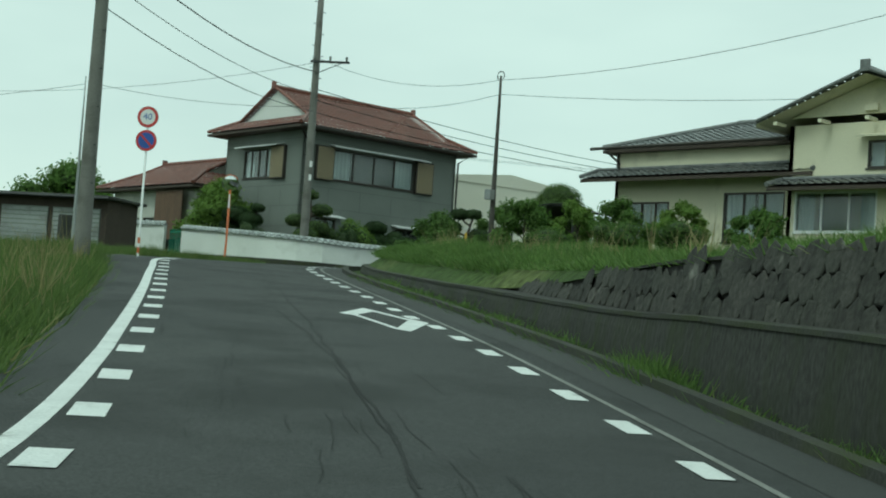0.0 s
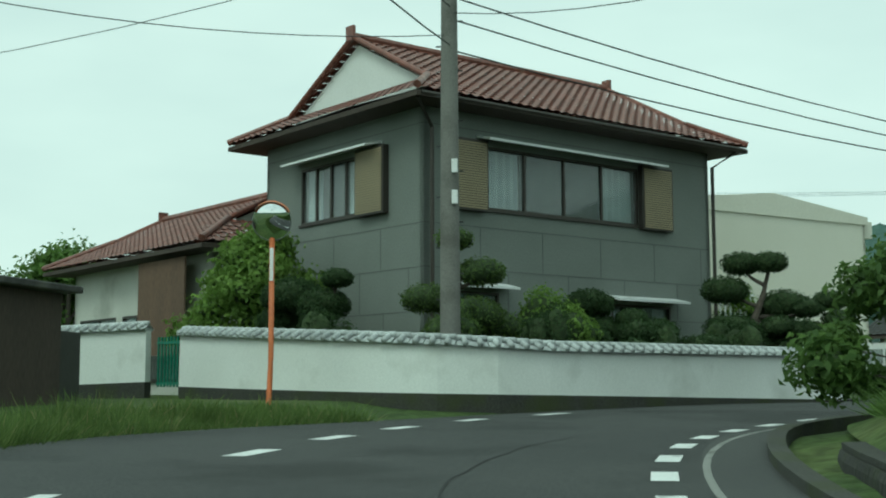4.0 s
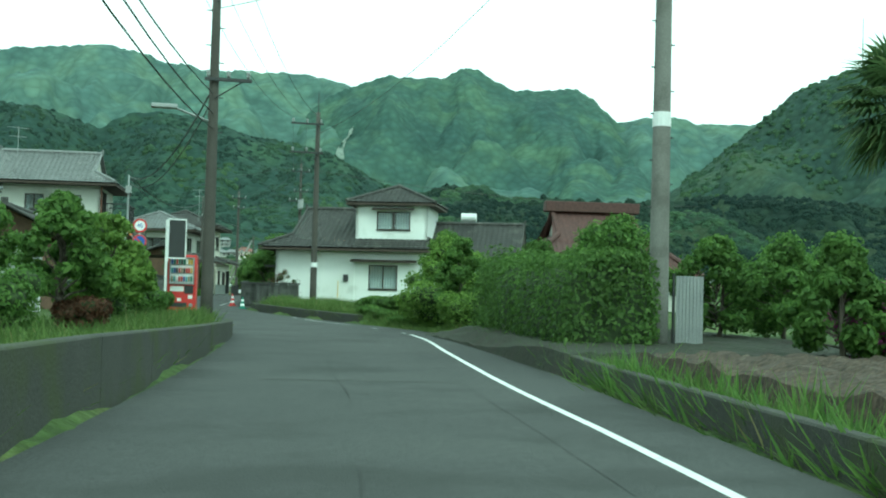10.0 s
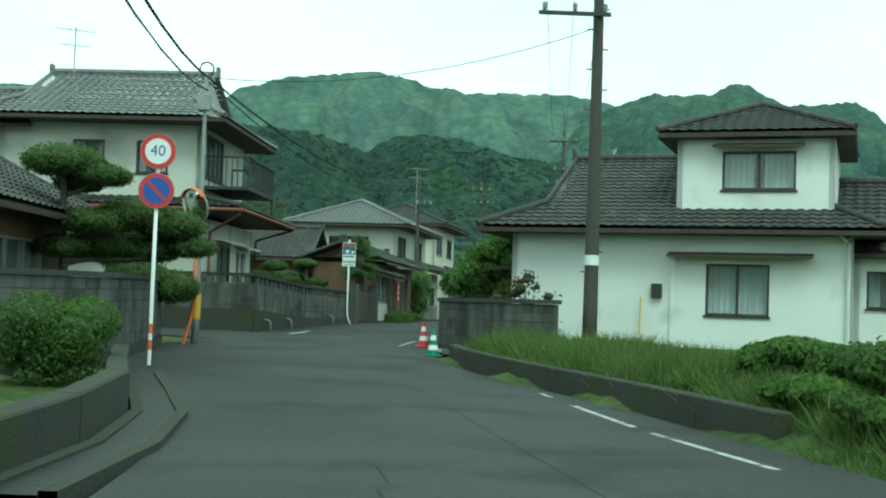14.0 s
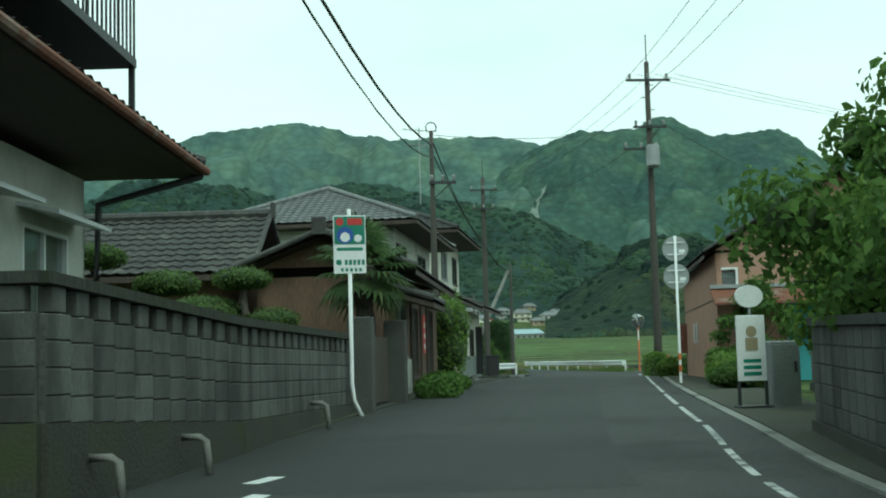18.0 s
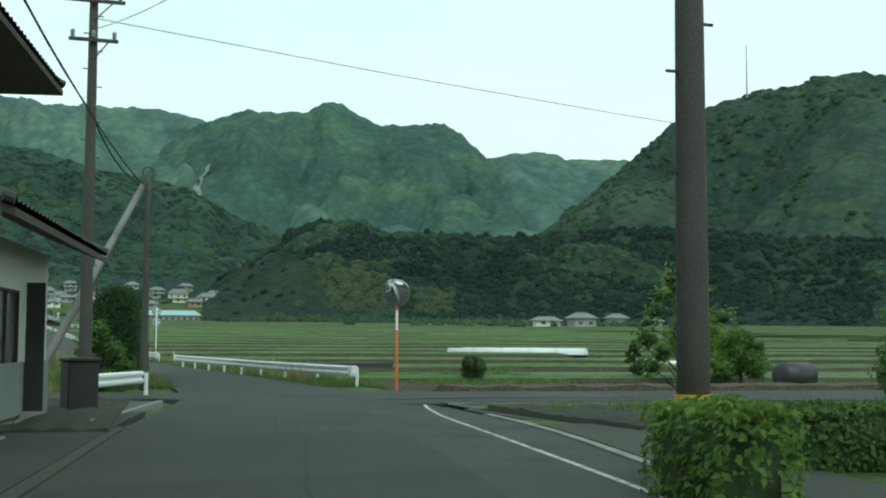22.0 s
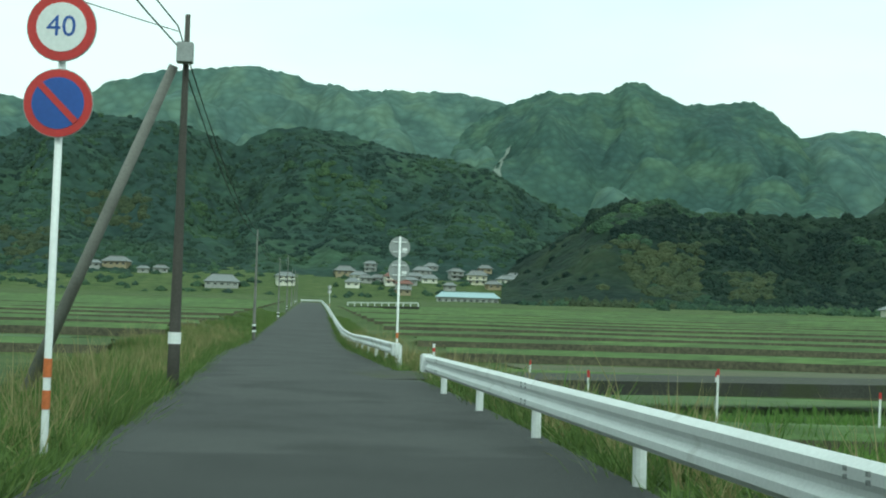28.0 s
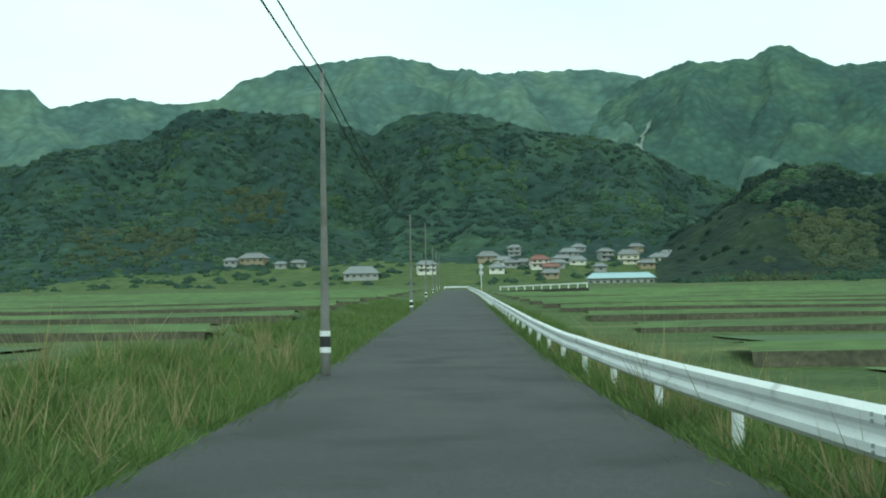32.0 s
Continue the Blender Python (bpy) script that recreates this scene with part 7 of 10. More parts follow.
# crossing lanes
def lane(name, pts, width, material, label, dz=-0.004):
    bm = bmesh.new()
    K = [Vector((x, y, 0)) for x, y in pts]
    P = [a.lerp(b, i / m) for a, b, m in ((a, b, max(1, int((b - a).length / 1.2))) for a, b in zip(K, K[1:])) for i in range(m)] + [K[-1]]
    rows = []
    for i, p in enumerate(P):
        d = (P[min(i + 1, len(P) - 1)] - P[max(i - 1, 0)]).normalized()
        n = Vector((-d.y, d.x, 0))
        rows.append([(p + n * width * s) for s in (-0.5, 0.5)])
    us, lats, zs = near_road([q.x for r in rows for q in r], [q.y for r in rows for q in r])
    clear = np.maximum(lats - spline(EDGE_R, us), -lats - spline(EDGE_L, us))
    zs = zs + 0.05 * step(-0.3, 0.6, clear)
    V = [bm.verts.new((q.x, q.y, z + dz)) for q, z in zip([q for r in rows for q in r], zs)]
    W = [bm.verts.new((v.co.x, v.co.y, v.co.z - 0.3)) for v in V]
    for i in range(len(P) - 1):
        bm.faces.new((V[2 * i], V[2 * i + 2], V[2 * i + 3], V[2 * i + 1]))
        bm.faces.new((V[2 * i], W[2 * i], W[2 * i + 2], V[2 * i + 2]))
        bm.faces.new((V[2 * i + 1], V[2 * i + 3], W[2 * i + 3], W[2 * i + 1]))
    bmesh.ops.recalc_face_normals(bm, faces=bm.faces)
    if bm.faces[0].normal.z < 0:
        bmesh.ops.reverse_faces(bm, faces=bm.faces)
    ob = new(name, finish(bm, name, material))
    tagged(ob, label, "road", kind="structure")


lane("side_road", [(-90, 186), (-60, 182), (-34, 179.3), (-21.6, 177.4), (-12, 175.6), (20, 170.5), (70, 164)], 4.0, "asphalt", "narrow crossing lane of worn pale asphalt")
lane("crossing_apron", [(-19.6, 173.4), (-12, 172.5), (0, 170.6), (20, 167.4)], 2.0, "asphalt_dark", "dark worn asphalt between the crossing lane and the drain")
lane("side_street", [(-70, 47.5), (-52, 45.5), (-40, 44.6), (-35.6, 43.8)], 4.6, "asphalt_old", "short paved side street beside the white wall")
lane("alley", [(-60, 125), (-45, 121.5), (-37.5, 118.4), (-33.0, 117.6)], 4.6, "asphalt_old", "narrow paved alley between block walls")
lane("driveway", [(-22, 37.5), (-26, 38.4), (-29.5, 39.3), (-32.0, 39.8)], 3.2, "concrete", "concrete driveway apron")
lane("farm_track", [(-4, 224.8), (-12, 223.4), (-17.6, 222.6), (-19.5, 222.2)], 3.6, "concrete_mossy", "wet concrete farm track between guardrails")
lane("forecourt", [(-41.5, 94.5), (-38, 92.8), (-36.4, 92.3), (-35.0, 91.9)], 4.4, "concrete", "concrete forecourt beside the vending machine")


# ---- white garden wall with tiled coping ----
def garden_wall(pts, top0, top1, base0, base1, label, drop=1.0):
    g = thing("garden_wall", Matrix.Identity(4), label, "wall")
    P = [Vector((x, y, 0)) for x, y in pts]
    L = [0.0]
    for a, b in zip(P, P[1:]):
        L.append(L[-1] + (b - a).length)

    def at_len(s):
        for i in range(len(P) - 1):
            if s <= L[i + 1] + 1e-6:
                w = (s - L[i]) / (L[i + 1] - L[i])
                return P[i].lerp(P[i + 1], w)
        return P[-1]

    n = int(L[-1] / 0.5)
    rows = []
    for i in range(n + 1):
        s = L[-1] * i / n
        p = at_len(s)
        d = (at_len(min(s + 0.3, L[-1])) - at_len(max(s - 0.3, 0))).normalized()
        nn = Vector((-d.y, d.x, 0))
        t = i / n
        rows.append((p, nn, d, base0 + (base1 - base0) * t, top0 + (top1 - top0) * min(1.0, t / drop)))

    def ribbon(half, lo, hi):
        bm = bmesh.new()
        vs = [[bm.verts.new((*(p + nn * s)[:2], z)) for s, z in ((-half, lo(b, tp)), (-half, hi(b, tp)), (half, hi(b, tp)), (half, lo(b, tp)))] for p, nn, d, b, tp in rows]
        for a, c in zip(vs, vs[1:]):
            for k in range(3):
                bm.faces.new((a[k], c[k], c[k + 1], a[k + 1]))
        bm.faces.new(vs[0])
        bm.faces.new(vs[-1][::-1])
        bmesh.ops.recalc_face_normals(bm, faces=bm.faces)
        return bm

    part("plinth", ribbon(0.1, lambda b, t: b - 0.5, lambda b, t: b + 0.16), "concrete_mossy", g, "grey cement plinth")
    part("plaster", ribbon(0.085, lambda b, t: b + 0.16, lambda b, t: t - 0.16), "white_plaster", g, "white painted plaster")
    part("coping_bed", ribbon(0.13, lambda b, t: t - 0.16, lambda b, t: t - 0.1), "coping_tile", g)
    # one tile: a saddle with a round end face on each side
    bm = bmesh.new()
    for s in (-1, 1):
        tube(bm, [(0, 0.0, 0.055), (0, s * 0.2, -0.03)], [0.05, 0.055], 8)
        v = [bm.verts.new(q) for q in ((-0.13, 0, 0.03), (0.13, 0, 0.03), (0.13, s * 0.19, -0.06), (-0.13, s * 0.19, -0.06))]
        bm.faces.new(v if s < 0 else v[::-1])
    tube(bm, [(-0.13, 0, 0.075), (0.13, 0, 0.075)], 0.05, 8)
    tile = finish(bm, "coping_tile", "coping_tile", True)
    m = int(L[-1] / 0.26)
    for i in range(m):
        s = (i + 0.5) * L[-1] / m
        k = min(n, int(round(s / L[-1] * n)))
        p, nn, d, b, tp = at_len(s), *rows[k][1:]
        t = s / L[-1]
        ob = new("coping_tile", tile)
        ob.parent = g
        ob.matrix_basis = pose(p.x, p.y, top0 + (top1 - top0) * min(1.0, t / drop) - 0.07, 0, 0, math.degrees(math.atan2(d.y, d.x)))
    return g


garden_wall([(-46.4, 29.75), (-43.5, 29.65), (-41.2, 29.95), (-40.2, 30.25), (-39.5, 30.7), (-38.95, 31.5), (-38.65, 32.6), (-38.5, 34.2), (-38.35, 38), (-38.18, 41.0)], 4.2, 3.73, 2.85, 2.52, "white plastered garden wall with grey tile coping", drop=0.52)
garden_wall([(-56.5, 26.2), (-47.6, 29.6)], 4.2, 4.35, 2.7, 2.95, "white garden wall beside a green gate")
gate = thing("garden_gate", at(-47.45, 29.72, 2.9, 1), "small green metal gate between white walls", "gate")
for i in range(8):
    part("bar", new_box(0.05 + i * 0.13, -0.015, 0.1, 0.09 + i * 0.13, 0.015, 1.15), "green_paint", gate)
for z in (0.15, 1.0):
    part("rail", new_box(0.02, -0.02, z, 1.02, 0.02, z + 0.05), "green_paint", gate)


# ---- rubble retaining walls by the first bend ----
def rubble_wall(u0, u1, off0, off1, bottom, top, label, size, seed, crest):
    """Dark fitted stones on a battered face; the bottom and the top lie off the road's edge."""
    rnd = random.Random(seed)
    w = thing("retaining_wall", Matrix.Identity(4), label, "wall")
    us = np.linspace(u0, u1, 60)

    def at_u(u, f):
        e = float(spline(EDGE_R, np.array([u]))[0])
        p = road_at(u, e + off0 + (off1 - off0) * f)
        return Vector((p[0], p[1], p[2] + bottom(u) + (top(u) - bottom(u)) * f)), radians(p[3])

    bm = bmesh.new()
    prev = None
    for u in us:
        a, b = at_u(u, 0)[0], at_u(u, 1)[0]
        c, _ = at_u(u, 1)
        n = Vector((-math.sin(at_u(u, 0)[1]), math.cos(at_u(u, 0)[1]), 0))
        row = [bm.verts.new(q) for q in (a - n * 0.05 - Vector((0, 0, 0.3)), b - n * 0.05, b - n * 0.45, a - n * 0.45 - Vector((0, 0, 0.3)))]
        if prev:
            for k in range(3):
                bm.faces.new((prev[k], row[k], row[k + 1], prev[k + 1]))
        prev = row
    bmesh.ops.recalc_face_normals(bm, faces=bm.faces)
    part("backing", bm, "mortar_dark", w)
    shapes = []
    for k in range(9):
        bm = bmesh.new()
        n = rnd.choice((6, 7, 8))
        ring = [(math.cos(2 * math.pi * i / n) * rnd.uniform(0.36, 0.56), math.sin(2 * math.pi * i / n) * rnd.uniform(0.38, 0.56)) for i in range(n)]
        lo = [bm.verts.new((x, 0.06, z)) for x, z in ring]
        mid = [bm.verts.new((x * 0.96, -0.03, z * 0.96)) for x, z in ring]
        hi = [bm.verts.new((x * 0.86 + rnd.uniform(-0.03, 0.03), -0.05 - rnd.uniform(0, 0.025), z * 0.86 + rnd.uniform(-0.03, 0.03))) for x, z in ring]
        for i in range(n):
            j = (i + 1) % n
            bm.faces.new((lo[i], lo[j], mid[j], mid[i]))
            bm.faces.new((mid[i], mid[j], hi[j], hi[i]))
        bm.faces.new(hi)
        bmesh.ops.recalc_face_normals(bm, faces=bm.faces)
        shapes.append(finish(bm, "stone", "stone_dark"))
    length = sum((at_u(a, 0.5)[0] - at_u(b, 0.5)[0]).length for a, b in zip(us, us[1:]))
    crest_h = top(crest) - bottom(crest)
    nr, nc = max(1, int(round(crest_h / (size * 0.95)))), int(length / size)
    for r in range(nr):
        for c in range(nc):
            u = u0 + (u1 - u0) * (c + (0.5 if r % 2 else 0.0) + rnd.uniform(-0.1, 0.1) + 0.3) / (nc + 0.6)
            hgt = top(u) - bottom(u)
            f = (r + 0.5 + rnd.uniform(-0.12, 0.12)) * crest_h / nr / hgt
            if f > 1.0 - 0.2 * crest_h / nr / hgt:
                continue
            p, a = at_u(u, f)
            ob = new("stone", rnd.choice(shapes))
            ob.parent = w
            s = size * rnd.uniform(1.1, 1.4)
            ob.matrix_basis = Matrix.Translation(p) @ Matrix.Rotation(a + math.pi, 4, "Z") @ Matrix.Rotation(-math.atan2(off1 - off0, hgt), 4, "X") @ Matrix.Rotation(rnd.uniform(-0.6, 0.6), 4, "Y") @ Matrix.Diagonal((s * 1.1, size * rnd.uniform(0.5, 0.8), crest_h / nr * rnd.uniform(1.3, 1.7), 1))
    return w


def rendered_wall(u0, u1, off, label):
    """Low cement-faced retaining wall that follows the road, with a worn lip."""
    w = thing("retaining_wall", Matrix.Identity(4), label, "wall")
    us = np.linspace(u0, u1, 60)

    def run(name, material, ring, lab=""):
        bm = bmesh.new()
        prev = None
        for u in us:
            e, h = float(spline(EDGE_R, np.array([u]))[0]) + off, float(low_top(u))
            row = []
            for o, f, dz in ring:
                o += 0.025 * noise.noise(Vector((u * 9, f * 2, 5)))
                p = road_at(u, e + o)
                row.append(bm.verts.new((p[0], p[1], p[2] + h * f + dz + 0.018 * noise.noise(Vector((u * 6, o, 9))))))
            if prev:
                for k in range(len(ring)):
                    q = (k + 1) % len(ring)
                    bm.faces.new((prev[k], row[k], row[q], prev[q]))
            prev = row
        bmesh.ops.recalc_face_normals(bm, faces=bm.faces)
        part(name, bm, material, w, lab)

    run("face", "wall_dark", ((0.0, 0.0, -0.3), (0.03, 0.33, 0.0), (0.06, 0.66, 0.0), (0.09, 1.0, -0.05), (0.32, 1.0, -0.05), (0.32, 0.0, -0.3)))
    run("lip", "concrete_mossy", ((0.07, 1.0, -0.048), (0.07, 1.0, 0.0), (0.27, 1.0, 0.006), (0.27, 1.0, -0.048)), "worn greyish cement lip")


rendered_wall(1.2, 6.8, 0.48, "dark mossy cement-faced retaining wall beside the road")
rubble_wall(1.2, 4.05, 0.9, 1.04, lambda u: float(low_top(u)) - 0.03, lambda u: float(upper_top(u)) + 0.02, "upper terrace wall of dark upright stones", 0.25, 4, 2.2)


def bank_strip(name, material, u0, u1, rows, label):
    """A sloping sheet along the first bend; rows: way beyond the road's edge and height over the road, as functions of the index."""
    us = np.linspace(u0, u1, 90)
    p = spline(LINE, us)
    t = spline(LINE, us + 0.01) - spline(LINE, us - 0.01)
    n = np.stack([t[:, 1], -t[:, 0]], 1)
    n /= np.linalg.norm(n, axis=1)[:, None]
    e = spline(EDGE_R, us)
    verts = np.concatenate([np.concatenate([p[:, :2] + n * (e + off(us))[:, None], (p[:, 2] + hgt(us))[:, None]], 1) for off, hgt in rows])
    k = len(us)
    faces = [(j * k + i, (j + 1) * k + i, (j + 1) * k + i + 1, j * k + i + 1) for j in range(len(rows) - 1) for i in range(k - 1)]
    ob = new(name, mesh_from(verts, faces, name, material, True))
    tagged(ob, label, "bank", kind="structure")


bank_strip("wall_ledge", "mortar_dark", 1.2, 6.6, [(lambda u: 0.66 + 0 * u, low_top), (lambda u: 1.0 + 0 * u, lambda u: low_top(u) + 0.02)], "narrow earthy ledge between two retaining walls")
bank_strip("grass_bank", "land", 1.2, 7.6, [(lambda u: 0.72 + 0.3 * (1 - step(3.7, 4.2, u)), lambda u: upper_top(u) - 0.03), (lambda u: 1.3 + 0 * u, lambda u: bank_top(u) + 0.0), (lambda u: 2.2 + 0 * u, lambda u: bank_top(u) + 0.2), (lambda u: 3.4 + 0 * u, lambda u: bank_top(u) + 0.42)], "grassy bank above dark retaining walls")


# ---- low concrete walls ----
def low_wall(pts, height, label, thick=0.2, material="concrete_mossy", name="low_wall"):
    """pts: x, y, height of the foot."""
    w = thing(name, Matrix.Identity(4), label, "wall")
    P = [Vector(p) for p in pts]
    hs = height if isinstance(height, (list, tuple)) else [height] * len(P)
    for i, (a, b) in enumerate(zip(P, P[1:])):
        d = (b - a)
        n = Vector((-d.y, d.x, 0)).normalized() * thick / 2
        e = d.normalized() * 0.006
        bm = bmesh.new()
        lo = [a + n + e, b + n - e, b - n - e, a - n + e]
        top = [hs[i], hs[i + 1], hs[i + 1], hs[i]]
        v = [bm.verts.new((q.x, q.y, q.z - 0.4)) for q in lo] + [bm.verts.new((q.x, q.y, q.z + t)) for q, t in zip(lo, top)]
        for q in ((3, 2, 1, 0), (4, 5, 6, 7), (0, 1, 5, 4), (1, 2, 6, 5), (2, 3, 7, 6), (3, 0, 4, 7)):
            bm.faces.new([v[k] for k in q])
        bmesh.ops.recalc_face_normals(bm, faces=bm.faces)
        bmesh.ops.bevel(bm, geom=[g for g in bm.edges if g.verts[0].co.z > a.z + 0.05 and g.verts[1].co.z > a.z + 0.05], offset=0.02, segments=1, affect="EDGES")
        part("wall_section", bm, material, w)
    return w


def edge_points(u0, u1, off, n, left=True):
    out = []
    for u in np.linspace(u0, u1, n):
        e = float(spline(EDGE_L if left else EDGE_R, np.array([u]))[0]) + off
        p = road_at(u, -e if left else e)
        out.append((p[0], p[1], p[2]))
    return out


low_wall([(-36.3, 52.6, 2.68), (-35.4, 57.0, 2.69), (-34.35, 64.1, 2.7), (-33.85, 67.8, 2.71), (-33.33, 71.6, 2.74), (-32.75, 75.2, 2.8), (-32.3, 78.4, 2.86), (-32.0, 81.2, 2.88), (-31.9, 83.0, 2.88)], [0.8, 0.77, 0.72, 0.66, 0.58, 0.49, 0.41, 0.36, 0.36], "long low mossy concrete garden wall", 0.2)
low_wall(edge_points(9.85, 13.0, 0.28, 14, False), [0.32] * 11 + [0.28, 0.25, 0.2], "low mossy concrete border of a ploughed field", 0.16)
low_wall(edge_points(14.75, 16.05, 0.25, 8, False), 0.34, "low dark concrete wall round a grass plot", 0.2)
low_wall([(-32.8, 91.2, 2.9), (-32.8, 94.0, 2.92), (-33.12, 97.0, 2.95), (-33.95, 100.4, 2.99), (-34.65, 103.5, 3.1)], [0.4, 0.44, 0.45, 0.42, 0.36], "low mossy kerb wall round a shrub bed", 0.25)
low_wall([(-32.6, 86.4, 2.85), (-32.4, 89.2, 2.88)], 0.18, "concrete plinth under the vending machine", 0.5)
low_wall([(-18.6, 166.2, 3.55), (-18.75, 169.8, 3.58), (-16.5, 169.9, 3.6), (-6, 168.3, 3.6)], 0.14, "concrete edge of an open drain", 0.2)


# ---- concrete block walls ----
def block_wall(pts, rows, label, bw=0.4, bh=0.2, base=0.25, cap="block_dark", open_top=False):
    """pts: x, y, height of the foot. Each block is a piece of its own."""
    w = thing("block_wall", Matrix.Identity(4), label, "wall")
    P = [Vector(p) for p in pts]
    bm = bmesh.new()
    box(bm, -bw / 2 + 0.005, -0.06, 0.004, bw / 2 - 0.005, 0.06, bh - 0.006, 0.008)
    full = finish(bm, "block", "block")
    bm = bmesh.new()
    box(bm, -bw / 2 + 0.09, -0.06, 0.004, bw / 2 - 0.09, 0.06, bh - 0.006, 0.008)
    notch = finish(bm, "block", "block")
    for a, b in zip(P, P[1:]):
        d = b - a
        flat = Vector((d.x, d.y, 0))
        L, yaw = flat.length, math.degrees(math.atan2(d.y, d.x))
        m = pose(a.x, a.y, 0, 0, 0, yaw)
        slope = d.z / L

        def slab(z0, z1, t, name, material, grow=0.0):
            bm = bmesh.new()
            v = [bm.verts.new(q) for q in ((-grow, -t, a.z + z0), (L + grow, -t, b.z + z0), (L + grow, t, b.z + z0), (-grow, t, a.z + z0), (-grow, -t, a.z + z1), (L + grow, -t, b.z + z1), (L + grow, t, b.z + z1), (-grow, t, a.z + z1))]
            for q in ((3, 2, 1, 0), (4, 5, 6, 7), (0, 1, 5, 4), (1, 2, 6, 5), (2, 3, 7, 6), (3, 0, 4, 7)):
                bm.faces.new([v[k] for k in q])
            part(name, bm, material, w, m=m)

        slab(-0.4, base, 0.1, "footing", "concrete_mossy", 0.03)
        slab(base, base + bh * rows - (bh if open_top else 0) - 0.02, 0.048, "mortar_core", "mortar_grey")
        slab(base + bh * rows + 0.002, base + bh * rows + 0.09, 0.1, "coping", cap, 0.04)
        n = max(1, int(round(L / bw)))
        for r in range(rows):
            for c in range(n):
                x = (c + 0.5) * L / n
                ob = new("block", notch if open_top and r == rows - 1 else full)
                ob.parent = w
                ob.matrix_basis = m @ Matrix.Translation((x, 0, a.z + slope * x + base + r * bh)) @ Matrix.Diagonal((L / n / bw, 1, 1, 1))
    return w


block_wall([(-39.2, 121.9, 3.6), (-35.0, 121.1, 3.58), (-34.0, 125.2, 3.38), (-32.88, 131.5, 3.34)], 5, "weathered grey block wall with a dark mossy coping", open_top=True, base=0.47, cap="wall_dark")
block_wall([(-27.15, 109.9, 3.2), (-29.5, 113.9, 3.22), (-28.5, 121.6, 3.42), (-27.8, 125.0, 3.5)], 5, "grey concrete block wall round the white house plot", base=0.2)
block_wall([(-36.5, 99.0, 3.0), (-35.2, 104.6, 3.12), (-35.55, 109.5, 3.2), (-36.0, 112.6, 3.22)], 6, "old dark block wall behind clipped pines", base=0.2)
block_wall([(-24.3, 134.5, 3.72), (-25.3, 128.8, 3.6)], 5, "low grey block wall beside an entrance", base=0.15)
for x, y, z in ((-32.65, 132.0, 3.68), (-32.0, 135.2, 3.72)):
    solo("gate_post", new_box(-0.2, -0.2, -0.3, 0.2, 0.2, 1.5, 0.02), "block_dark", at(x, y, z, 82), "dark concrete gate post", "post", "gate posts")
solo("garden_gate", new_box(-1.1, -0.03, 0.05, 1.1, 0.03, 1.2, 0.01), "wood_dark", at(-32.4, 133.6, 3.7, 79), "dark weathered wooden garden gate", "gate")


# ---- plants ----
def leaf_mesh(name, centres, normals, sizes, material, rng, shape="leaf"):
    """Many small leaves, each one a bent pair of quads or a blade."""
    n = len(centres)
    a = np.cross(normals, rng.normal(size=(n, 3)))
    a /= np.linalg.norm(a, axis=1)[:, None] + 1e-9
    b = np.cross(normals, a)
    w = sizes[:, None] * (0.5 if shape == "leaf" else 0.16)
    l = sizes[:, None]
    fold = normals * sizes[:, None] * 0.22
    v = np.stack([centres - a * l * 0.5, centres + b * w * 0.5 + fold, centres + a * l * 0.5, centres - b * w * 0.5 + fold], 1).reshape(-1, 3)
    me = bpy.data.meshes.new(name)
    me.vertices.add(4 * n)
    me.vertices.foreach_set("co", v.astype(np.float32).ravel())
    me.loops.add(4 * n)
    me.loops.foreach_set("vertex_index", np.arange(4 * n, dtype=np.int32))
    me.polygons.add(n)
    me.polygons.foreach_set("loop_start", np.arange(0, 4 * n, 4, dtype=np.int32))
    me.update(calc_edges=True)
    me.materials.append(M[material])
    return me


def shell(rng, blobs, n, depth=0.35):
    """Places and outward ways in the outer layer of a set of rounded clumps: (x, y, z, rx, ry, rz)."""
    B = np.array(blobs, float)
    area = (B[:, 3] * B[:, 4] + B[:, 3] * B[:, 5] + B[:, 4] * B[:, 5])
    k = rng.choice(len(B), n, p=area / area.sum())
    d = rng.normal(size=(n, 3))
    d /= np.linalg.norm(d, axis=1)[:, None]
    r = 1 - depth * rng.random(n) ** 2.0
    r = r * (1 + (0.06 if depth < 0.3 else 0.17) * rng.normal(size=n))
    return B[k, :3] + d * B[k, 3:] * r[:, None], d


def crown(name, parent, blobs, n, size, material, seed, depth=0.4, label=""):
    rng = np.random.default_rng(seed)
    n = int(n * 2.3)
    p, d = shell(rng, blobs, n, depth)
    d = d + rng.normal(size=d.shape) * 0.55 + [0, 0, 0.25]
    d /= np.linalg.norm(d, axis=1)[:, None]
    ob = new(name, leaf_mesh(name, p, d, size * 1.0 * rng.uniform(0.6, 1.4, n), material, rng))
    ob.parent = parent
    if label:
        ob["label"] = label
    return ob


def blob_core(parent, blobs, seed, scale=0.6):
    """Inner foliage core, the crown's inner shade put into its dark colour, so that the sky shows only through real
    gaps.
    """
    bm = bmesh.new()
    for i, (x, y, z, rx, ry, rz) in enumerate(blobs):
        r = bmesh.ops.create_icosphere(bm, subdivisions=2, radius=1.0)
        for v in r["verts"]:
            k = scale * (1 + 0.3 * noise.noise(v.co * 2.3 + Vector((seed, i, 0))))
            v.co = Vector((x + v.co.x * rx * k, y + v.co.y * ry * k, z + v.co.z * rz * k))
    return part("inner_foliage", bm, "foliage_shade", parent, smooth=True)


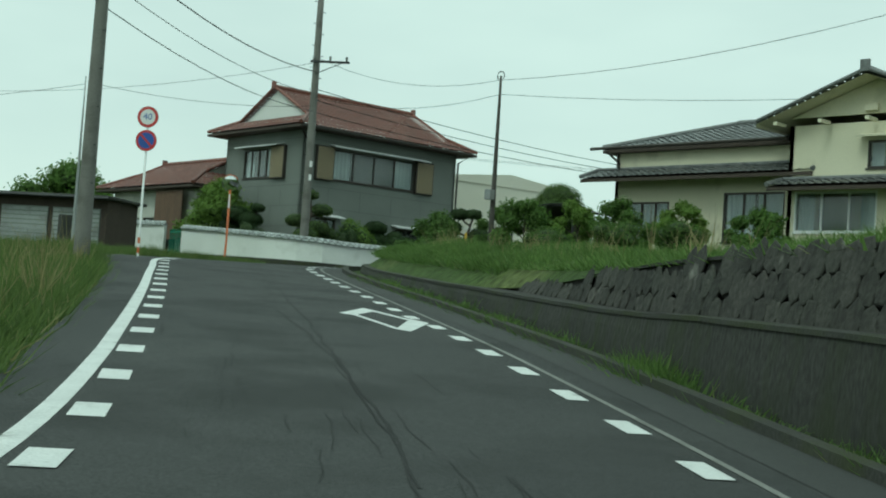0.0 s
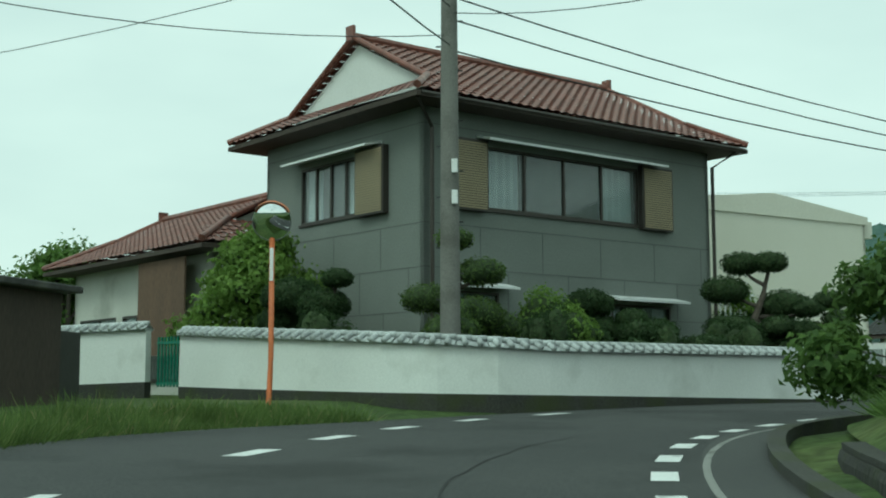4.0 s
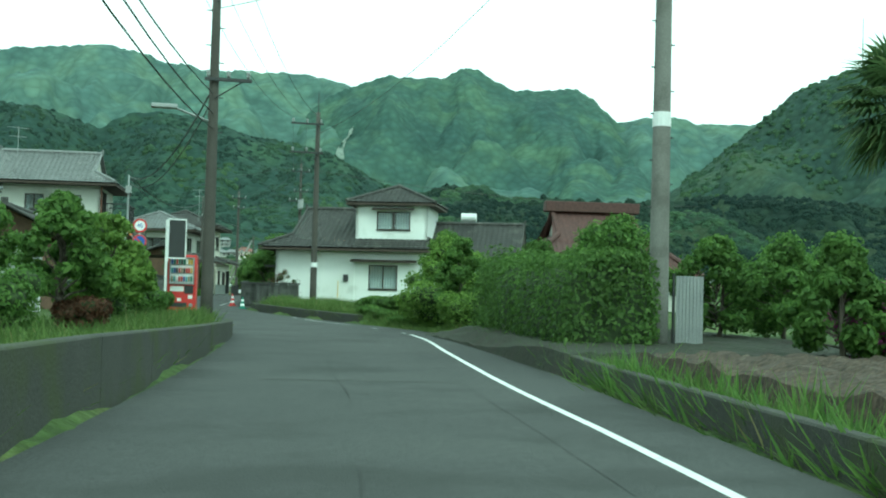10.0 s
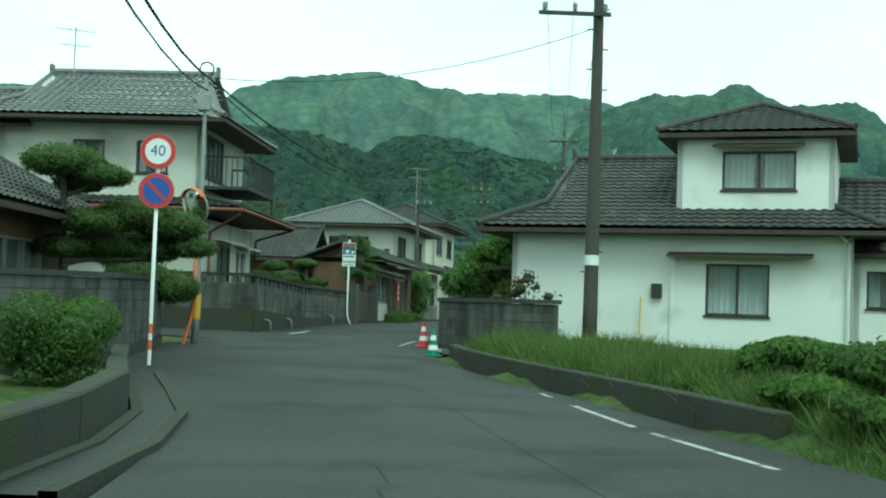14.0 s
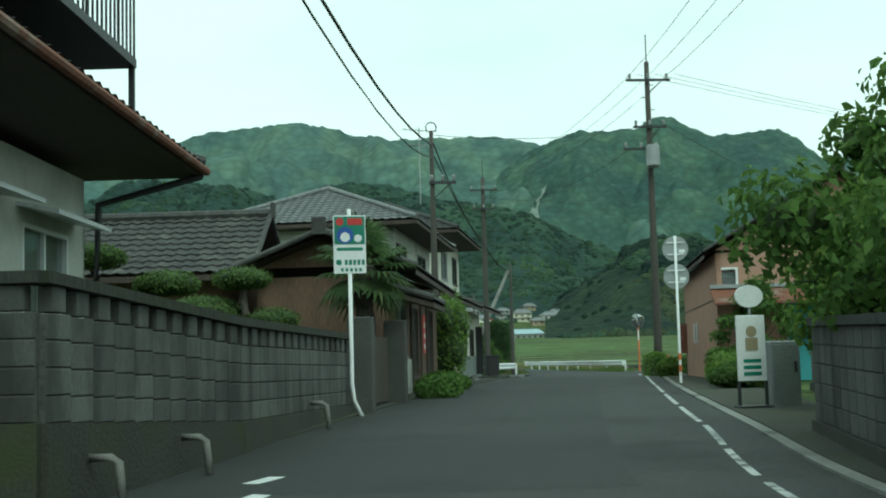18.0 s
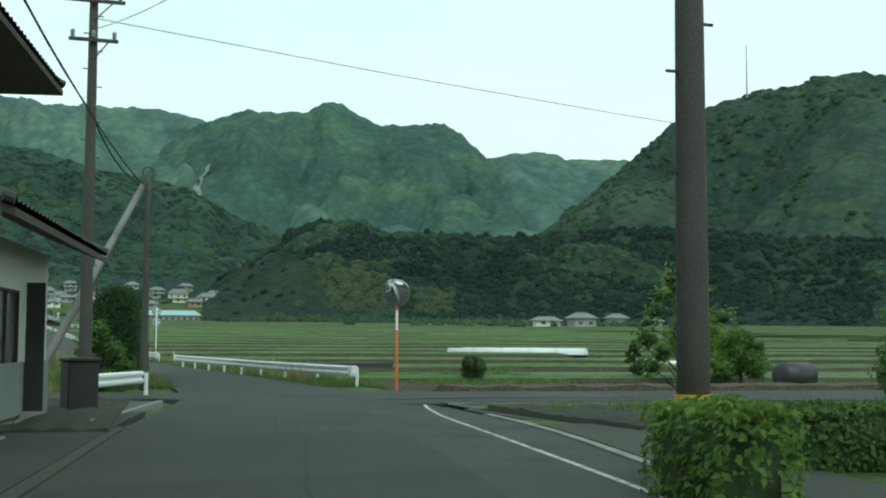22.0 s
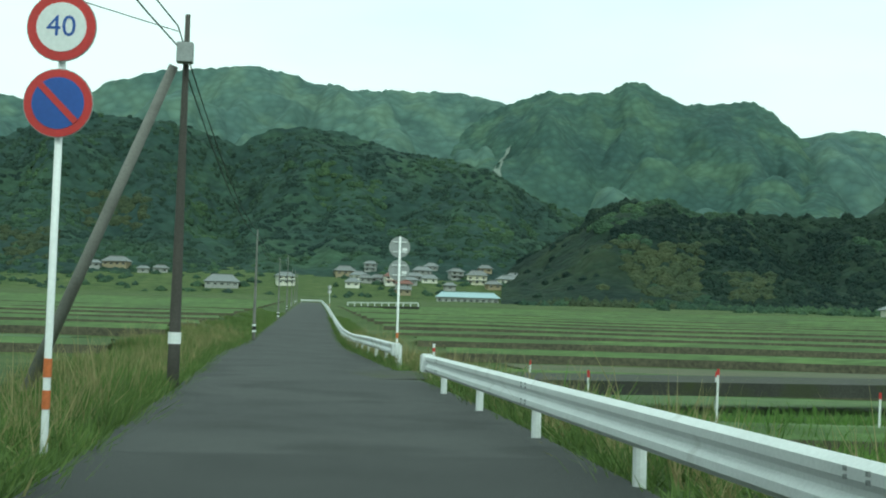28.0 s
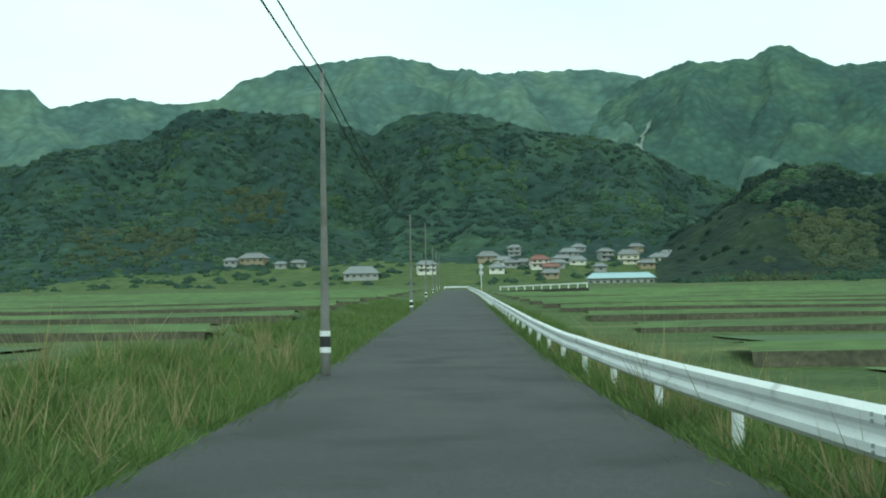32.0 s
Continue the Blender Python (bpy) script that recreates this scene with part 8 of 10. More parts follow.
def limb(bm, p, q, r0, r1, rnd, bend=0.15):
    p, q = Vector(p), Vector(q)
    L = (q - p).length
    pts = [p.lerp(q, i / 4) + (Vector((rnd.uniform(-1, 1), rnd.uniform(-1, 1), rnd.uniform(-0.5, 0.5))) * bend * L * (0.5 if 0 < i < 4 else 0)) for i in range(5)]
    tube(bm, pts, [r0 + (r1 - r0) * i / 4 for i in range(5)], 7)


def tree(x, y, height, spread, label, leaf="leaf_mid", n=3500, size=0.16, seed=1, trunk=0.12, clumps=20, bare=0.3, category="tree", z=None, group=""):
    rnd = random.Random(seed)
    t = thing("tree", at(x, y, ground(x, y) if z is None else z, rnd.uniform(0, 360)), label, category, group)
    blobs = []
    bm = bmesh.new()
    limb(bm, (0, 0, -0.2), (rnd.uniform(-0.1, 0.1) * height, rnd.uniform(-0.1, 0.1) * height, height * 0.72), trunk, trunk * 0.35, rnd, 0.05)
    for i in range(clumps):
        h = bare + (1 - bare) * (i + 0.5) / clumps
        a = i * 2.4 + rnd.uniform(-0.5, 0.5)
        r = spread * math.sin(math.pi * min(0.95, (h - bare) / (1 - bare) * 0.8 + 0.2)) * rnd.uniform(0.4, 1.05)
        c = (r * math.cos(a), r * math.sin(a), height * h * 0.95)
        s = spread * rnd.uniform(0.2, 0.38)
        blobs.append((*c, s, s, s * rnd.uniform(0.6, 0.9)))
        limb(bm, (0, 0, height * max(bare * 0.7, h * 0.6)), c, trunk * 0.35, trunk * 0.08, rnd)
    part("trunk", bm, "bark", t)
    blob_core(t, blobs, seed, 0.5)
    crown("crown", t, blobs, n, size, leaf, seed, 0.9)
    return t


def shrub(x, y, r, h, label, leaf="leaf_mid", n=1800, size=0.1, seed=1, category="shrub", z=None, stretch=1.0, yaw=0.0, lumps=6):
    rnd = random.Random(seed)
    t = thing("shrub", at(x, y, ground(x, y) if z is None else z, yaw), label, category)
    blobs = [(0, 0, h * 0.45, r * stretch * 0.8, r * 0.8, h * 0.5)]
    for i in range(lumps):
        a = 2 * math.pi * i / lumps + rnd.uniform(-0.3, 0.3)
        s = rnd.uniform(0.35, 0.55)
        blobs.append((r * stretch * 0.55 * math.cos(a), r * 0.55 * math.sin(a), h * rnd.uniform(0.35, 0.75), r * s * stretch, r * s, h * s * 0.6))
    blob_core(t, blobs, seed, 0.72)
    crown("foliage", t, blobs, n, size, leaf, seed, 0.25)
    return t


def cloud_pine(x, y, height, label, seed, pads, leaf="leaf_pine", n=5200, lean=0.25, z=None, size=0.06, flat=0.62):
    """A clipped garden pine: bare crooked limbs and separate domed pads of needles."""
    rnd = random.Random(seed)
    t = thing("pine_tree", at(x, y, ground(x, y) if z is None else z, 0), label, "tree")
    bm = bmesh.new()
    top = max(pads, key=lambda q: q[2])
    tip = Vector((top[0], top[1], top[2] - 0.1))
    limb(bm, (0, 0, -0.2), tip, 0.12, 0.05, rnd, 0.1)
    for i, (px, py, pz, pr) in enumerate(pads):
        k = max(0.1, min(0.85, (pz - 0.3) / max(0.5, tip.z)))
        root = Vector((0, 0, -0.2)).lerp(tip, k)
        limb(bm, root, (px, py, pz - pr * 0.25), 0.05, 0.025, rnd, 0.12)
    part("trunk", bm, "bark", t)
    share = sum(q[3] ** 2 for q in pads)
    for i, (px, py, pz, pr) in enumerate(pads):
        blobs = [(px, py, pz, pr, pr, pr * flat)]
        for k in range(3):
            a = k * 2.1 + rnd.uniform(0, 1)
            blobs.append((px + pr * 0.45 * math.cos(a), py + pr * 0.45 * math.sin(a), pz - pr * 0.06, pr * 0.62, pr * 0.62, pr * flat * 0.75))
        pad = crown("needle_pad", t, blobs, max(250, int(n * 1.5 * pr * pr / share)), size, leaf, seed + i, 0.16)
        blob_core(pad, blobs, seed + i, 0.86)
    return t


def hedge(pts, width, height, label, leaf="leaf_hedge", per_m=900, size=0.09, seed=1, ragged=0.12, category="hedge"):
    """A clipped hedge: one boxy mass of leaves with rounded shoulders over a dark core."""
    rng = np.random.default_rng(seed)
    P = np.array(pts, float)
    seg = np.linalg.norm(np.diff(P, axis=0), axis=1)
    L = np.concatenate([[0], np.cumsum(seg)])
    t = thing("hedge", Matrix.Identity(4), label, category)

    def line(s):
        x, y = np.interp(s, L, P[:, 0]), np.interp(s, L, P[:, 1])
        dx, dy = np.interp(s + 0.3, L, P[:, 0]) - np.interp(s - 0.3, L, P[:, 0]), np.interp(s + 0.3, L, P[:, 1]) - np.interp(s - 0.3, L, P[:, 1])
        q = np.hypot(dx, dy) + 1e-9
        return x, y, -dy / q, dx / q

    def swell(s, a):
        return np.array([1 + ragged * 1.3 * noise.noise(Vector((u * 0.9, v * 1.4, seed))) + ragged * 0.7 * noise.noise(Vector((u * 2.6, v * 3, seed + 7))) for u, v in zip(s, a)])

    def skin(s, a, k):
        """s along the hedge, a round its section (0 one foot, 1 the other), k how far out."""
        g = (a - 0.5) * math.pi * 1.0
        c, z = np.sin(g), np.cos(g)
        m = np.maximum(np.abs(c), np.abs(z)) ** 0.72
        x, y, nx, ny = line(np.clip(s, 0, L[-1]))
        f = k * swell(s, a)
        o = c / m * width * 0.5 * f
        over = (s - np.clip(s, 0, L[-1]))
        return np.stack([x + nx * o + ny * over, y + ny * o - nx * over, land_height(x, y) - 0.12 + z / m * (height + 0.12) * (0.3 + 0.7 * f)], 1), np.stack([nx * c, ny * c, z + 0.1], 1)

    ns, na = max(3, int(L[-1] / 0.3)), 12
    S, A = np.meshgrid(np.linspace(0.1, L[-1] - 0.1, ns), np.linspace(0, 1, na))
    v, _ = skin(S.ravel(), A.ravel(), 0.84)
    faces = [(j * ns + i, j * ns + i + 1, (j + 1) * ns + i + 1, (j + 1) * ns + i) for j in range(na - 1) for i in range(ns - 1)] + [tuple(j * ns for j in range(na)), tuple(j * ns + ns - 1 for j in range(na))[::-1]]
    ob = new("inner_foliage", mesh_from(v, faces, "inner_foliage", "foliage_shade", True))
    ob.parent = t
    n = int(per_m * 1.9 * L[-1])
    s, a = rng.uniform(-0.15, L[-1] + 0.15, n), rng.random(n)
    p, d = skin(s, a, 0.84 + 0.2 * rng.random(n) ** 0.7)
    m = int(n * 0.1)
    for e, sl in ((0.0, slice(0, m)), (L[-1], slice(m, 2 * m))):
        q, _ = skin(np.full(m, e), a[sl], rng.random(m) ** 0.5)
        x, y, nx, ny = line(np.full(m, e))
        w = (-1 if e == 0 else 1) * rng.uniform(0.0, 0.2, m)
        p[sl] = q + np.stack([ny * w, -nx * w, 0 * w], 1)
        d[sl] = np.stack([ny * (-1 if e == 0 else 1), -nx * (-1 if e == 0 else 1), 0 * w + 0.2], 1)
    d = d + rng.normal(size=d.shape) * 0.45
    d /= np.linalg.norm(d, axis=1)[:, None]
    ob = new("foliage", leaf_mesh("foliage", p, d, size * 1.2 * rng.uniform(0.6, 1.4, n), leaf, rng))
    ob.parent = t
    return t


def palm(x, y, height, label, seed, z=None, fronds=34, reach=1.1, trunk=0.16):
    rnd = random.Random(seed)
    t = thing("palm_tree", at(x, y, ground(x, y) if z is None else z, 0), label, "palm tree")
    bm = bmesh.new()
    n = 14
    tube(bm, [(0.03 * math.sin(i), 0.03 * math.cos(i * 1.3), -0.2 + (height + 0.2) * i / n) for i in range(n + 1)], [trunk * (1.0 + 0.12 * (i % 2)) for i in range(n + 1)], 10)
    part("trunk", bm, "bark", t)
    for i in range(fronds):
        el = math.radians(rnd.uniform(-65, 75))
        az = i * 2.4 + rnd.uniform(-0.2, 0.2)
        d = Vector((math.cos(az) * math.cos(el), math.sin(az) * math.cos(el), math.sin(el)))
        st = reach * rnd.uniform(0.45, 0.6)
        hub = Vector((0, 0, height)) + d * st - Vector((0, 0, 0.08 if el < 0 else 0))
        bm = bmesh.new()
        tube(bm, [(0, 0, height), (Vector((0, 0, height)) + hub) / 2 + Vector((0, 0, 0.04)), hub], 0.014, 5)
        side = d.cross(Vector((0, 0, 1)))
        side = side.normalized() if side.length > 0.1 else Vector((1, 0, 0))
        upv = side.cross(d)
        for k in range(15):
            q = math.radians(-115 + 230 * k / 14)
            v = (d * math.cos(q) + side * math.sin(q)).normalized()
            L = reach * 0.55 * (0.75 + 0.25 * math.cos(q))
            w = (side * math.cos(q) - d * math.sin(q)) * 0.04
            m1 = hub + v * L * 0.55 + upv * 0.03
            tip = hub + v * L - Vector((0, 0, 0.12 * L + 0.03))
            vs = [bm.verts.new(p) for p in (hub, m1 + w, tip, m1 - w)]
            bm.faces.new(vs)
        part("frond", bm, "leaf_palm", t)
    return t


# tall grass along the verges: one mass
def grass_field(name, label, areas, material, seed, h=(0.09, 0.3), width=0.014, blades=10, spread=0.09):
    """Tufts of thin blades, thicker and thinner from patch to patch."""
    rng = np.random.default_rng(seed)
    pts = []
    for kind, n, *q in areas:
        n = int(n * 2.4 / blades)
        if kind == "verge":
            u0, u1, side, a, b = q
            us = rng.uniform(u0, u1, n)
            p = spline(LINE, us)
            t = spline(LINE, us + 0.01) - p
            nn = np.stack([t[:, 1], -t[:, 0]], 1)
            nn /= np.linalg.norm(nn, axis=1)[:, None]
            e = spline(EDGE_R if side > 0 else EDGE_L, us) + a + (b - a) * rng.random(n) ** 1.2
            pts.append(p[:, :2] + nn * (side * e)[:, None])
        else:
            x0, y0, x1, y1 = q
            pts.append(np.stack([rng.uniform(x0, x1, n), rng.uniform(y0, y1, n)], 1))
    T = np.concatenate(pts)
    zt = land_height(T[:, 0], T[:, 1])
    ub, lb, zb = near_road(T[:, 0], T[:, 1])
    ob_ = lb - spline(EDGE_R, ub)
    on_bank = (ub > 1.2) & (ub < 7.6) & (ob_ > 0.75) & (ob_ < 3.3)
    w_ = np.clip((ob_ - 0.7) / 0.6, 0, 1)
    zt = np.where(on_bank, zb + np.clip((ob_ - 1.3) / 2.1, 0, 1) * 0.42 + np.where(ub < 4.0, np.where(ob_ > 1.05, bank_top(ub), low_top(ub)), low_top(ub) * (1 - w_) + bank_top(ub) * w_), zt)
    patch = 0.55 + 0.9 * np.array([max(0.0, 0.5 + noise.noise(Vector((x * 0.7, y * 0.7, seed)))) for x, y in T]) * rng.uniform(0.6, 1.5, len(T))
    n = len(T) * blades
    base = np.repeat(np.concatenate([T, zt[:, None] - 0.03], 1), blades, 0)
    off = np.concatenate([rng.normal(size=(n, 2)) * spread, np.zeros((n, 1))], 1)
    base = base + off
    hh = rng.uniform(h[0], h[1], n) * np.repeat(patch, blades)
    a = rng.uniform(0, 2 * math.pi, n)
    w = np.stack([np.cos(a), np.sin(a), 0 * a], 1) * width * rng.uniform(0.6, 1.4, n)[:, None]
    lean = rng.normal(size=(n, 3)) * [0.35, 0.35, 0] * hh[:, None] + off * 1.2
    tip = base + lean + np.stack([0 * hh, 0 * hh, hh], 1)
    v = np.stack([base - w, base + w, tip], 1).reshape(-1, 3)
    me = bpy.data.meshes.new(name)
    me.vertices.add(3 * n)
    me.vertices.foreach_set("co", v.astype(np.float32).ravel())
    me.loops.add(3 * n)
    me.loops.foreach_set("vertex_index", np.arange(3 * n, dtype=np.int32))
    me.polygons.add(n)
    me.polygons.foreach_set("loop_start", np.arange(0, 3 * n, 3, dtype=np.int32))
    me.update(calc_edges=True)
    me.materials.append(M[material])
    ob = new(name, me)
    tagged(ob, label, "grass", kind="stuff")


grass_field("grass", "long green verge grass and weeds", [
    ("verge", 26000, 0.4, 6.6, -1, 0.1, 4.5), ("verge", 12000, 6.0, 7.9, -1, 0.05, 2.0), 
    ("verge", 6000, 11.2, 13.3, -1, 0.4, 3.0), ("verge", 3000, 10.3, 13.2, 1, 0.25, 0.8), ("verge", 12000, 14.5, 16.0, 1, 0.45, 3.6), ("verge", 2500, 13.4, 14.7, 1, 0.1, 1.4),
    ("verge", 36000, 22.4, 26.0, -1, 0.0, 3.2), ("verge", 17000, 22.4, 26.2, 1, 0.05, 2.2), ("verge", 9000, 26.0, 27.5, -1, 0.0, 3.0), ("verge", 5000, 26.0, 27.3, 1, 0.05, 2.0),
    ("area", 1300, -17.5, 161, -7, 170), ("area", 500, -31, 166, -27.5, 174), ("area", 9000, -46, 56, -37, 73), ("area", 3000, -45, 40.0, -39.5, 43.0)], "grass", 3)
grass_field("bank_grass", "fresh green grass on the bank above the walls", [("verge", 900, 1.0, 2.9, 1, 0.2, 0.45), ("verge", 2400, 2.7, 5.4, 1, 0.12, 0.42), ("verge", 7000, 4.0, 7.4, 1, 1.1, 2.0), ("verge", 34000, 1.2, 7.4, 1, 1.2, 7.0)], "bank_blade", 13, (0.07, 0.2), 0.014)
grass_field("tall_grass", "tall seeding straw-coloured grass", [("verge", 2200, 22.4, 26.2, -1, 0.3, 3.4), ("verge", 2000, 22.6, 26.2, 1, 0.3, 1.8), ("verge", 500, 1.0, 6.0, -1, 0.5, 3.0), ("verge", 250, 3.0, 6.5, 1, 2.5, 6.0)], "grass_dry", 5, (0.3, 0.7), 0.009, 7, 0.05)

grass_field("rank_weeds", "tall dark green weeds on a mound beside the farm track", [("area", 6000, -17.2, 208.5, -7, 220.5), ("area", 2600, -7, 209.5, 3, 219.0), ("verge", 1500, 11.0, 13.1, 1, 0.36, 0.7)], "leaf_mid", 9, (0.12, 0.5), 0.022, 8, 0.12)

# garden behind the white wall
cloud_pine(-40.4, 40.2, 3.1, "clipped cloud pine with rounded dark pads", 2, [(0.02, 0.42, 2.66, 0.45), (0.62, 0.7, 2.67, 0.4), (-0.08, -0.07, 2.04, 0.53), (0.65, 1.15, 1.71, 0.58), (1.24, 1.18, 1.62, 0.37), (1.49, 1.7, 1.8, 0.38), (1.78, 1.59, 1.37, 0.38), (1.9, 1.42, 0.98, 0.4), (1.5, 0.64, 1.12, 0.37), (1.0, 0.43, 1.19, 0.41), (0.25, 0.9, 1.35, 0.38), (0.25, -0.35, 1.16, 0.56), (0.39, 0.38, 0.85, 0.5), (1.18, 0.72, 0.75, 0.45), (1.59, 1.31, 0.65, 0.4)], n=9000, z=3.1)
cloud_pine(-40.4, 36.2, 1.9, "dense clipped garden pine with domed pads", 3, [(0.77, -0.19, 1.04, 0.42), (1.4, -0.3, 0.66, 0.3), (1.36, 0.9, 0.74, 0.4), (1.2, -0.8, 0.7, 0.34), (0.43, 0.06, 1.35, 0.32), (0.4, 0.9, 1.1, 0.4), (1.0, 1.9, 0.8, 0.42), (0.5, -1.2, 0.9, 0.36)], z=3.0)
cloud_pine(-40.6, 35.6, 1.6, "clipped garden pine with layered pads", 4, [(0, 0.3, 1.0, 0.55), (0.3, -0.6, 0.7, 0.5), (-0.1, 0.2, 1.55, 0.5), (0.2, 0.9, 0.6, 0.5)], z=3.1)
cloud_pine(-40.6, 31.9, 2.7, "tall loose garden pine beside the pole", 5, [(0.3, 0.3, 1.2, 0.55), (-0.3, -0.3, 1.5, 0.45), (0.2, 0.6, 2.0, 0.45), (0, 0.1, 2.6, 0.35), (0.5, -0.4, 0.9, 0.5), (0.2, 1.0, 1.0, 0.5)], "leaf_pine_light", 3000, z=3.1)
cloud_pine(-44.3, 31.0, 2.2, "dark layered pine against the grey house", 6, [(0, 0, 1.7, 0.6), (0.9, 0.1, 1.5, 0.5), (-0.4, 0, 1.2, 0.5), (1.2, 0.2, 2.0, 0.3)], z=3.1)
shrub(-40.2, 34.2, 0.95, 2.0, "loose green and bronze garden shrub", "leaf_bright", 2200, 0.1, 7, z=2.85)
for i, (x, y, r) in enumerate(((-39.4, 38.9, 0.7), (-39.5, 36.4, 0.6), (-39.6, 40.9, 0.6), (-39.3, 33.0, 0.5), (-42.6, 30.7, 0.6), (-40.0, 42.2, 0.7))):
    shrub(x, y, r, 1.5, "rounded clipped dark green shrub", "leaf_pine", 1500, 0.06, 20 + i, z=2.95)
tree(-46.5, 31.6, 3.6, 1.7, "leafy garden tree with bright spring leaves", "leaf_bright", 5200, 0.15, 31, z=2.8, bare=0.25)
tree(-44.9, 47.0, 3.2, 1.1, "slender bright green sapling", "leaf_bright", 1600, 0.12, 32, z=2.8)
# beyond the first stretch
tree(-88, 46, 9.0, 4.6, "dense green tree behind the houses", "leaf_mid", 6500, 0.35, 41, z=1.6, bare=0.2, trunk=0.3)
tree(-56, 20, 4.2, 2.0, "dark green roadside tree", "leaf_mid", 3000, 0.2, 42, z=0.8)
# terrace garden by the cream house
for i, (x, y, h, s, lf) in enumerate(((-27.6, 30.8, 2.2, 1.2, "leaf_mid"), (-26.2, 31.8, 2.0, 1.1, "leaf_bright"), (-30.5, 29.8, 2.0, 1.2, "leaf_hedge"), (-24.3, 31.6, 1.9, 1.2, "leaf_mid"), (-21.8, 31.5, 1.6, 1.0, "leaf_bright"), (-29.0, 28.6, 1.5, 1.0, "leaf_hedge"), (-19.0, 31.2, 1.3, 1.0, "leaf_mid"), (-31.6, 33.8, 2.6, 1.1, "leaf_hedge"))):
    tree(x, y, h, s, "leafy garden shrub on the terrace", lf, 2600, 0.12, 50 + i, trunk=0.05, bare=0.12, clumps=10, category="shrub")
for i, (x, y) in enumerate(((-25.5, 29.6), (-23.0, 29.9), (-28.2, 27.6), (-20.5, 29.6))):
    shrub(x, y, 0.8, 0.9, "low rounded clipped garden shrub", "leaf_hedge", 1500, 0.07, 70 + i)
c = thing("conifer", at(-31.35, 36.95, ground(-31.35, 36.95), 0), "tall clipped dark conifer beside the road", "tree")
bl = [(0.1 * math.sin(k * 2.1), 0.1 * math.cos(k * 1.7), 1.6 + 0.5 * k, r_, r_, 0.68) for k, r_ in enumerate((1.15, 1.4, 1.3, 0.85))]
part("trunk", new_tube([(0, 0, -0.3), (0, 0, 3.2)], [0.15, 0.05], 8), "bark", c)
blob_core(c, bl, 61, 0.9)
crown("foliage", c, bl, 16000, 0.07, "leaf_pine_light", 61, 0.2)
# garden behind the long low wall
for i, (x, y, h, s, lf) in enumerate(((-35.2, 72.0, 2.3, 0.8, "leaf_mid"), (-34.6, 75.0, 2.1, 0.8, "leaf_bright"), (-37.6, 80.5, 2.6, 0.9, "leaf_mid"), (-34.4, 78.5, 1.6, 0.7, "leaf_bright"))):
    tree(x, y, h, s, "small garden tree with an open leafy crown", lf, 2600, 0.13, 80 + i, trunk=0.07, bare=0.3)
for i, (x, y, r, h, lf) in enumerate(((-36.0, 63.0, 0.7, 0.9, "leaf_bright"), (-36.0, 69.6, 0.8, 1.1, "leaf_mid"), (-34.9, 75.6, 0.7, 0.8, "leaf_hedge"), (-34.2, 79.6, 0.7, 0.7, "leaf_mid"), (-33.8, 81.6, 0.5, 0.6, "leaf_hedge"), (-34.9, 72.0, 0.5, 0.6, "leaf_rust"), (-34.0, 84.6, 0.5, 0.7, "leaf_mid"))):
    shrub(x, y, r, h, "rounded garden shrub behind the low wall", lf, 1500, 0.08, 100 + i)
# right side: hedge, palm, azalea
hedge([(-25.55, 72.7), (-25.4, 76.5), (-25.05, 80.2)], 1.9, 1.72, "tall clipped dark green hedge", seed=3)
hedge([(-24.75, 81.3), (-24.6, 83.6)], 1.5, 1.95, "ragged end section of the green hedge", seed=4, ragged=0.2)
palm(-20.6, 71.0, 4.6, "shaggy windmill palm with drooping dead fronds", 3, fronds=84, reach=1.35, trunk=0.16)
for i, (x, y, h, s, lf) in enumerate(((-21.6, 76.5, 2.4, 1.0, "leaf_mid"), (-17.3, 73.4, 2.2, 1.3, "leaf_bright"), (-19.4, 77.5, 2.3, 1.2, "leaf_mid"), (-23.0, 68.9, 2.0, 0.8, "leaf_mid"), (-15.5, 70.8, 2.0, 1.1, "leaf_mid"), (-22.4, 80.5, 3.0, 1.4, "leaf_mid"), (-24.6, 88.2, 2.9, 0.9, "leaf_mid"), (-24.2, 92.0, 3.0, 1.5, "leaf_bright"), (-22.5, 95.0, 2.6, 1.4, "leaf_bright"), (-22.6, 86.5, 2.8, 1.2, "leaf_hedge"), (-20.3, 88.0, 3.4, 1.4, "leaf_mid"), (-21.8, 101.8, 3.4, 1.2, "leaf_mid"), (-18.5, 92, 3.2, 1.4, "leaf_bright"), (-17.0, 82, 2.6, 1.4, "leaf_mid"), (-12.0, 88, 3.0, 1.8, "leaf_mid"))):
    tree(x, y, h, s, "leafy garden tree beside the field", lf, 3600, 0.13, 120 + i, trunk=0.06, bare=0.15)
crown("blossom", shrub(-22.0, 69.2, 0.8, 1.2, "azalea shrub covered in pink blossom", "leaf_mid", 1200, 0.08, 141), [(0, 0, 0.7, 0.85, 0.75, 0.55)], 1500, 0.09, "leaf_pink", 142)
for i, (x, y, r, h, lf) in enumerate(((-24.6, 97.2, 1.1, 0.7, "leaf_hedge"), (-23.4, 95.6, 1.2, 0.9, "leaf_hedge"), (-24.6, 90.6, 1.2, 1.6, "leaf_bright"), (-24.0, 93.4, 1.3, 1.2, "leaf_mid"), (-25.2, 99.6, 0.8, 0.6, "leaf_mid"), (-24.8, 86.6, 0.9, 1.25, "leaf_bright"), (-25.9, 96.8, 0.5, 0.3, "leaf_mid"), (-25.6, 95.2, 0.55, 0.32, "leaf_hedge"), (-25.3, 93.4, 0.6, 0.35, "leaf_mid"))):
    shrub(x, y, r, h, "spreading green shrub at the roadside", lf, 2600, 0.1, 150 + i)
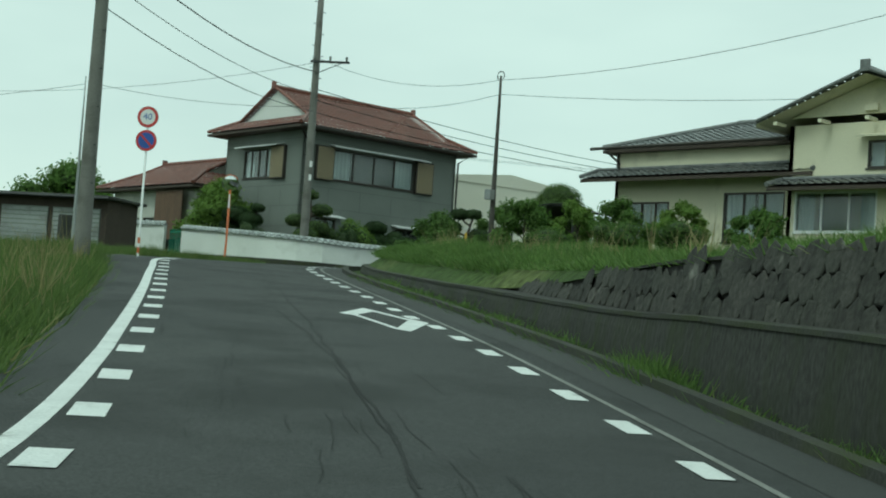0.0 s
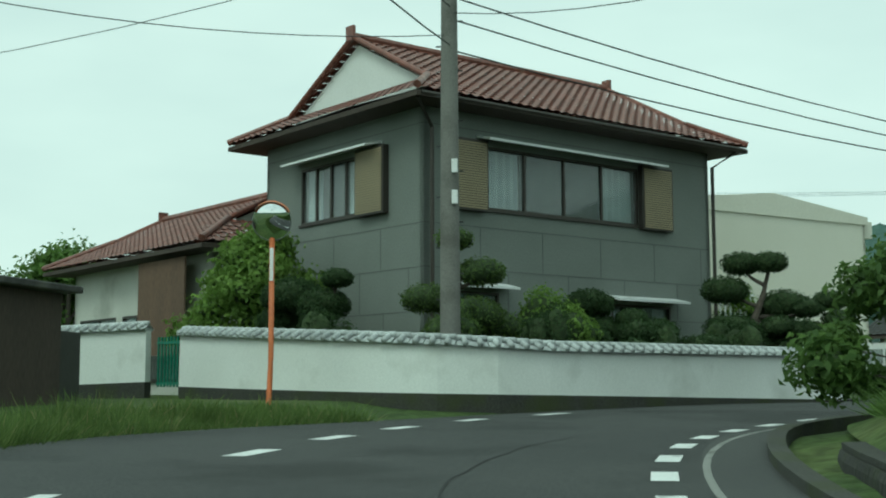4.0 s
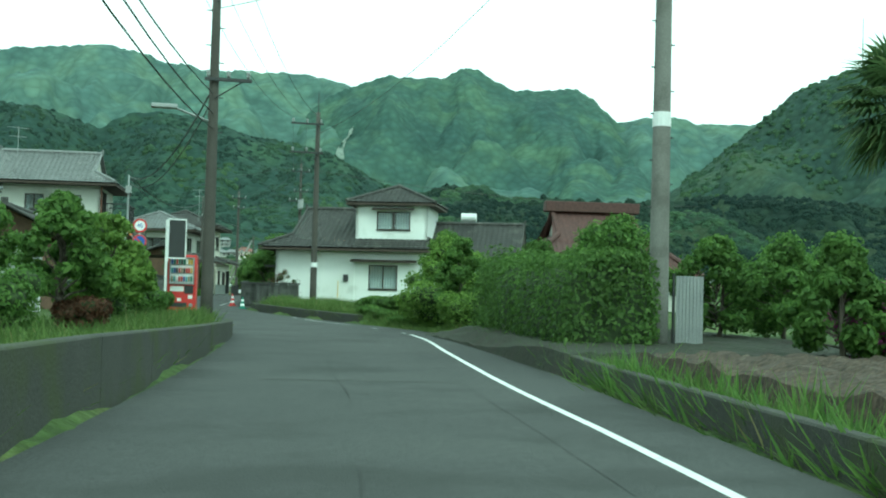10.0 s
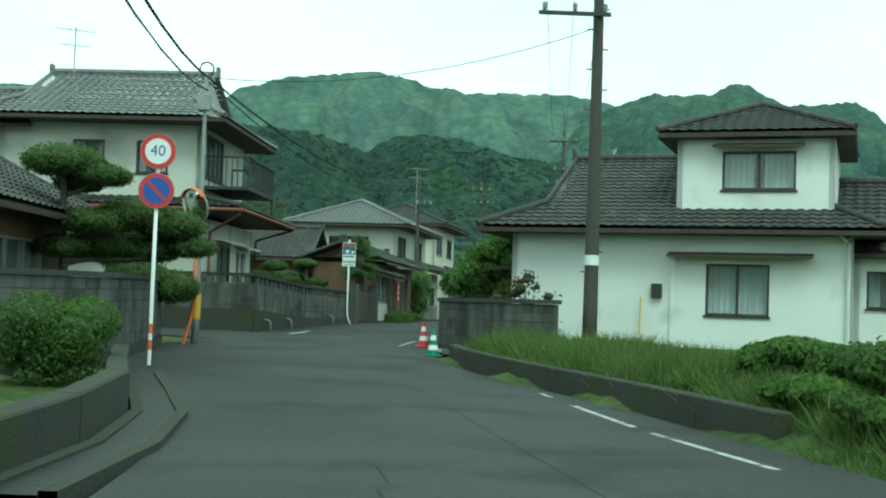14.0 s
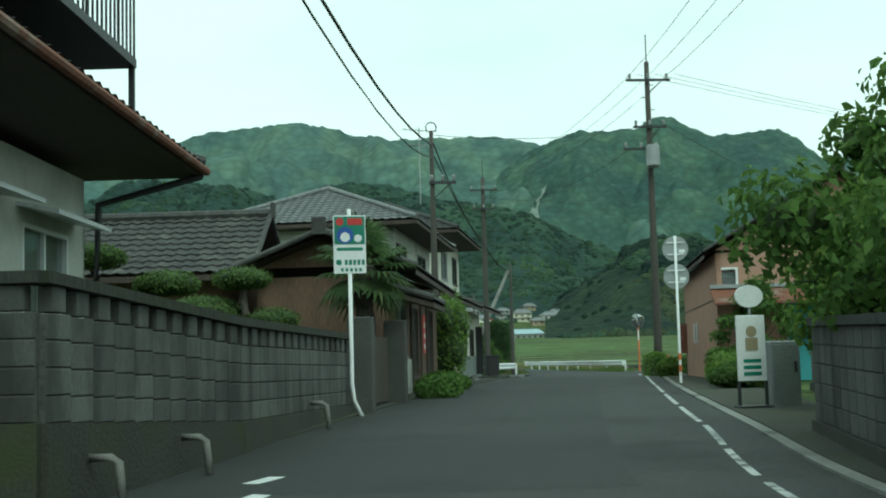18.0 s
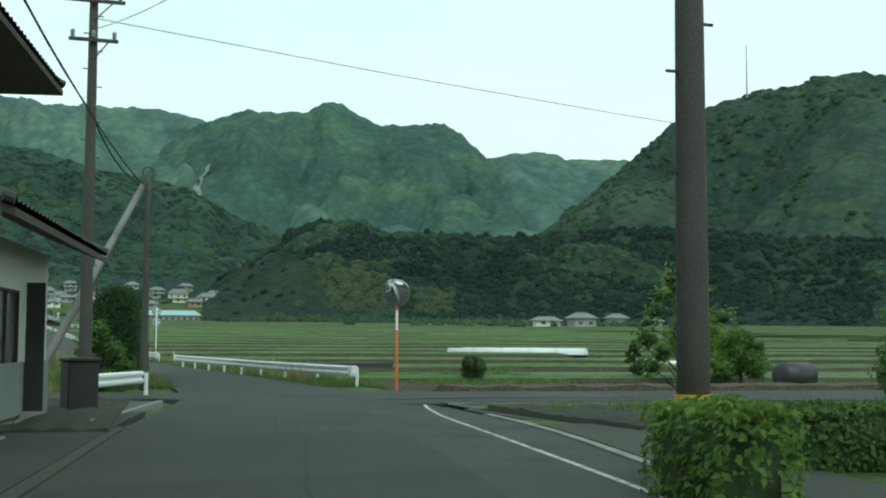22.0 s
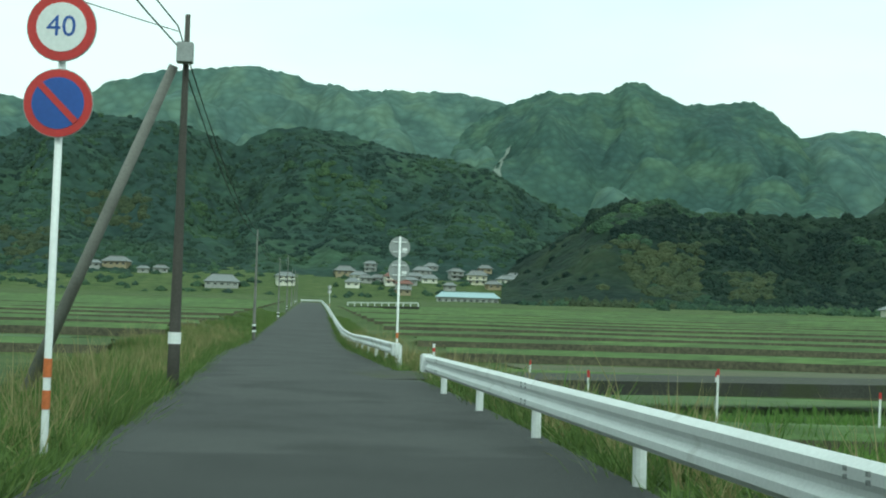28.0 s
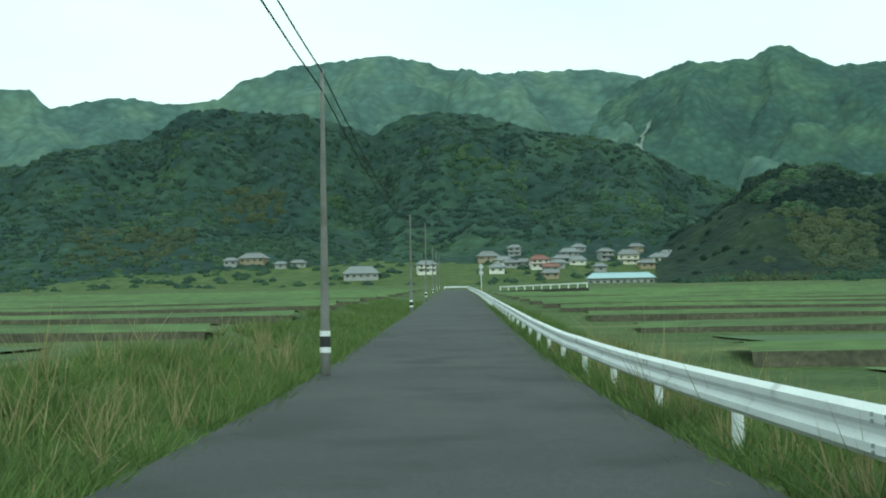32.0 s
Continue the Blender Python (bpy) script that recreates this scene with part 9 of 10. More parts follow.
# bend with the block walls
shrub(-34.75, 100.2, 0.85, 1.15, "round clipped bright green shrub", "leaf_mid", 3600, 0.06, 171)
cloud_pine(-36.6, 107.0, 3.4, "old layered garden pine over the block wall", 172, [(0.08, -0.66, 3.44, 0.72), (0.77, -0.65, 3.2, 0.52), (0.19, -0.09, 3.1, 0.45), (0.56, -0.39, 2.38, 0.58), (1.21, 0.21, 2.58, 0.7), (1.73, 0.65, 2.43, 0.7), (2.14, 0.84, 2.03, 0.5), (0.01, -0.15, 1.92, 0.54), (0.73, 0.38, 2.0, 0.6), (1.32, 0.86, 1.95, 0.6)], "leaf_pine_light", 9000, z=3.2, flat=0.42)
cloud_pine(-36.4, 111.2, 2.6, "garden pine with bright new shoots", 173, [(0.2, 0, 1.5, 0.7), (0.9, 0.3, 1.3, 0.6), (-0.3, 0.4, 2.0, 0.6), (0.4, 0.5, 2.5, 0.4)], "leaf_pine_light", 4000)
tree(-38.2, 122.8, 2.9, 1.3, "small bright green garden tree", "leaf_bright", 2200, 0.12, 174)
tree(-27.7, 118.8, 3.0, 1.45, "broad leafy tree over the block wall", "leaf_mid", 6500, 0.14, 175, bare=0.25)
tree(-26.6, 123.5, 4.0, 1.8, "leafy tree with russet new growth", "leaf_mid", 5200, 0.14, 176, bare=0.2)
tree(-25.6, 128.0, 3.2, 1.6, "leafy tree beside the entrance", "leaf_bright", 4200, 0.13, 177, bare=0.2)
tree(-27.6, 112.4, 1.9, 0.8, "thin red-brown leafless shrub", "leaf_rust", 420, 0.1, 178, trunk=0.03, bare=0.2, category="shrub")
# garden beside the signboard
for i, (x, y, h, pads) in enumerate(((-34.0, 133.6, 2.9, [(0, 0, 1.4, 0.8), (0.7, 0.2, 1.9, 0.6), (-0.5, 0.2, 2.2, 0.6), (0.2, 0.3, 2.8, 0.6)]), (-33.6, 130.0, 2.2, [(0, 0, 1.2, 0.7), (0.5, -0.5, 1.5, 0.5), (-0.4, 0.3, 1.9, 0.5)]), (-35.4, 131.5, 3.2, [(0, 0, 2.0, 0.8), (0.6, 0.4, 2.6, 0.6), (-0.5, 0, 3.1, 0.6)]))):
    cloud_pine(x - 0.9, y, h * 0.82, "clipped garden pine above the block wall", 190 + i, [(a, b, c * 0.82, r * 0.85) for a, b, c, r in pads] + [(a - 0.5, b + 0.4, c * 0.65, r * 0.7) for a, b, c, r in pads], "leaf_pine_light", 4200, flat=0.4)
palm(-32.55, 135.1, 2.55, "windmill palm over the garden gate", 195, reach=1.05)
for i, (x, y, r, h) in enumerate(((-31.1, 137.2, 0.5, 0.7), (-30.95, 138.8, 0.5, 0.6), (-30.7, 140.6, 0.45, 0.6), (-30.4, 142.2, 0.4, 0.55))):
    shrub(x, y, r, h, "overgrown weeds along the old house", "leaf_mid", 1800, 0.1, 200 + i)
shrub(-30.2, 147.6, 0.8, 2.6, "climbing green shrub on the street house", "leaf_bright", 1800, 0.1, 206, lumps=8)
# by the barn
tree(-23.6, 139.6, 2.4, 0.9, "narrow evergreen shrub before the barn", "leaf_mid", 3200, 0.09, 210, trunk=0.04, bare=0.08, category="shrub")
for i, (x, y, r, h, lf) in enumerate(((-24.6, 138.3, 0.7, 0.75, "leaf_bright"), (-24.3, 139.6, 0.55, 0.9, "leaf_mid"), (-23.1, 150.0, 0.45, 0.7, "leaf_bright"), (-22.9, 150.9, 0.45, 0.7, "leaf_mid"), (-25.0, 136.6, 0.7, 0.6, "leaf_hedge"))):
    shrub(x, y, r, h, "low leafy shrub at the barn", lf, 1700, 0.09, 220 + i)
hedge([(-22.5, 153.9), (-22.4, 155.0)], 0.7, 0.95, "yellow-green clipped hedge end", "leaf_bright", 1000, 0.07, 5)
hedge([(-21.5, 156.6), (-17.0, 155.6), (-12.0, 154.5)], 0.8, 0.66, "low clipped hedge beside the pole", "leaf_hedge", 1000, 0.07, 6)
tree(-17.8, 163.0, 2.6, 0.8, "thin young tree with bright leaves", "leaf_bright", 500, 0.1, 230, trunk=0.04)
tree(-12.6, 163.5, 2.2, 1.2, "dense green garden tree", "leaf_mid", 2600, 0.12, 231, bare=0.1)
# crossing and valley
hedge([(-24.35, 186.5), (-23.55, 191.5), (-23.15, 195.0), (-23.12, 199.0), (-23.25, 201.2)], 1.5, 3.2, "tall dark trimmed conifer hedge", "leaf_pine", 1300, 0.08, 7, ragged=0.16)
tree(-25.0, 185.0, 2.4, 1.0, "evergreen shrub beside the low house", "leaf_mid", 2600, 0.1, 240, bare=0.1)
for i, (x, y, h, s, lf) in enumerate(((11.6, 210.5, 4.4, 2.0, "leaf_bright"), (14.2, 210.5, 3.2, 2.0, "leaf_mid"), (9.0, 214.0, 2.6, 0.6, "leaf_palm"))):
    tree(x, y, h, s, "broad green tree at the field's edge" if i < 2 else "thin half-bare young tree", lf, 5200 if i < 2 else 500, 0.17, 250 + i, bare=0.2)
shrub(-1.3, 215, 0.8, 1.7, "single dark rounded bush in the field", "leaf_palm", 1800, 0.1, 260)


# ---- ploughed field and paddies ----
def plot(name, corners, material, label, dz=0.03, furrow=0.0, rows=40):
    A, B, C, D = [Vector((*c, 0)) for c in corners]
    nu, nv = rows, max(2, rows // 2)
    pts = [[A.lerp(B, i / nu).lerp(D.lerp(C, i / nu), j / nv) for i in range(nu + 1)] for j in range(nv + 1)]
    flat = [p for r in pts for p in r]
    z = np.max([land_height([p.x + ox for p in flat], [p.y + oy for p in flat]) for ox, oy in ((0, 0), (0.8, 0.8), (-0.8, 0.8), (0.8, -0.8), (-0.8, -0.8))], axis=0) if furrow else land_height([p.x for p in flat], [p.y for p in flat])
    k = nu + 1
    verts = [(p.x, p.y, zz + dz + (furrow * (0.5 + 0.5 * math.sin(i % k * 2.1)) + furrow * 0.9 * noise.noise(Vector((p.x * 1.7, p.y * 1.7, 3))) if furrow else 0)) for i, (p, zz) in enumerate(zip(flat, z))]
    if furrow:
        verts = [(x, y, zz - (0.45 if i % k in (0, nu) or i // k in (0, nv) else 0)) for i, (x, y, zz) in enumerate(verts)]
    faces = [(j * k + i, j * k + i + 1, (j + 1) * k + i + 1, (j + 1) * k + i) for j in range(nv) for i in range(nu)]
    ob = new(name, mesh_from(verts, faces, name, material))
    tagged(ob, label, "field", kind="structure")


plot("ploughed_field", [(-31.4, 38), (-10, 34), (-9, 68.4), (-26.9, 68.6)], "soil", "bare ploughed brown field with clods", 0.08, 0.12, rows=150)
plot("hedge_bed", [(-27.55, 69.2), (-20, 68.9), (-21, 86.5), (-26.55, 86)], "weeds", "dark leaf litter and bare earth under a hedge", 0.05, 0.05, rows=50)
plot("ploughed_strip", [(-16.6, 179.3), (55, 169), (55, 184), (-16.0, 191)], "soil", "dark brown tilled strip beside the crossing", 0.15, 0.06, rows=110)
plot("weedy_plot", [(-19.2, 160), (-4, 157.5), (-4, 168.6), (-18.4, 170.4)], "weeds", "bare weedy earth beside the drain", 0.03, 0.06, rows=60)
plot("weedy_verge", [(-35, 164.5), (-26.2, 164.0), (-24.7, 175.6), (-35, 177)], "weeds", "dark weedy earth beside the ditch", 0.03, 0.05, rows=50)
plot("tilled_patch", [(-16.6, 197.8), (-7.5, 197), (-6.5, 206.5), (-16.6, 207.6)], "soil", "brown tilled patch below the guardrail", 0.12, 0.05, rows=50)
M["paddy_bright"] = mat("paddy_bright", (0.085, 0.135, 0.036), 0.9, (0.05, 0.085, 0.025), 0.3, 3, 0.35, 0.7, 6, stain=(0.05, 0.075, 0.024), stain_scale=0.35, stretch=(0.3, 1, 1))
M["paddy_pale"] = mat("paddy_pale", (0.1, 0.115, 0.048), 0.9, (0.06, 0.08, 0.03), 0.3, 3, 0.35, 0.7, 6, stain=(0.05, 0.075, 0.024), stain_scale=0.35, stretch=(0.3, 1, 1))
M["paddy_deep"] = mat("paddy_deep", (0.055, 0.098, 0.026), 0.9, (0.035, 0.065, 0.018), 0.3, 3, 0.35, 0.7, 6, stain=(0.05, 0.075, 0.024), stain_scale=0.35, stretch=(0.3, 1, 1))
M["paddy_fallow"] = mat("paddy_fallow", (0.1, 0.095, 0.055), 0.95, (0.07, 0.085, 0.035), 0.4, 4, 0.35, 0.8, 6, stain=(0.06, 0.085, 0.028), stain_scale=0.5, stretch=(0.3, 1, 1))
M["terrace_bank"] = mat("terrace_bank", (0.08, 0.074, 0.046), 0.95, (0.045, 0.044, 0.027), 0.6, 6, 0.4, 0.8, 6)
rnd = random.Random(12)
for k in range(19):
    for side in (1, -1):
        y0 = 186 + 15.5 * k + 0.4
        x = 8.0 if side > 0 else 9.0
        while x < 130:
            w = rnd.uniform(30, 70)
            xa, xb = (-20.6 + side * x), (-20.6 + side * (x + w - 0.9))
            ya = y0 - 0.12 * xa
            yb = y0 - 0.12 * xb
            plot("paddy_field", [(xa, ya), (xb, yb), (xb, yb + 11.6), (xa, ya + 11.6)], rnd.choice(("paddy_bright", "paddy_pale", "paddy_deep", "paddy_deep", "paddy_fallow")), "green paddy plot between earth banks", 0.05, 0.0, rows=10)
            x += w
    # cut banks with a grassy lip at the foot of each terrace
    y0 = 186 + 15.5 * (k + 1) - 2.6
    for side in (1, -1):
        P = [(-20.6 + side * q, y0 - 0.12 * (-20.6 + side * q)) for q in np.arange(6, 136, 5.0)]
        for name, material, prof in (("terrace_bank", "terrace_bank", ((0.0, -0.15), (0.15, 0.75))), ("bank_grass", "paddy_bright", ((0.15, 0.75), (0.9, 1.15), (2.6, 1.0)))):
            bm = bmesh.new()
            prev = None
            for x, y in P:
                yy = y + 0.9 * noise.noise(Vector((x * 0.08, k * 3.7, side)))
                zl, zh = ground(x, yy - 1.2), ground(x, yy + 2.9)
                d = 0.12 + 0.16 * noise.noise(Vector((x * 0.05, k * 1.9, side + 4)))
                row = [bm.verts.new((x, yy + a, zl + (zh - zl) * f + d * f)) for a, f in prof]
                if prev:
                    for q in range(len(prof) - 1):
                        bm.faces.new((prev[q], row[q], row[q + 1], prev[q + 1]))
                prev = row
            bmesh.ops.recalc_face_normals(bm, faces=bm.faces)
            tagged(new(name, finish(bm, name, material)), "dark cut earth bank between paddy terraces" if name == "terrace_bank" else "grassy lip above a paddy bank", "bank", kind="structure")


# ---- farms and village far up the valley ----
def far_house(x, y, w, d, hw, yaw, wall, roof_mat, label, group="village houses", name="house", category="house"):
    """A small farmhouse seen from far off: walls, hipped roof with a ridge, windows."""
    h = thing(name, at(x, y, hillside(x, y) - 0.2, yaw), label, category, group)
    part("wall", new_box(-w / 2, -d / 2, -2.5, w / 2, d / 2, hw), wall, h)
    bm = bmesh.new()
    o, r = 1.0, d * 0.36
    c = [bm.verts.new(p) for p in ((-w / 2 - o, -d / 2 - o, hw), (w / 2 + o, -d / 2 - o, hw), (w / 2 + o, d / 2 + o, hw), (-w / 2 - o, d / 2 + o, hw))]
    lo = [bm.verts.new(v.co - Vector((0, 0, 0.15))) for v in c]
    a, b = bm.verts.new((-w / 2 + d * 0.32, 0, hw + r)), bm.verts.new((w / 2 - d * 0.32, 0, hw + r))
    for q in ((c[0], c[1], b, a), (c[2], c[3], a, b), (c[1], c[2], b), (c[3], c[0], a), tuple(lo[::-1])):
        bm.faces.new(q)
    for i in range(4):
        bm.faces.new((c[i], lo[i], lo[(i + 1) % 4], c[(i + 1) % 4]))
    bmesh.ops.recalc_face_normals(bm, faces=bm.faces)
    top = part("roof", bm, roof_mat, h)
    part("ridge_cap", new_box(-w / 2 + d * 0.3, -0.2, hw + r - 0.1, w / 2 - d * 0.3, 0.2, hw + r + 0.3), roof_mat, top)
    z = 0.9
    while z + 1.3 < hw:
        for k in range(max(1, int(w / 3.6))):
            xx = -w / 2 + (k + 0.5) * w / max(1, int(w / 3.6))
            win = part("window", new_box(xx - 0.9, -d / 2 - 0.03, z, xx + 0.9, -d / 2 + 0.02, z + 1.2), "bronze", h)
            part("pane", new_box(xx - 0.82, -d / 2 - 0.045, z + 0.08, xx + 0.82, -d / 2 - 0.032, z + 1.12), "glass", win)
        z += 2.7
    if hw > 4.5:
        bm = bmesh.new()
        v = [bm.verts.new(p) for p in ((-w / 2 - 0.4, -d / 2 - 1.1, 2.5), (w / 2 + 0.4, -d / 2 - 1.1, 2.5), (w / 2 + 0.4, -d / 2, 2.95), (-w / 2 - 0.4, -d / 2, 2.95))]
        u = [bm.verts.new(q.co - Vector((0, 0, 0.12))) for q in v]
        bm.faces.new(v)
        bm.faces.new(u[::-1])
        for i in range(4):
            bm.faces.new((v[i], u[i], u[(i + 1) % 4], v[(i + 1) % 4]))
        part("lean_to_roof", bm, roof_mat, h)
    return h


M["far_plaster"] = mat("far_plaster", (0.36, 0.36, 0.34), 0.9, (0.26, 0.26, 0.24), 0.5, 8, 0.1, 0.1, 20)
M["roof_rust"] = mat("roof_rust", (0.075, 0.032, 0.028), 0.7, (0.055, 0.026, 0.024), 1.5, 8, 0.3, 0.2, 20)
M["pale_tile"] = mat("pale_tile", (0.2, 0.21, 0.215), 0.5, (0.15, 0.16, 0.16), 1.2, 8, 0.2, 0.2, 20)
M["blue_sheet"] = mat("blue_sheet", (0.36, 0.47, 0.5), 0.5, (0.3, 0.4, 0.44), 1.2, 8, 0.12, 0.1, 20)
M["plastic_film"] = mat("plastic_film", (0.72, 0.74, 0.74), 0.5, (0.6, 0.62, 0.62), 0.8, 8, 0.1, 0.1, 20)
rnd = random.Random(44)
looks = (("pale_tile", "far_plaster", "plastered farmhouse with a pale grey tiled roof"), ("grey_tile", "far_plaster", "old plastered farmhouse with a grey tiled roof"),
         ("pale_tile", "cream_pale", "cream farmhouse with a weathered grey roof"), ("grey_tile", "shutter", "tan farmhouse under grey roof tiles"))
for x, y, w, s in ((1, 1030, 13, 1), (19, 1045, 8, 2), (42, 992, 9, 1), (54, 1040, 12, 1), (56, 1006, 10, 1), (35, 956, 9, 1), (109, 1018, 12, 1), (134, 1035, 15, 2), (126, 1008, 9, 1), (133, 984, 13, 1),
                   (146, 990, 10, 2), (22, 1000, 9, 1), (47, 1018, 10, 1), (95, 985, 9, 1), (118, 1045, 10, 1), (100, 1060, 9, 1), (76, 1030, 9, 2), (10, 1015, 10, 1), (108, 942, 13, 1), (147, 942, 7, 1), (5, 978, 9, 1), (14, 996, 8, 1), (66, 976, 7, 1), (62, 1060, 8, 1)):
    r_, w_, lab = rnd.choice(looks)
    far_house(x, y, w, w * rnd.uniform(0.6, 0.8), 2.9 if s == 1 else 5.4, rnd.uniform(-18, 18), w_, r_, lab + (" and upper storey" if s == 2 else ""))
far_house(31, 990, 11, 8, 5.2, 8, "cream_pale", "red_tile", "cream two-storey house with a salmon-red tiled roof")
far_house(37, 978, 10, 6, 2.8, 0, "far_plaster", "red_tile", "low house with a red tiled roof")
far_house(87, 1004, 13, 9, 6.0, -6, "cream", "grey_tile", "tall tan two-storey house on the slope")
for x, y, w, s in ((-147, 1020, 16, 1), (-118, 1012, 9, 1), (-75, 962, 20, 1), (-37, 975, 11, 2), (-160, 1012, 8, 1), (-128, 1006, 7, 1)):
    r_, w_, lab = rnd.choice(looks)
    far_house(x, y, w, w * 0.6, 3.0 if s == 1 else 5.2, rnd.uniform(-15, 15), w_, r_, lab + " below woods")
for x, y, w in ((201, 615, 10), (246, 670, 9), (212, 640, 8), (190, 622, 7), (176, 600, 6), (226, 600, 7)):
    r_, w_, lab = rnd.choice(looks)
    far_house(x, y, w, w * 0.65, 2.6 if w < 9 else 3.6, rnd.uniform(-15, 15), w_, r_, lab + " by fields")
hall = far_house(70, 915, 36, 8, 3.4, -3, "far_plaster", "blue_sheet", "long low white building with a light blue metal roof")


def tunnel(x, y, length, yaw, label, r=1.1):
    t = thing("greenhouse", at(x, y, ground(x, y), yaw), label, "greenhouse", "plastic tunnels")
    bm = bmesh.new()
    n = 12
    ring = [[bm.verts.new((s * length / 2, r * math.cos(a), r * 1.1 * math.sin(a) - 0.05)) for a in np.linspace(0, math.pi, n)] for s in (-1, 1)]
    for i in range(n - 1):
        bm.faces.new((ring[0][i], ring[0][i + 1], ring[1][i + 1], ring[1][i]))
    bm.faces.new(ring[0][::-1])
    bm.faces.new(ring[1])
    bmesh.ops.recalc_face_normals(bm, faces=bm.faces)
    part("film", bm, "plastic_film", t, "dull white plastic film", smooth=True)
    k = int(length / 2.5)
    for j in range(k + 1):
        xx = -length / 2 + j * length / k
        part("hoop", new_tube([(xx, (r + 0.02) * math.cos(a), (r + 0.02) * 1.1 * math.sin(a) - 0.05) for a in np.linspace(0, math.pi, 9)], 0.03, 5), "metal_grey", t)


tunnel(21.5, 262, 14.5, -40, "low white plastic tunnel greenhouse between paddies", 0.6)
tunnel(31.0, 284, 17, -42, "thin white covered seedbed across the paddy", 0.28)
tunnel(27.5, 240.5, 3.2, -10, "short white covered frame in the field", 0.35)
# railing of white pipes on a dark bank
rail = thing("field_railing", at(-7.0, 434, ground(-7, 434) + 0.2, -55), "white pipe railing on a dark concrete channel", "railing")
part("channel", new_box(-11, -0.3, -0.9, 11, 0.3, 0.35), "concrete_mossy", rail, "dark stained concrete channel wall")
part("top_rail", new_box(-11, -0.06, 0.95, 11, 0.06, 1.12), "white_paint", rail)
for i in range(11):
    part("baluster", new_box(-10.9 + i * 2.18, -0.05, 0.3, -10.75 + i * 2.18, 0.05, 0.95), "white_paint", rail)

# ---- drinks machine and forecourt ----
def vending_machine():
    v = thing("vending_machine", at(-33.38, 90.05, 3.2, -6) @ Matrix.Diagonal((0.86, 1, 1, 1)), "red drinks vending machine with lit display window", "vending machine")
    w, d, hgt = 1.0, 0.7, 1.85
    part("plinth", new_box(-0.05, -0.05, -0.25, w + 0.05, d + 0.05, 0.06), "concrete", v)
    part("cabinet", new_box(0, 0, 0.06, w, d, hgt, 0.02), "red_paint", v)
    door = part("front_door", new_box(0.02, -0.045, 0.1, w - 0.02, -0.003, hgt - 0.03, 0.012), "red_paint", v)
    win = part("display_window", new_box(0.1, -0.052, 0.98, w - 0.1, -0.0455, hgt - 0.12), "white_paint", door, "white display panel with rows of drinks")
    rnd2 = random.Random(9)
    for r in range(3):
        part("shelf", new_box(0.12, -0.062, 1.0 + r * 0.26, w - 0.12, -0.0525, 1.025 + r * 0.26), "metal_grey", win)
    cols = ("blue_paint", "green_paint", "red_paint", "yellow_paint", "white_paint", "teal_paint", "metal_dark", "shutter")
    for r in range(3):
        for c in range(9):
            x = 0.16 + c * 0.085
            bm = new_tube([(x, -0.07, 1.03 + r * 0.26), (x, -0.07, 1.16 + r * 0.26), (x, -0.07, 1.19 + r * 0.26)], [0.032, 0.032, 0.018], 8)
            bottle = part("drink_bottle", bm, rnd2.choice(cols), door)
    bm = bmesh.new()
    for q in ((0.06, 0.94, w - 0.06, 0.98), (0.06, hgt - 0.12, w - 0.06, hgt - 0.08), (0.06, 0.98, 0.1, hgt - 0.12), (w - 0.1, 0.98, w - 0.06, hgt - 0.12)):
        box(bm, q[0], -0.12, q[1], q[2], -0.046, q[3])
    part("window_frame", bm, "metal_grey", door)
    part("emblem", new_box(0.1, -0.052, 0.72, 0.58, -0.046, 0.88), "white_paint", door, "white wavy emblem on red")
    part("coin_panel", new_box(0.6, -0.06, 0.66, 0.92, -0.046, 0.9, 0.004), "metal_dark", door)
    part("notice", new_box(0.74, -0.052, 0.5, 0.9, -0.046, 0.62), "white_paint", door)
    part("sticker", new_box(0.36, -0.052, 0.42, 0.5, -0.046, 0.52), "white_paint", door)
    part("delivery_flap", new_box(0.14, -0.06, 0.24, 0.7, -0.046, 0.38, 0.004), "metal_dark", door)
    part("coin_return", new_box(0.78, -0.058, 0.26, 0.9, -0.046, 0.36, 0.004), "metal_grey", door)


vending_machine()
sg = thing("shop_sign", at(-33.15, 89.0, 2.95, 4), "tall dark signboard in a pale frame on a post", "sign")
part("post", new_tube([(-0.3, 0.05, -0.3), (-0.3, 0.05, 3.1)], 0.04, 10), "white_paint", sg)
part("panel", new_box(-0.24, 0.0, 1.98, 0.24, 0.1, 3.1, 0.01), "metal_dark", sg, "dark blank sign panel")
bm = bmesh.new()
for q in ((-0.27, 1.94, 0.27, 1.98), (-0.27, 3.1, 0.27, 3.14), (-0.27, 1.98, -0.24, 3.1), (0.24, 1.98, 0.27, 3.1)):
    box(bm, q[0], -0.02, q[1], q[2], 0.12, q[3])
part("frame", bm, "white_paint", sg)
cp = thing("carport", at(-37.7, 90.6, 2.95, -4), "small carport with a flat white roof", "carport")
part("roof", new_box(-3.2, -0.2, 2.3, 0.2, 3.0, 2.42, 0.02), "metal_white", cp)
for x, y in ((-3.0, 0), (0, 0), (-3.0, 2.8), (0, 2.8)):
    part("post", new_tube([(x, y, -0.2), (x, y, 2.3)], 0.05, 8), "metal_grey", cp)
part("shutter_wall", new_box(-3.1, 2.9, 0, 0.1, 3.0, 2.3), "metal_white", cp, "pale ribbed steel shutter")


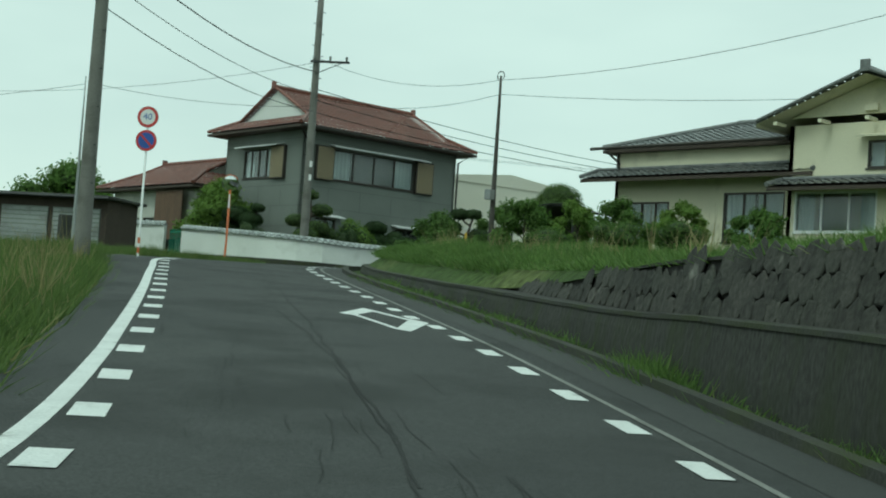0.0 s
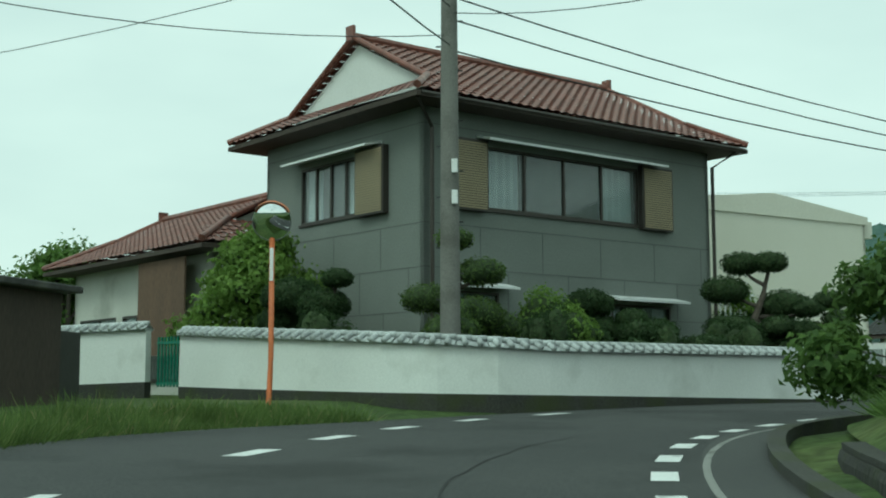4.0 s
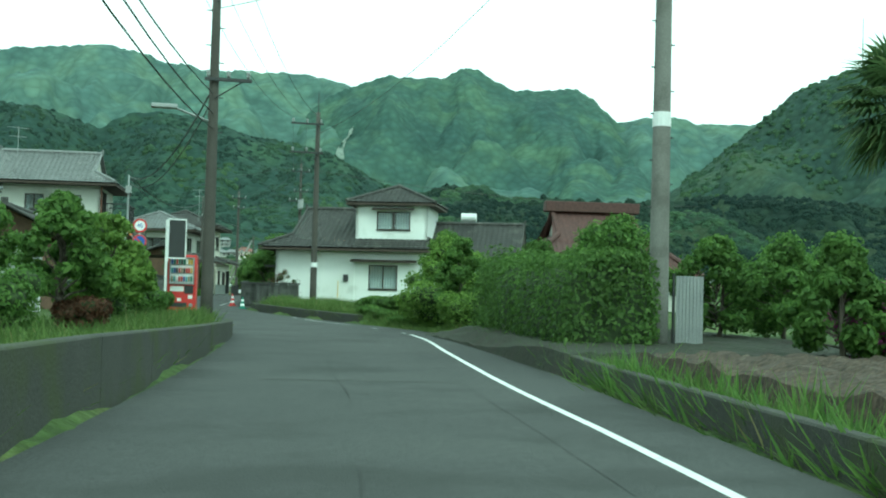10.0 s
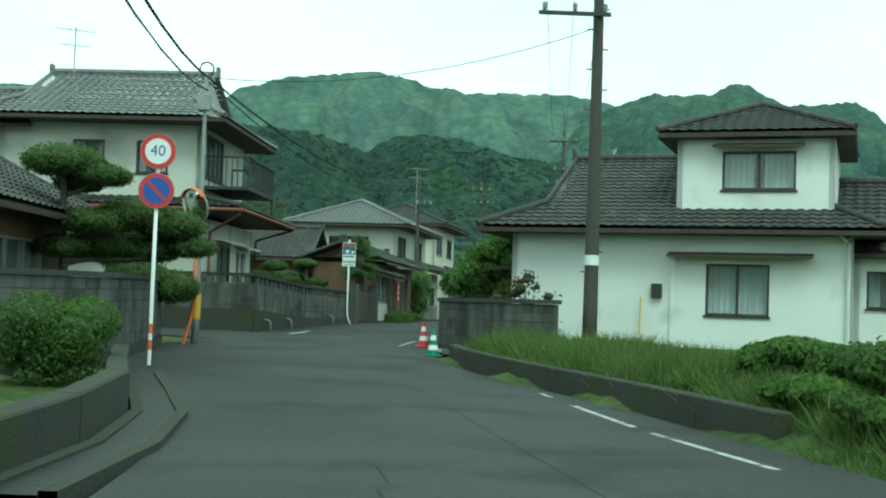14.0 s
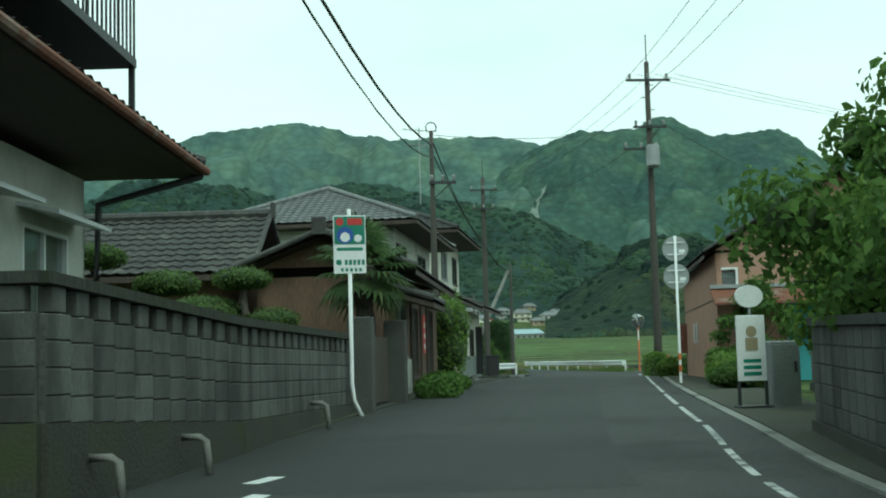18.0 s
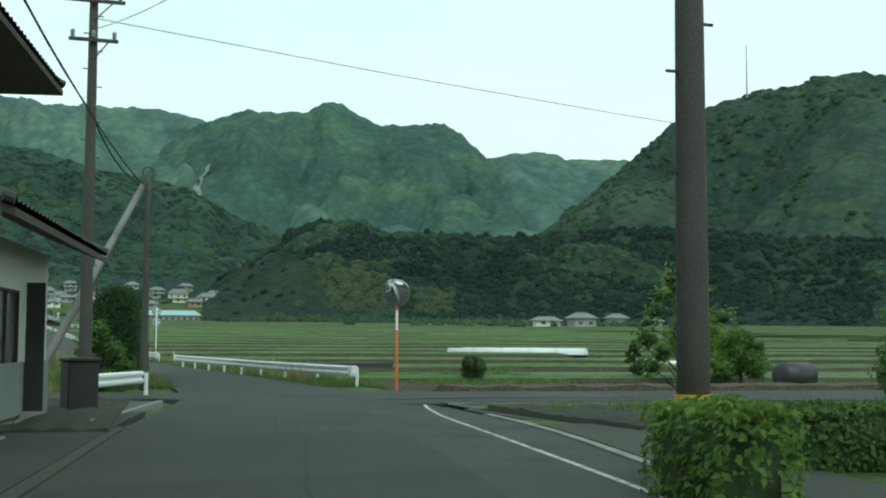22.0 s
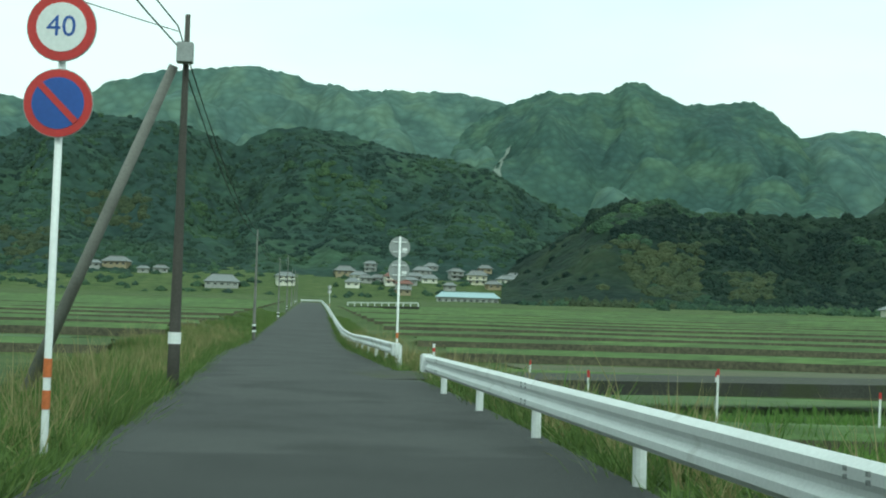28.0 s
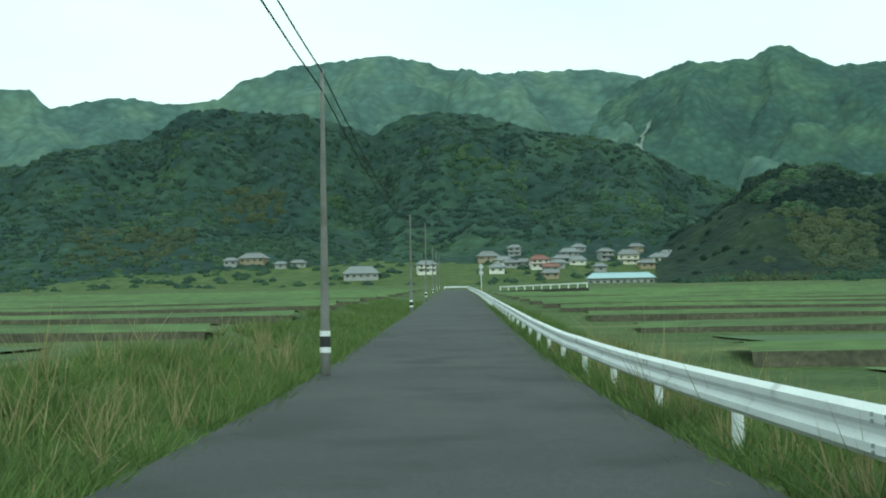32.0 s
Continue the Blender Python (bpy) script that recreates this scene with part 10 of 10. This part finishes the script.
def cone(x, y, label, mats, hgt=0.7):
    c = thing("traffic_cone", at(x, y, ground(x, y) + 0.16 if near_road(x, y)[1][0] > 9 else float(near_road(x, y)[2][0]), 10), label, "traffic cone", "traffic cones")
    part("base", new_box(-0.18, -0.18, 0.0, 0.18, 0.18, 0.035, 0.01), mats[0], c)
    n = 5
    for k in range(n):
        z0, z1 = 0.035 + (hgt - 0.035) * k / n, 0.035 + (hgt - 0.035) * (k + 1) / n
        part("band", new_tube([(0, 0, z0), (0, 0, z1)], [0.13 - 0.1 * k / n, 0.13 - 0.1 * (k + 1) / n], 14), mats[k % 2], c)


cone(-29.9, 114.9, "red and white striped traffic cone at the kerb", ("red_paint", "white_paint"), 0.62)
cone(-29.7, 110.4, "green and white striped traffic cone at the kerb", ("green_paint", "white_paint"), 0.55)
cone(-21.95, 154.6, "red traffic cone at the foot of the pole", ("red_paint", "red_paint"))


# white van behind the garden wall
def white_van():
    v = thing("van", at(-44.75, 51.5, 2.72, 3) @ Matrix.Diagonal((0.86, 0.9, 0.8, 1)), "white minivan parked in the side street", "van")
    prof = [(0.0, 0.35), (0.0, 1.0), (0.1, 1.8), (0.35, 1.92), (2.9, 1.9), (3.55, 1.15), (4.1, 0.95), (4.2, 0.35)]
    bm = bmesh.new()
    sides = []
    for yy, k in ((-0.82, 0.97), (-0.84, 1.0), (0.84, 1.0), (0.82, 0.97)):
        sides.append([bm.verts.new((x, yy if z < 1.1 else yy * 0.92, z)) for x, z in prof])
    for a, b in zip(sides, sides[1:]):
        for i in range(len(prof)):
            j = (i + 1) % len(prof)
            bm.faces.new((a[i], a[j], b[j], b[i]))
    bm.faces.new(sides[0][::-1])
    bm.faces.new(sides[-1])
    bmesh.ops.recalc_face_normals(bm, faces=bm.faces)
    body = part("body", bm, "white_paint", v)
    for s in (-1, 1):
        for x0, x1 in ((0.35, 1.35), (1.45, 2.4), (2.5, 3.1)):
            part("side_window", new_box(x0, s * 0.8 - 0.03, 1.12, x1, s * 0.8 + 0.03, 1.66, 0.01), "glass", body)
        part("tail_lamp", new_box(-0.03, s * 0.72 - 0.07, 0.95, 0.05, s * 0.72 + 0.07, 1.5, 0.01), "red_paint", body)
        part("headlight", new_box(4.02, s * 0.6 - 0.16, 0.7, 4.22, s * 0.6 + 0.16, 0.88, 0.02), "metal_white", body)
        for x in (0.75, 3.35):
            wheel = part("wheel", new_tube([(x, s * 0.7, 0.31), (x, s * 0.86, 0.31)], 0.31, 20), "rubber", v)
            part("rim", new_tube([(x, s * 0.855, 0.31), (x, s * 0.875, 0.31)], 0.19, 16), "metal_grey", wheel)
    part("rear_window", new_box(-0.02, -0.62, 1.15, 0.1, 0.62, 1.7, 0.02), "glass", body)
    part("bumper", new_box(-0.08, -0.8, 0.32, 0.04, 0.8, 0.6, 0.03), "metal_white", body)
    part("plate", new_box(-0.095, -0.17, 0.66, -0.003, 0.17, 0.82, 0.004), "yellow_paint", body)


white_van()


# ---- houses left of the first stretch ----
simple_house(at(-54.2, 11.8, 1.6, 22), "grey and cream two-storey house with a hipped grey roof", 7.0, 6.0, 6.3, 1.2, "x", "grey_panel", "grey_tile", "hip",
             openings=[("E", 1.2, 3.2, 1.6, 1.2, {"curtain": 0.9}), ("S", 1.5, 3.2, 1.6, 1.2), ("E", 3.6, 0.9, 1.4, 1.1)])
simple_house(at(-66.0, 21.0, 1.6, 25), "dark low house with a hipped roof", 7.0, 6.0, 3.0, 1.2, "x", "wood_brown", "dark_tile", "hip")
simple_house(at(-74.0, 30.0, 1.6, 25), "low house with a brown tiled roof behind gardens", 8.0, 6.0, 2.9, 1.3, "x", "old_plaster", "dark_tile", "hip")
yard = low_wall([(-52.0, 15.2, 1.4), (-46.0, 19.2, 1.6), (-42.8, 21.6, 1.75)], 1.0, "low dark stone yard wall under a metal fence", 0.2, "wall_dark")
fence = thing("yard_fence", Matrix.Identity(4), "thin grey metal fence along the yard", "fence")
for i in range(46):
    t_ = i / 45
    x, y, z = -52 + 9.2 * t_, 15.2 + 6.4 * t_, 2.1 + 0.35 * t_
    part("bar", new_tube([(x, y, z), (x, y, z + 0.85)], 0.016, 5), "metal_grey", fence)
part("top_rail", new_tube([(-52, 15.2, 2.95), (-42.8, 21.6, 3.3)], 0.025, 6), "metal_grey", fence)
def gate_pillar(x, y, top, yaw):
    z = ground(x, y)
    g = thing("gate_pillar", at(x, y, z, yaw), "dark weathered stone gate pillar with a capstone", "pillar", "gate pillars")
    part("shaft", new_box(-0.24, -0.24, -0.3, 0.24, 0.24, top - z - 0.14, 0.02), "wall_dark", g)
    part("capstone", new_box(-0.31, -0.31, top - z - 0.138, 0.31, 0.31, top - z, 0.04), "block_dark", g)


for x, y, top in ((-49.9, 15.6, 3.75), (-47.2, 17.4, 3.85), (-44.4, 19.2, 3.7)):
    gate_pillar(x, y, top, 34)


def garage(x, y, yaw):
    z = ground(x, y)
    g = thing("garage", at(x, y, z, yaw), "low dark shed with two pale shutters", "garage")
    part("body", new_box(0, 0, -0.3, 4.6, 2.6, 1.95), "wood_dark", g)
    for k in range(2):
        sh = part("shutter", new_box(0.25 + 2.15 * k, -0.05, 0.0, 2.2 + 2.15 * k, -0.003, 1.6), "grey_panel", g, "pale ribbed steel shutter")
        for q in range(9):
            part("slat", new_box(0.27 + 2.15 * k, -0.065, 0.06 + 0.17 * q, 2.18 + 2.15 * k, -0.051, 0.19 + 0.17 * q, 0.004), "pale_sheet", sh)
    part("roof", new_box(-0.3, -0.5, 1.96, 4.9, 2.8, 2.08, 0.02), "dark_tile", g)
    part("gutter", new_tube([(-0.3, -0.54, 1.98), (4.9, -0.54, 1.98)], 0.05, 8), "metal_dark", g)


garage(-46.2, 21.2, 34)
low_wall([(-42.6, 22.0, ground(-42.6, 22.0)), (-44.3, 25.0, ground(-44.3, 25.0)), (-47.2, 27.8, ground(-47.2, 27.8))], 1.35, "dark old block fence before the white wall", 0.15, "block_dark")
solo("marker_post", new_tube([(0, 0, -0.2), (0, 0, 0.9), (0, 0, 0.95)], [0.04, 0.04, 0.02], 10), "yellow_paint", at(-28.0, 28.5, ground(-28.0, 28.5), 0), "yellow marker post in the grass bank", "post")
frame_ = thing("carport", at(-30.6, 33.4, 2.75, 15), "curved dark carport roof on thin posts", "carport")
for y in (0.0, 2.4):
    part("rib", new_tube([(2.6 * q, y, 2.0 + 0.55 * math.sin(q * 2.2)) for q in np.linspace(0, 1, 8)], 0.04, 6), "metal_dark", frame_)
bm = bmesh.new()
prev = None
for q in np.linspace(0, 1, 9):
    row = [bm.verts.new((2.6 * q, yy, 2.05 + 0.55 * math.sin(q * 2.2) + dz)) for yy, dz in ((-0.1, 0), (2.5, 0), (2.5, 0.02), (-0.1, 0.02))]
    if prev:
        for k in range(4):
            bm.faces.new((prev[k], row[k], row[(k + 1) % 4], prev[(k + 1) % 4]))
    prev = row
part("roof_sheet", bm, "metal_dark", frame_)
for x in (0.1, 2.5):
    part("post", new_tube([(x, 0.0, -0.3), (x, 0.0, 2.1)], 0.04, 8), "metal_dark", frame_)

# ---- right of the straight: white gabled house, big red roof, steel sheet ----
simple_house(at(-13.8, 72.8, 2.9, -4), "white house with a steep gable and grey tiled roof", 8.0, 5.2, 2.3, 1.75, "x", "white_plaster", "grey_tile",
             openings=[("S", 1.5, 0.9, 1.6, 1.1), ("W", 1.5, 0.9, 1.6, 1.1)], over=0.5)
big = thing("house", at(-15.6, 110.0, 2.7, -6), "large old farmhouse with a steep rust-red sheet roof", "house")
block(big, 0, 0, 7.6, 6.8, 0, 2.6, "old_plaster", [("S", 1.0, 0.9, 2.4, 1.3), ("W", 2.0, 0.9, 2.4, 1.3)])
roof(big, "irimoya", 0, 0, 7.6, 6.8, 2.6, 3.4, 0.9, "x", "roof_rust", tile=0.3, row=3.0, amp=0.02, gable=0.6, gable_wall="old_plaster", cap=0.2)
part("ridge_box", new_box(1.3, 3.0, 5.95, 6.3, 3.8, 6.5, 0.03), "roof_rust", big, "boxed rust-red ridge")
sheet = thing("sheet_fence", at(-23.95, 73.3, 2.75, 8), "grey corrugated steel sheet beside the pole", "fence")
bm = bmesh.new()
xs = np.linspace(0, 0.6, 31)
a_ = [[bm.verts.new((x, 0.012 * math.cos(i * math.pi / 2) + o, z)) for i, x in enumerate(xs)] for o in (0, 0.006) for z in (-0.2, 1.7)]
for i in range(30):
    bm.faces.new((a_[0][i], a_[0][i + 1], a_[1][i + 1], a_[1][i]))
    bm.faces.new((a_[2][i + 1], a_[2][i], a_[3][i], a_[3][i + 1]))
    bm.faces.new((a_[1][i], a_[1][i + 1], a_[3][i + 1], a_[3][i]))
part("sheet", bm, "metal_grey", sheet)
part("post", new_tube([(-0.03, 0.05, -0.3), (-0.03, 0.05, 1.75)], 0.03, 8), "metal_dark", sheet)


# ---- street: notice board, cabinet, wall pipes, bins ----
nb = thing("notice_board", at(-27.15, 129.3, 3.62, 4), "white standing notice board with a painted figure on a dark foot", "sign")
part("foot", new_box(-0.24, -0.16, -0.05, 0.24, 0.16, 0.08, 0.01), "metal_dark", nb)
for x in (-0.2, 0.2):
    part("leg", new_box(x - 0.02, -0.02, 0.08, x + 0.02, 0.02, 0.42), "metal_dark", nb)
part("panel", new_box(-0.21, -0.025, 0.42, 0.21, 0.025, 1.35, 0.01), "white_paint", nb)
bm = bmesh.new()
disc(bm, 0.08, -0.033, 0.007, 0.0, 1.12, 18)
box(bm, -0.09, -0.033, 0.85, 0.09, -0.026, 1.03)
part("picture", bm, "shutter", nb, "plain tan picture")
for k in range(3):
    part("writing_bar", new_box(-0.13, -0.031, 0.5 + k * 0.09, 0.13, -0.026, 0.55 + k * 0.09), "green_paint", nb)
oval = part("top_sign", new_tube([(0.0, -0.02, 1.62), (0.0, 0.02, 1.62)], 0.16, 20), "white_paint", nb, "small round white sign", m=Matrix.Diagonal((1.3, 1, 1, 1)))
part("top_post", new_tube([(0, 0, 1.35), (0, 0, 1.48)], 0.02, 6), "metal_grey", nb)
cab = thing("cabinet", at(-26.55, 129.6, 3.6, 4), "white metal meter cabinet beside the entrance", "cabinet")
part("body", new_box(-0.22, 0, 0.0, 0.22, 0.25, 1.0, 0.015), "metal_grey", cab)
part("door", new_box(-0.2, -0.014, 0.05, 0.2, -0.002, 0.95, 0.004), "metal_grey", cab)
part("handle", new_box(0.12, -0.04, 0.55, 0.15, -0.015, 0.7), "metal_dark", cab)
bn = thing("bin", at(-26.3, 171.4, 3.72, 12), "black plastic box beside the ditch rail", "box")
part("body", new_box(-0.3, -0.3, 0, 0.3, 0.3, 0.95, 0.03), "black", bn)
part("lid", new_box(-0.33, -0.33, 0.95, 0.33, 0.33, 1.03, 0.02), "black", bn)
tank = thing("farm_tank", at(12.4, 202.5, ground(12.4, 202.5), 10), "dark round-topped tank at the field's edge", "tank")
part("body", new_tube([(-1.1, 0, 0.75), (-1.0, 0, 0.75), (1.0, 0, 0.75), (1.1, 0, 0.75)], [0.5, 0.7, 0.7, 0.5], 18), "metal_dark", tank, smooth=True)
for x in (-0.7, 0.7):
    part("leg", new_box(x - 0.08, -0.4, -0.1, x + 0.08, 0.4, 0.35), "metal_dark", tank)
for x, y in ((-34.75, 121.6), (-34.3, 123.3), (-33.35, 128.4)):
    z = float(near_road(x, y)[2][0])
    solo("drain_pipe", new_tube([(0.0, 0, 0.34), (0.16, 0, 0.34), (0.22, 0, 0.3), (0.25, 0, 0.0)], 0.035, 10), "pole", at(x, y, z, 0), "grey plastic drain pipe from the block wall", "pipe", "drain pipes", smooth=True)
for x, y, s in ((-14.5, 228, 0.9), (-14.7, 220, 0.9), (-15.2, 213, 0.75), (-13.8, 224, 0.8), (-12.6, 218, 1.1), (-11.3, 222, 0.9), (-9.8, 217.0, 0.85)):
    g = ground(x, y)
    st = thing("field_stake", at(x, y, g, 0), "thin white stake with a red tip in the paddy", "stake", "field stakes")
    part("stake", new_tube([(0, 0, -0.2), (0.03, 0, s)], 0.022, 6), "white_paint", st)
    part("tip", new_tube([(0.03, 0, s), (0.035, 0, s + 0.12)], 0.026, 6), "red_paint", st)
mk = thing("road_marker", at(-17.35, 225.6, 3.75, 0), "short white delineator with a red band", "marker post")
part("post", new_tube([(0, 0, -0.3), (0, 0, 0.75)], 0.035, 10), "white_paint", mk)
part("band", new_tube([(0, 0, 0.55), (0, 0, 0.65)], 0.038, 10), "red_paint", mk)


def antenna(x, y, z, label="thin television aerial on a roof mast"):
    a = thing("aerial", at(x, y, z, 25), label, "aerial", "television aerials")
    part("mast", new_tube([(0, 0, -0.6), (0, 0, 2.0)], 0.02, 6), "metal_grey", a)
    for zz, L in ((1.9, 1.2), (1.4, 0.9)):
        boom = part("boom", new_tube([(-L / 2, 0, zz), (L / 2, 0, zz)], 0.012, 5), "metal_grey", a)
        for k in range(7):
            xx = -L / 2 + k * L / 6
            part("element", new_tube([(xx, -0.25, zz), (xx, 0.25, zz)], 0.006, 4), "metal_grey", boom)


antenna(-30.5, 153.0, 10.3)
antenna(-41.5, 124.0, 11.0)
antenna(-47.0, 80.0, 8.6)
tw = thing("radio_mast", at(690, 1230, 290, 0), "thin radio mast on the mountain ridge", "mast")
part("mast", new_tube([(0, 0, -30), (0, 0, 25)], [0.9, 0.4], 6), "metal_grey", tw)


# ---- open drains beside the road ----
def drain(pts, width, label, lip="concrete"):
    """A channel between two thin concrete lips; its bed lies flush, the inner shade put into near-black colour."""
    d = thing("drain", Matrix.Identity(4), label, "drain", kind="structure")
    P = [Vector(p) for p in pts]
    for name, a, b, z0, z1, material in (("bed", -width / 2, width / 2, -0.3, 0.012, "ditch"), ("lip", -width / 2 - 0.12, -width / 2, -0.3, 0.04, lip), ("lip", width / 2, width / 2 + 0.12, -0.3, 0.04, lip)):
        bm = bmesh.new()
        prev = None
        for i, p in enumerate(P):
            t = (P[min(i + 1, len(P) - 1)] - P[max(i - 1, 0)]).normalized()
            n = Vector((t.y, -t.x, 0)).normalized()
            row = [bm.verts.new((p.x + n.x * o, p.y + n.y * o, p.z + z)) for o, z in ((a, z0), (a, z1), (b, z1), (b, z0))]
            if prev:
                for k in range(4):
                    bm.faces.new((prev[k], row[k], row[(k + 1) % 4], prev[(k + 1) % 4]))
            prev = row
        bmesh.ops.recalc_face_normals(bm, faces=bm.faces)
        part(name, bm, material, d)


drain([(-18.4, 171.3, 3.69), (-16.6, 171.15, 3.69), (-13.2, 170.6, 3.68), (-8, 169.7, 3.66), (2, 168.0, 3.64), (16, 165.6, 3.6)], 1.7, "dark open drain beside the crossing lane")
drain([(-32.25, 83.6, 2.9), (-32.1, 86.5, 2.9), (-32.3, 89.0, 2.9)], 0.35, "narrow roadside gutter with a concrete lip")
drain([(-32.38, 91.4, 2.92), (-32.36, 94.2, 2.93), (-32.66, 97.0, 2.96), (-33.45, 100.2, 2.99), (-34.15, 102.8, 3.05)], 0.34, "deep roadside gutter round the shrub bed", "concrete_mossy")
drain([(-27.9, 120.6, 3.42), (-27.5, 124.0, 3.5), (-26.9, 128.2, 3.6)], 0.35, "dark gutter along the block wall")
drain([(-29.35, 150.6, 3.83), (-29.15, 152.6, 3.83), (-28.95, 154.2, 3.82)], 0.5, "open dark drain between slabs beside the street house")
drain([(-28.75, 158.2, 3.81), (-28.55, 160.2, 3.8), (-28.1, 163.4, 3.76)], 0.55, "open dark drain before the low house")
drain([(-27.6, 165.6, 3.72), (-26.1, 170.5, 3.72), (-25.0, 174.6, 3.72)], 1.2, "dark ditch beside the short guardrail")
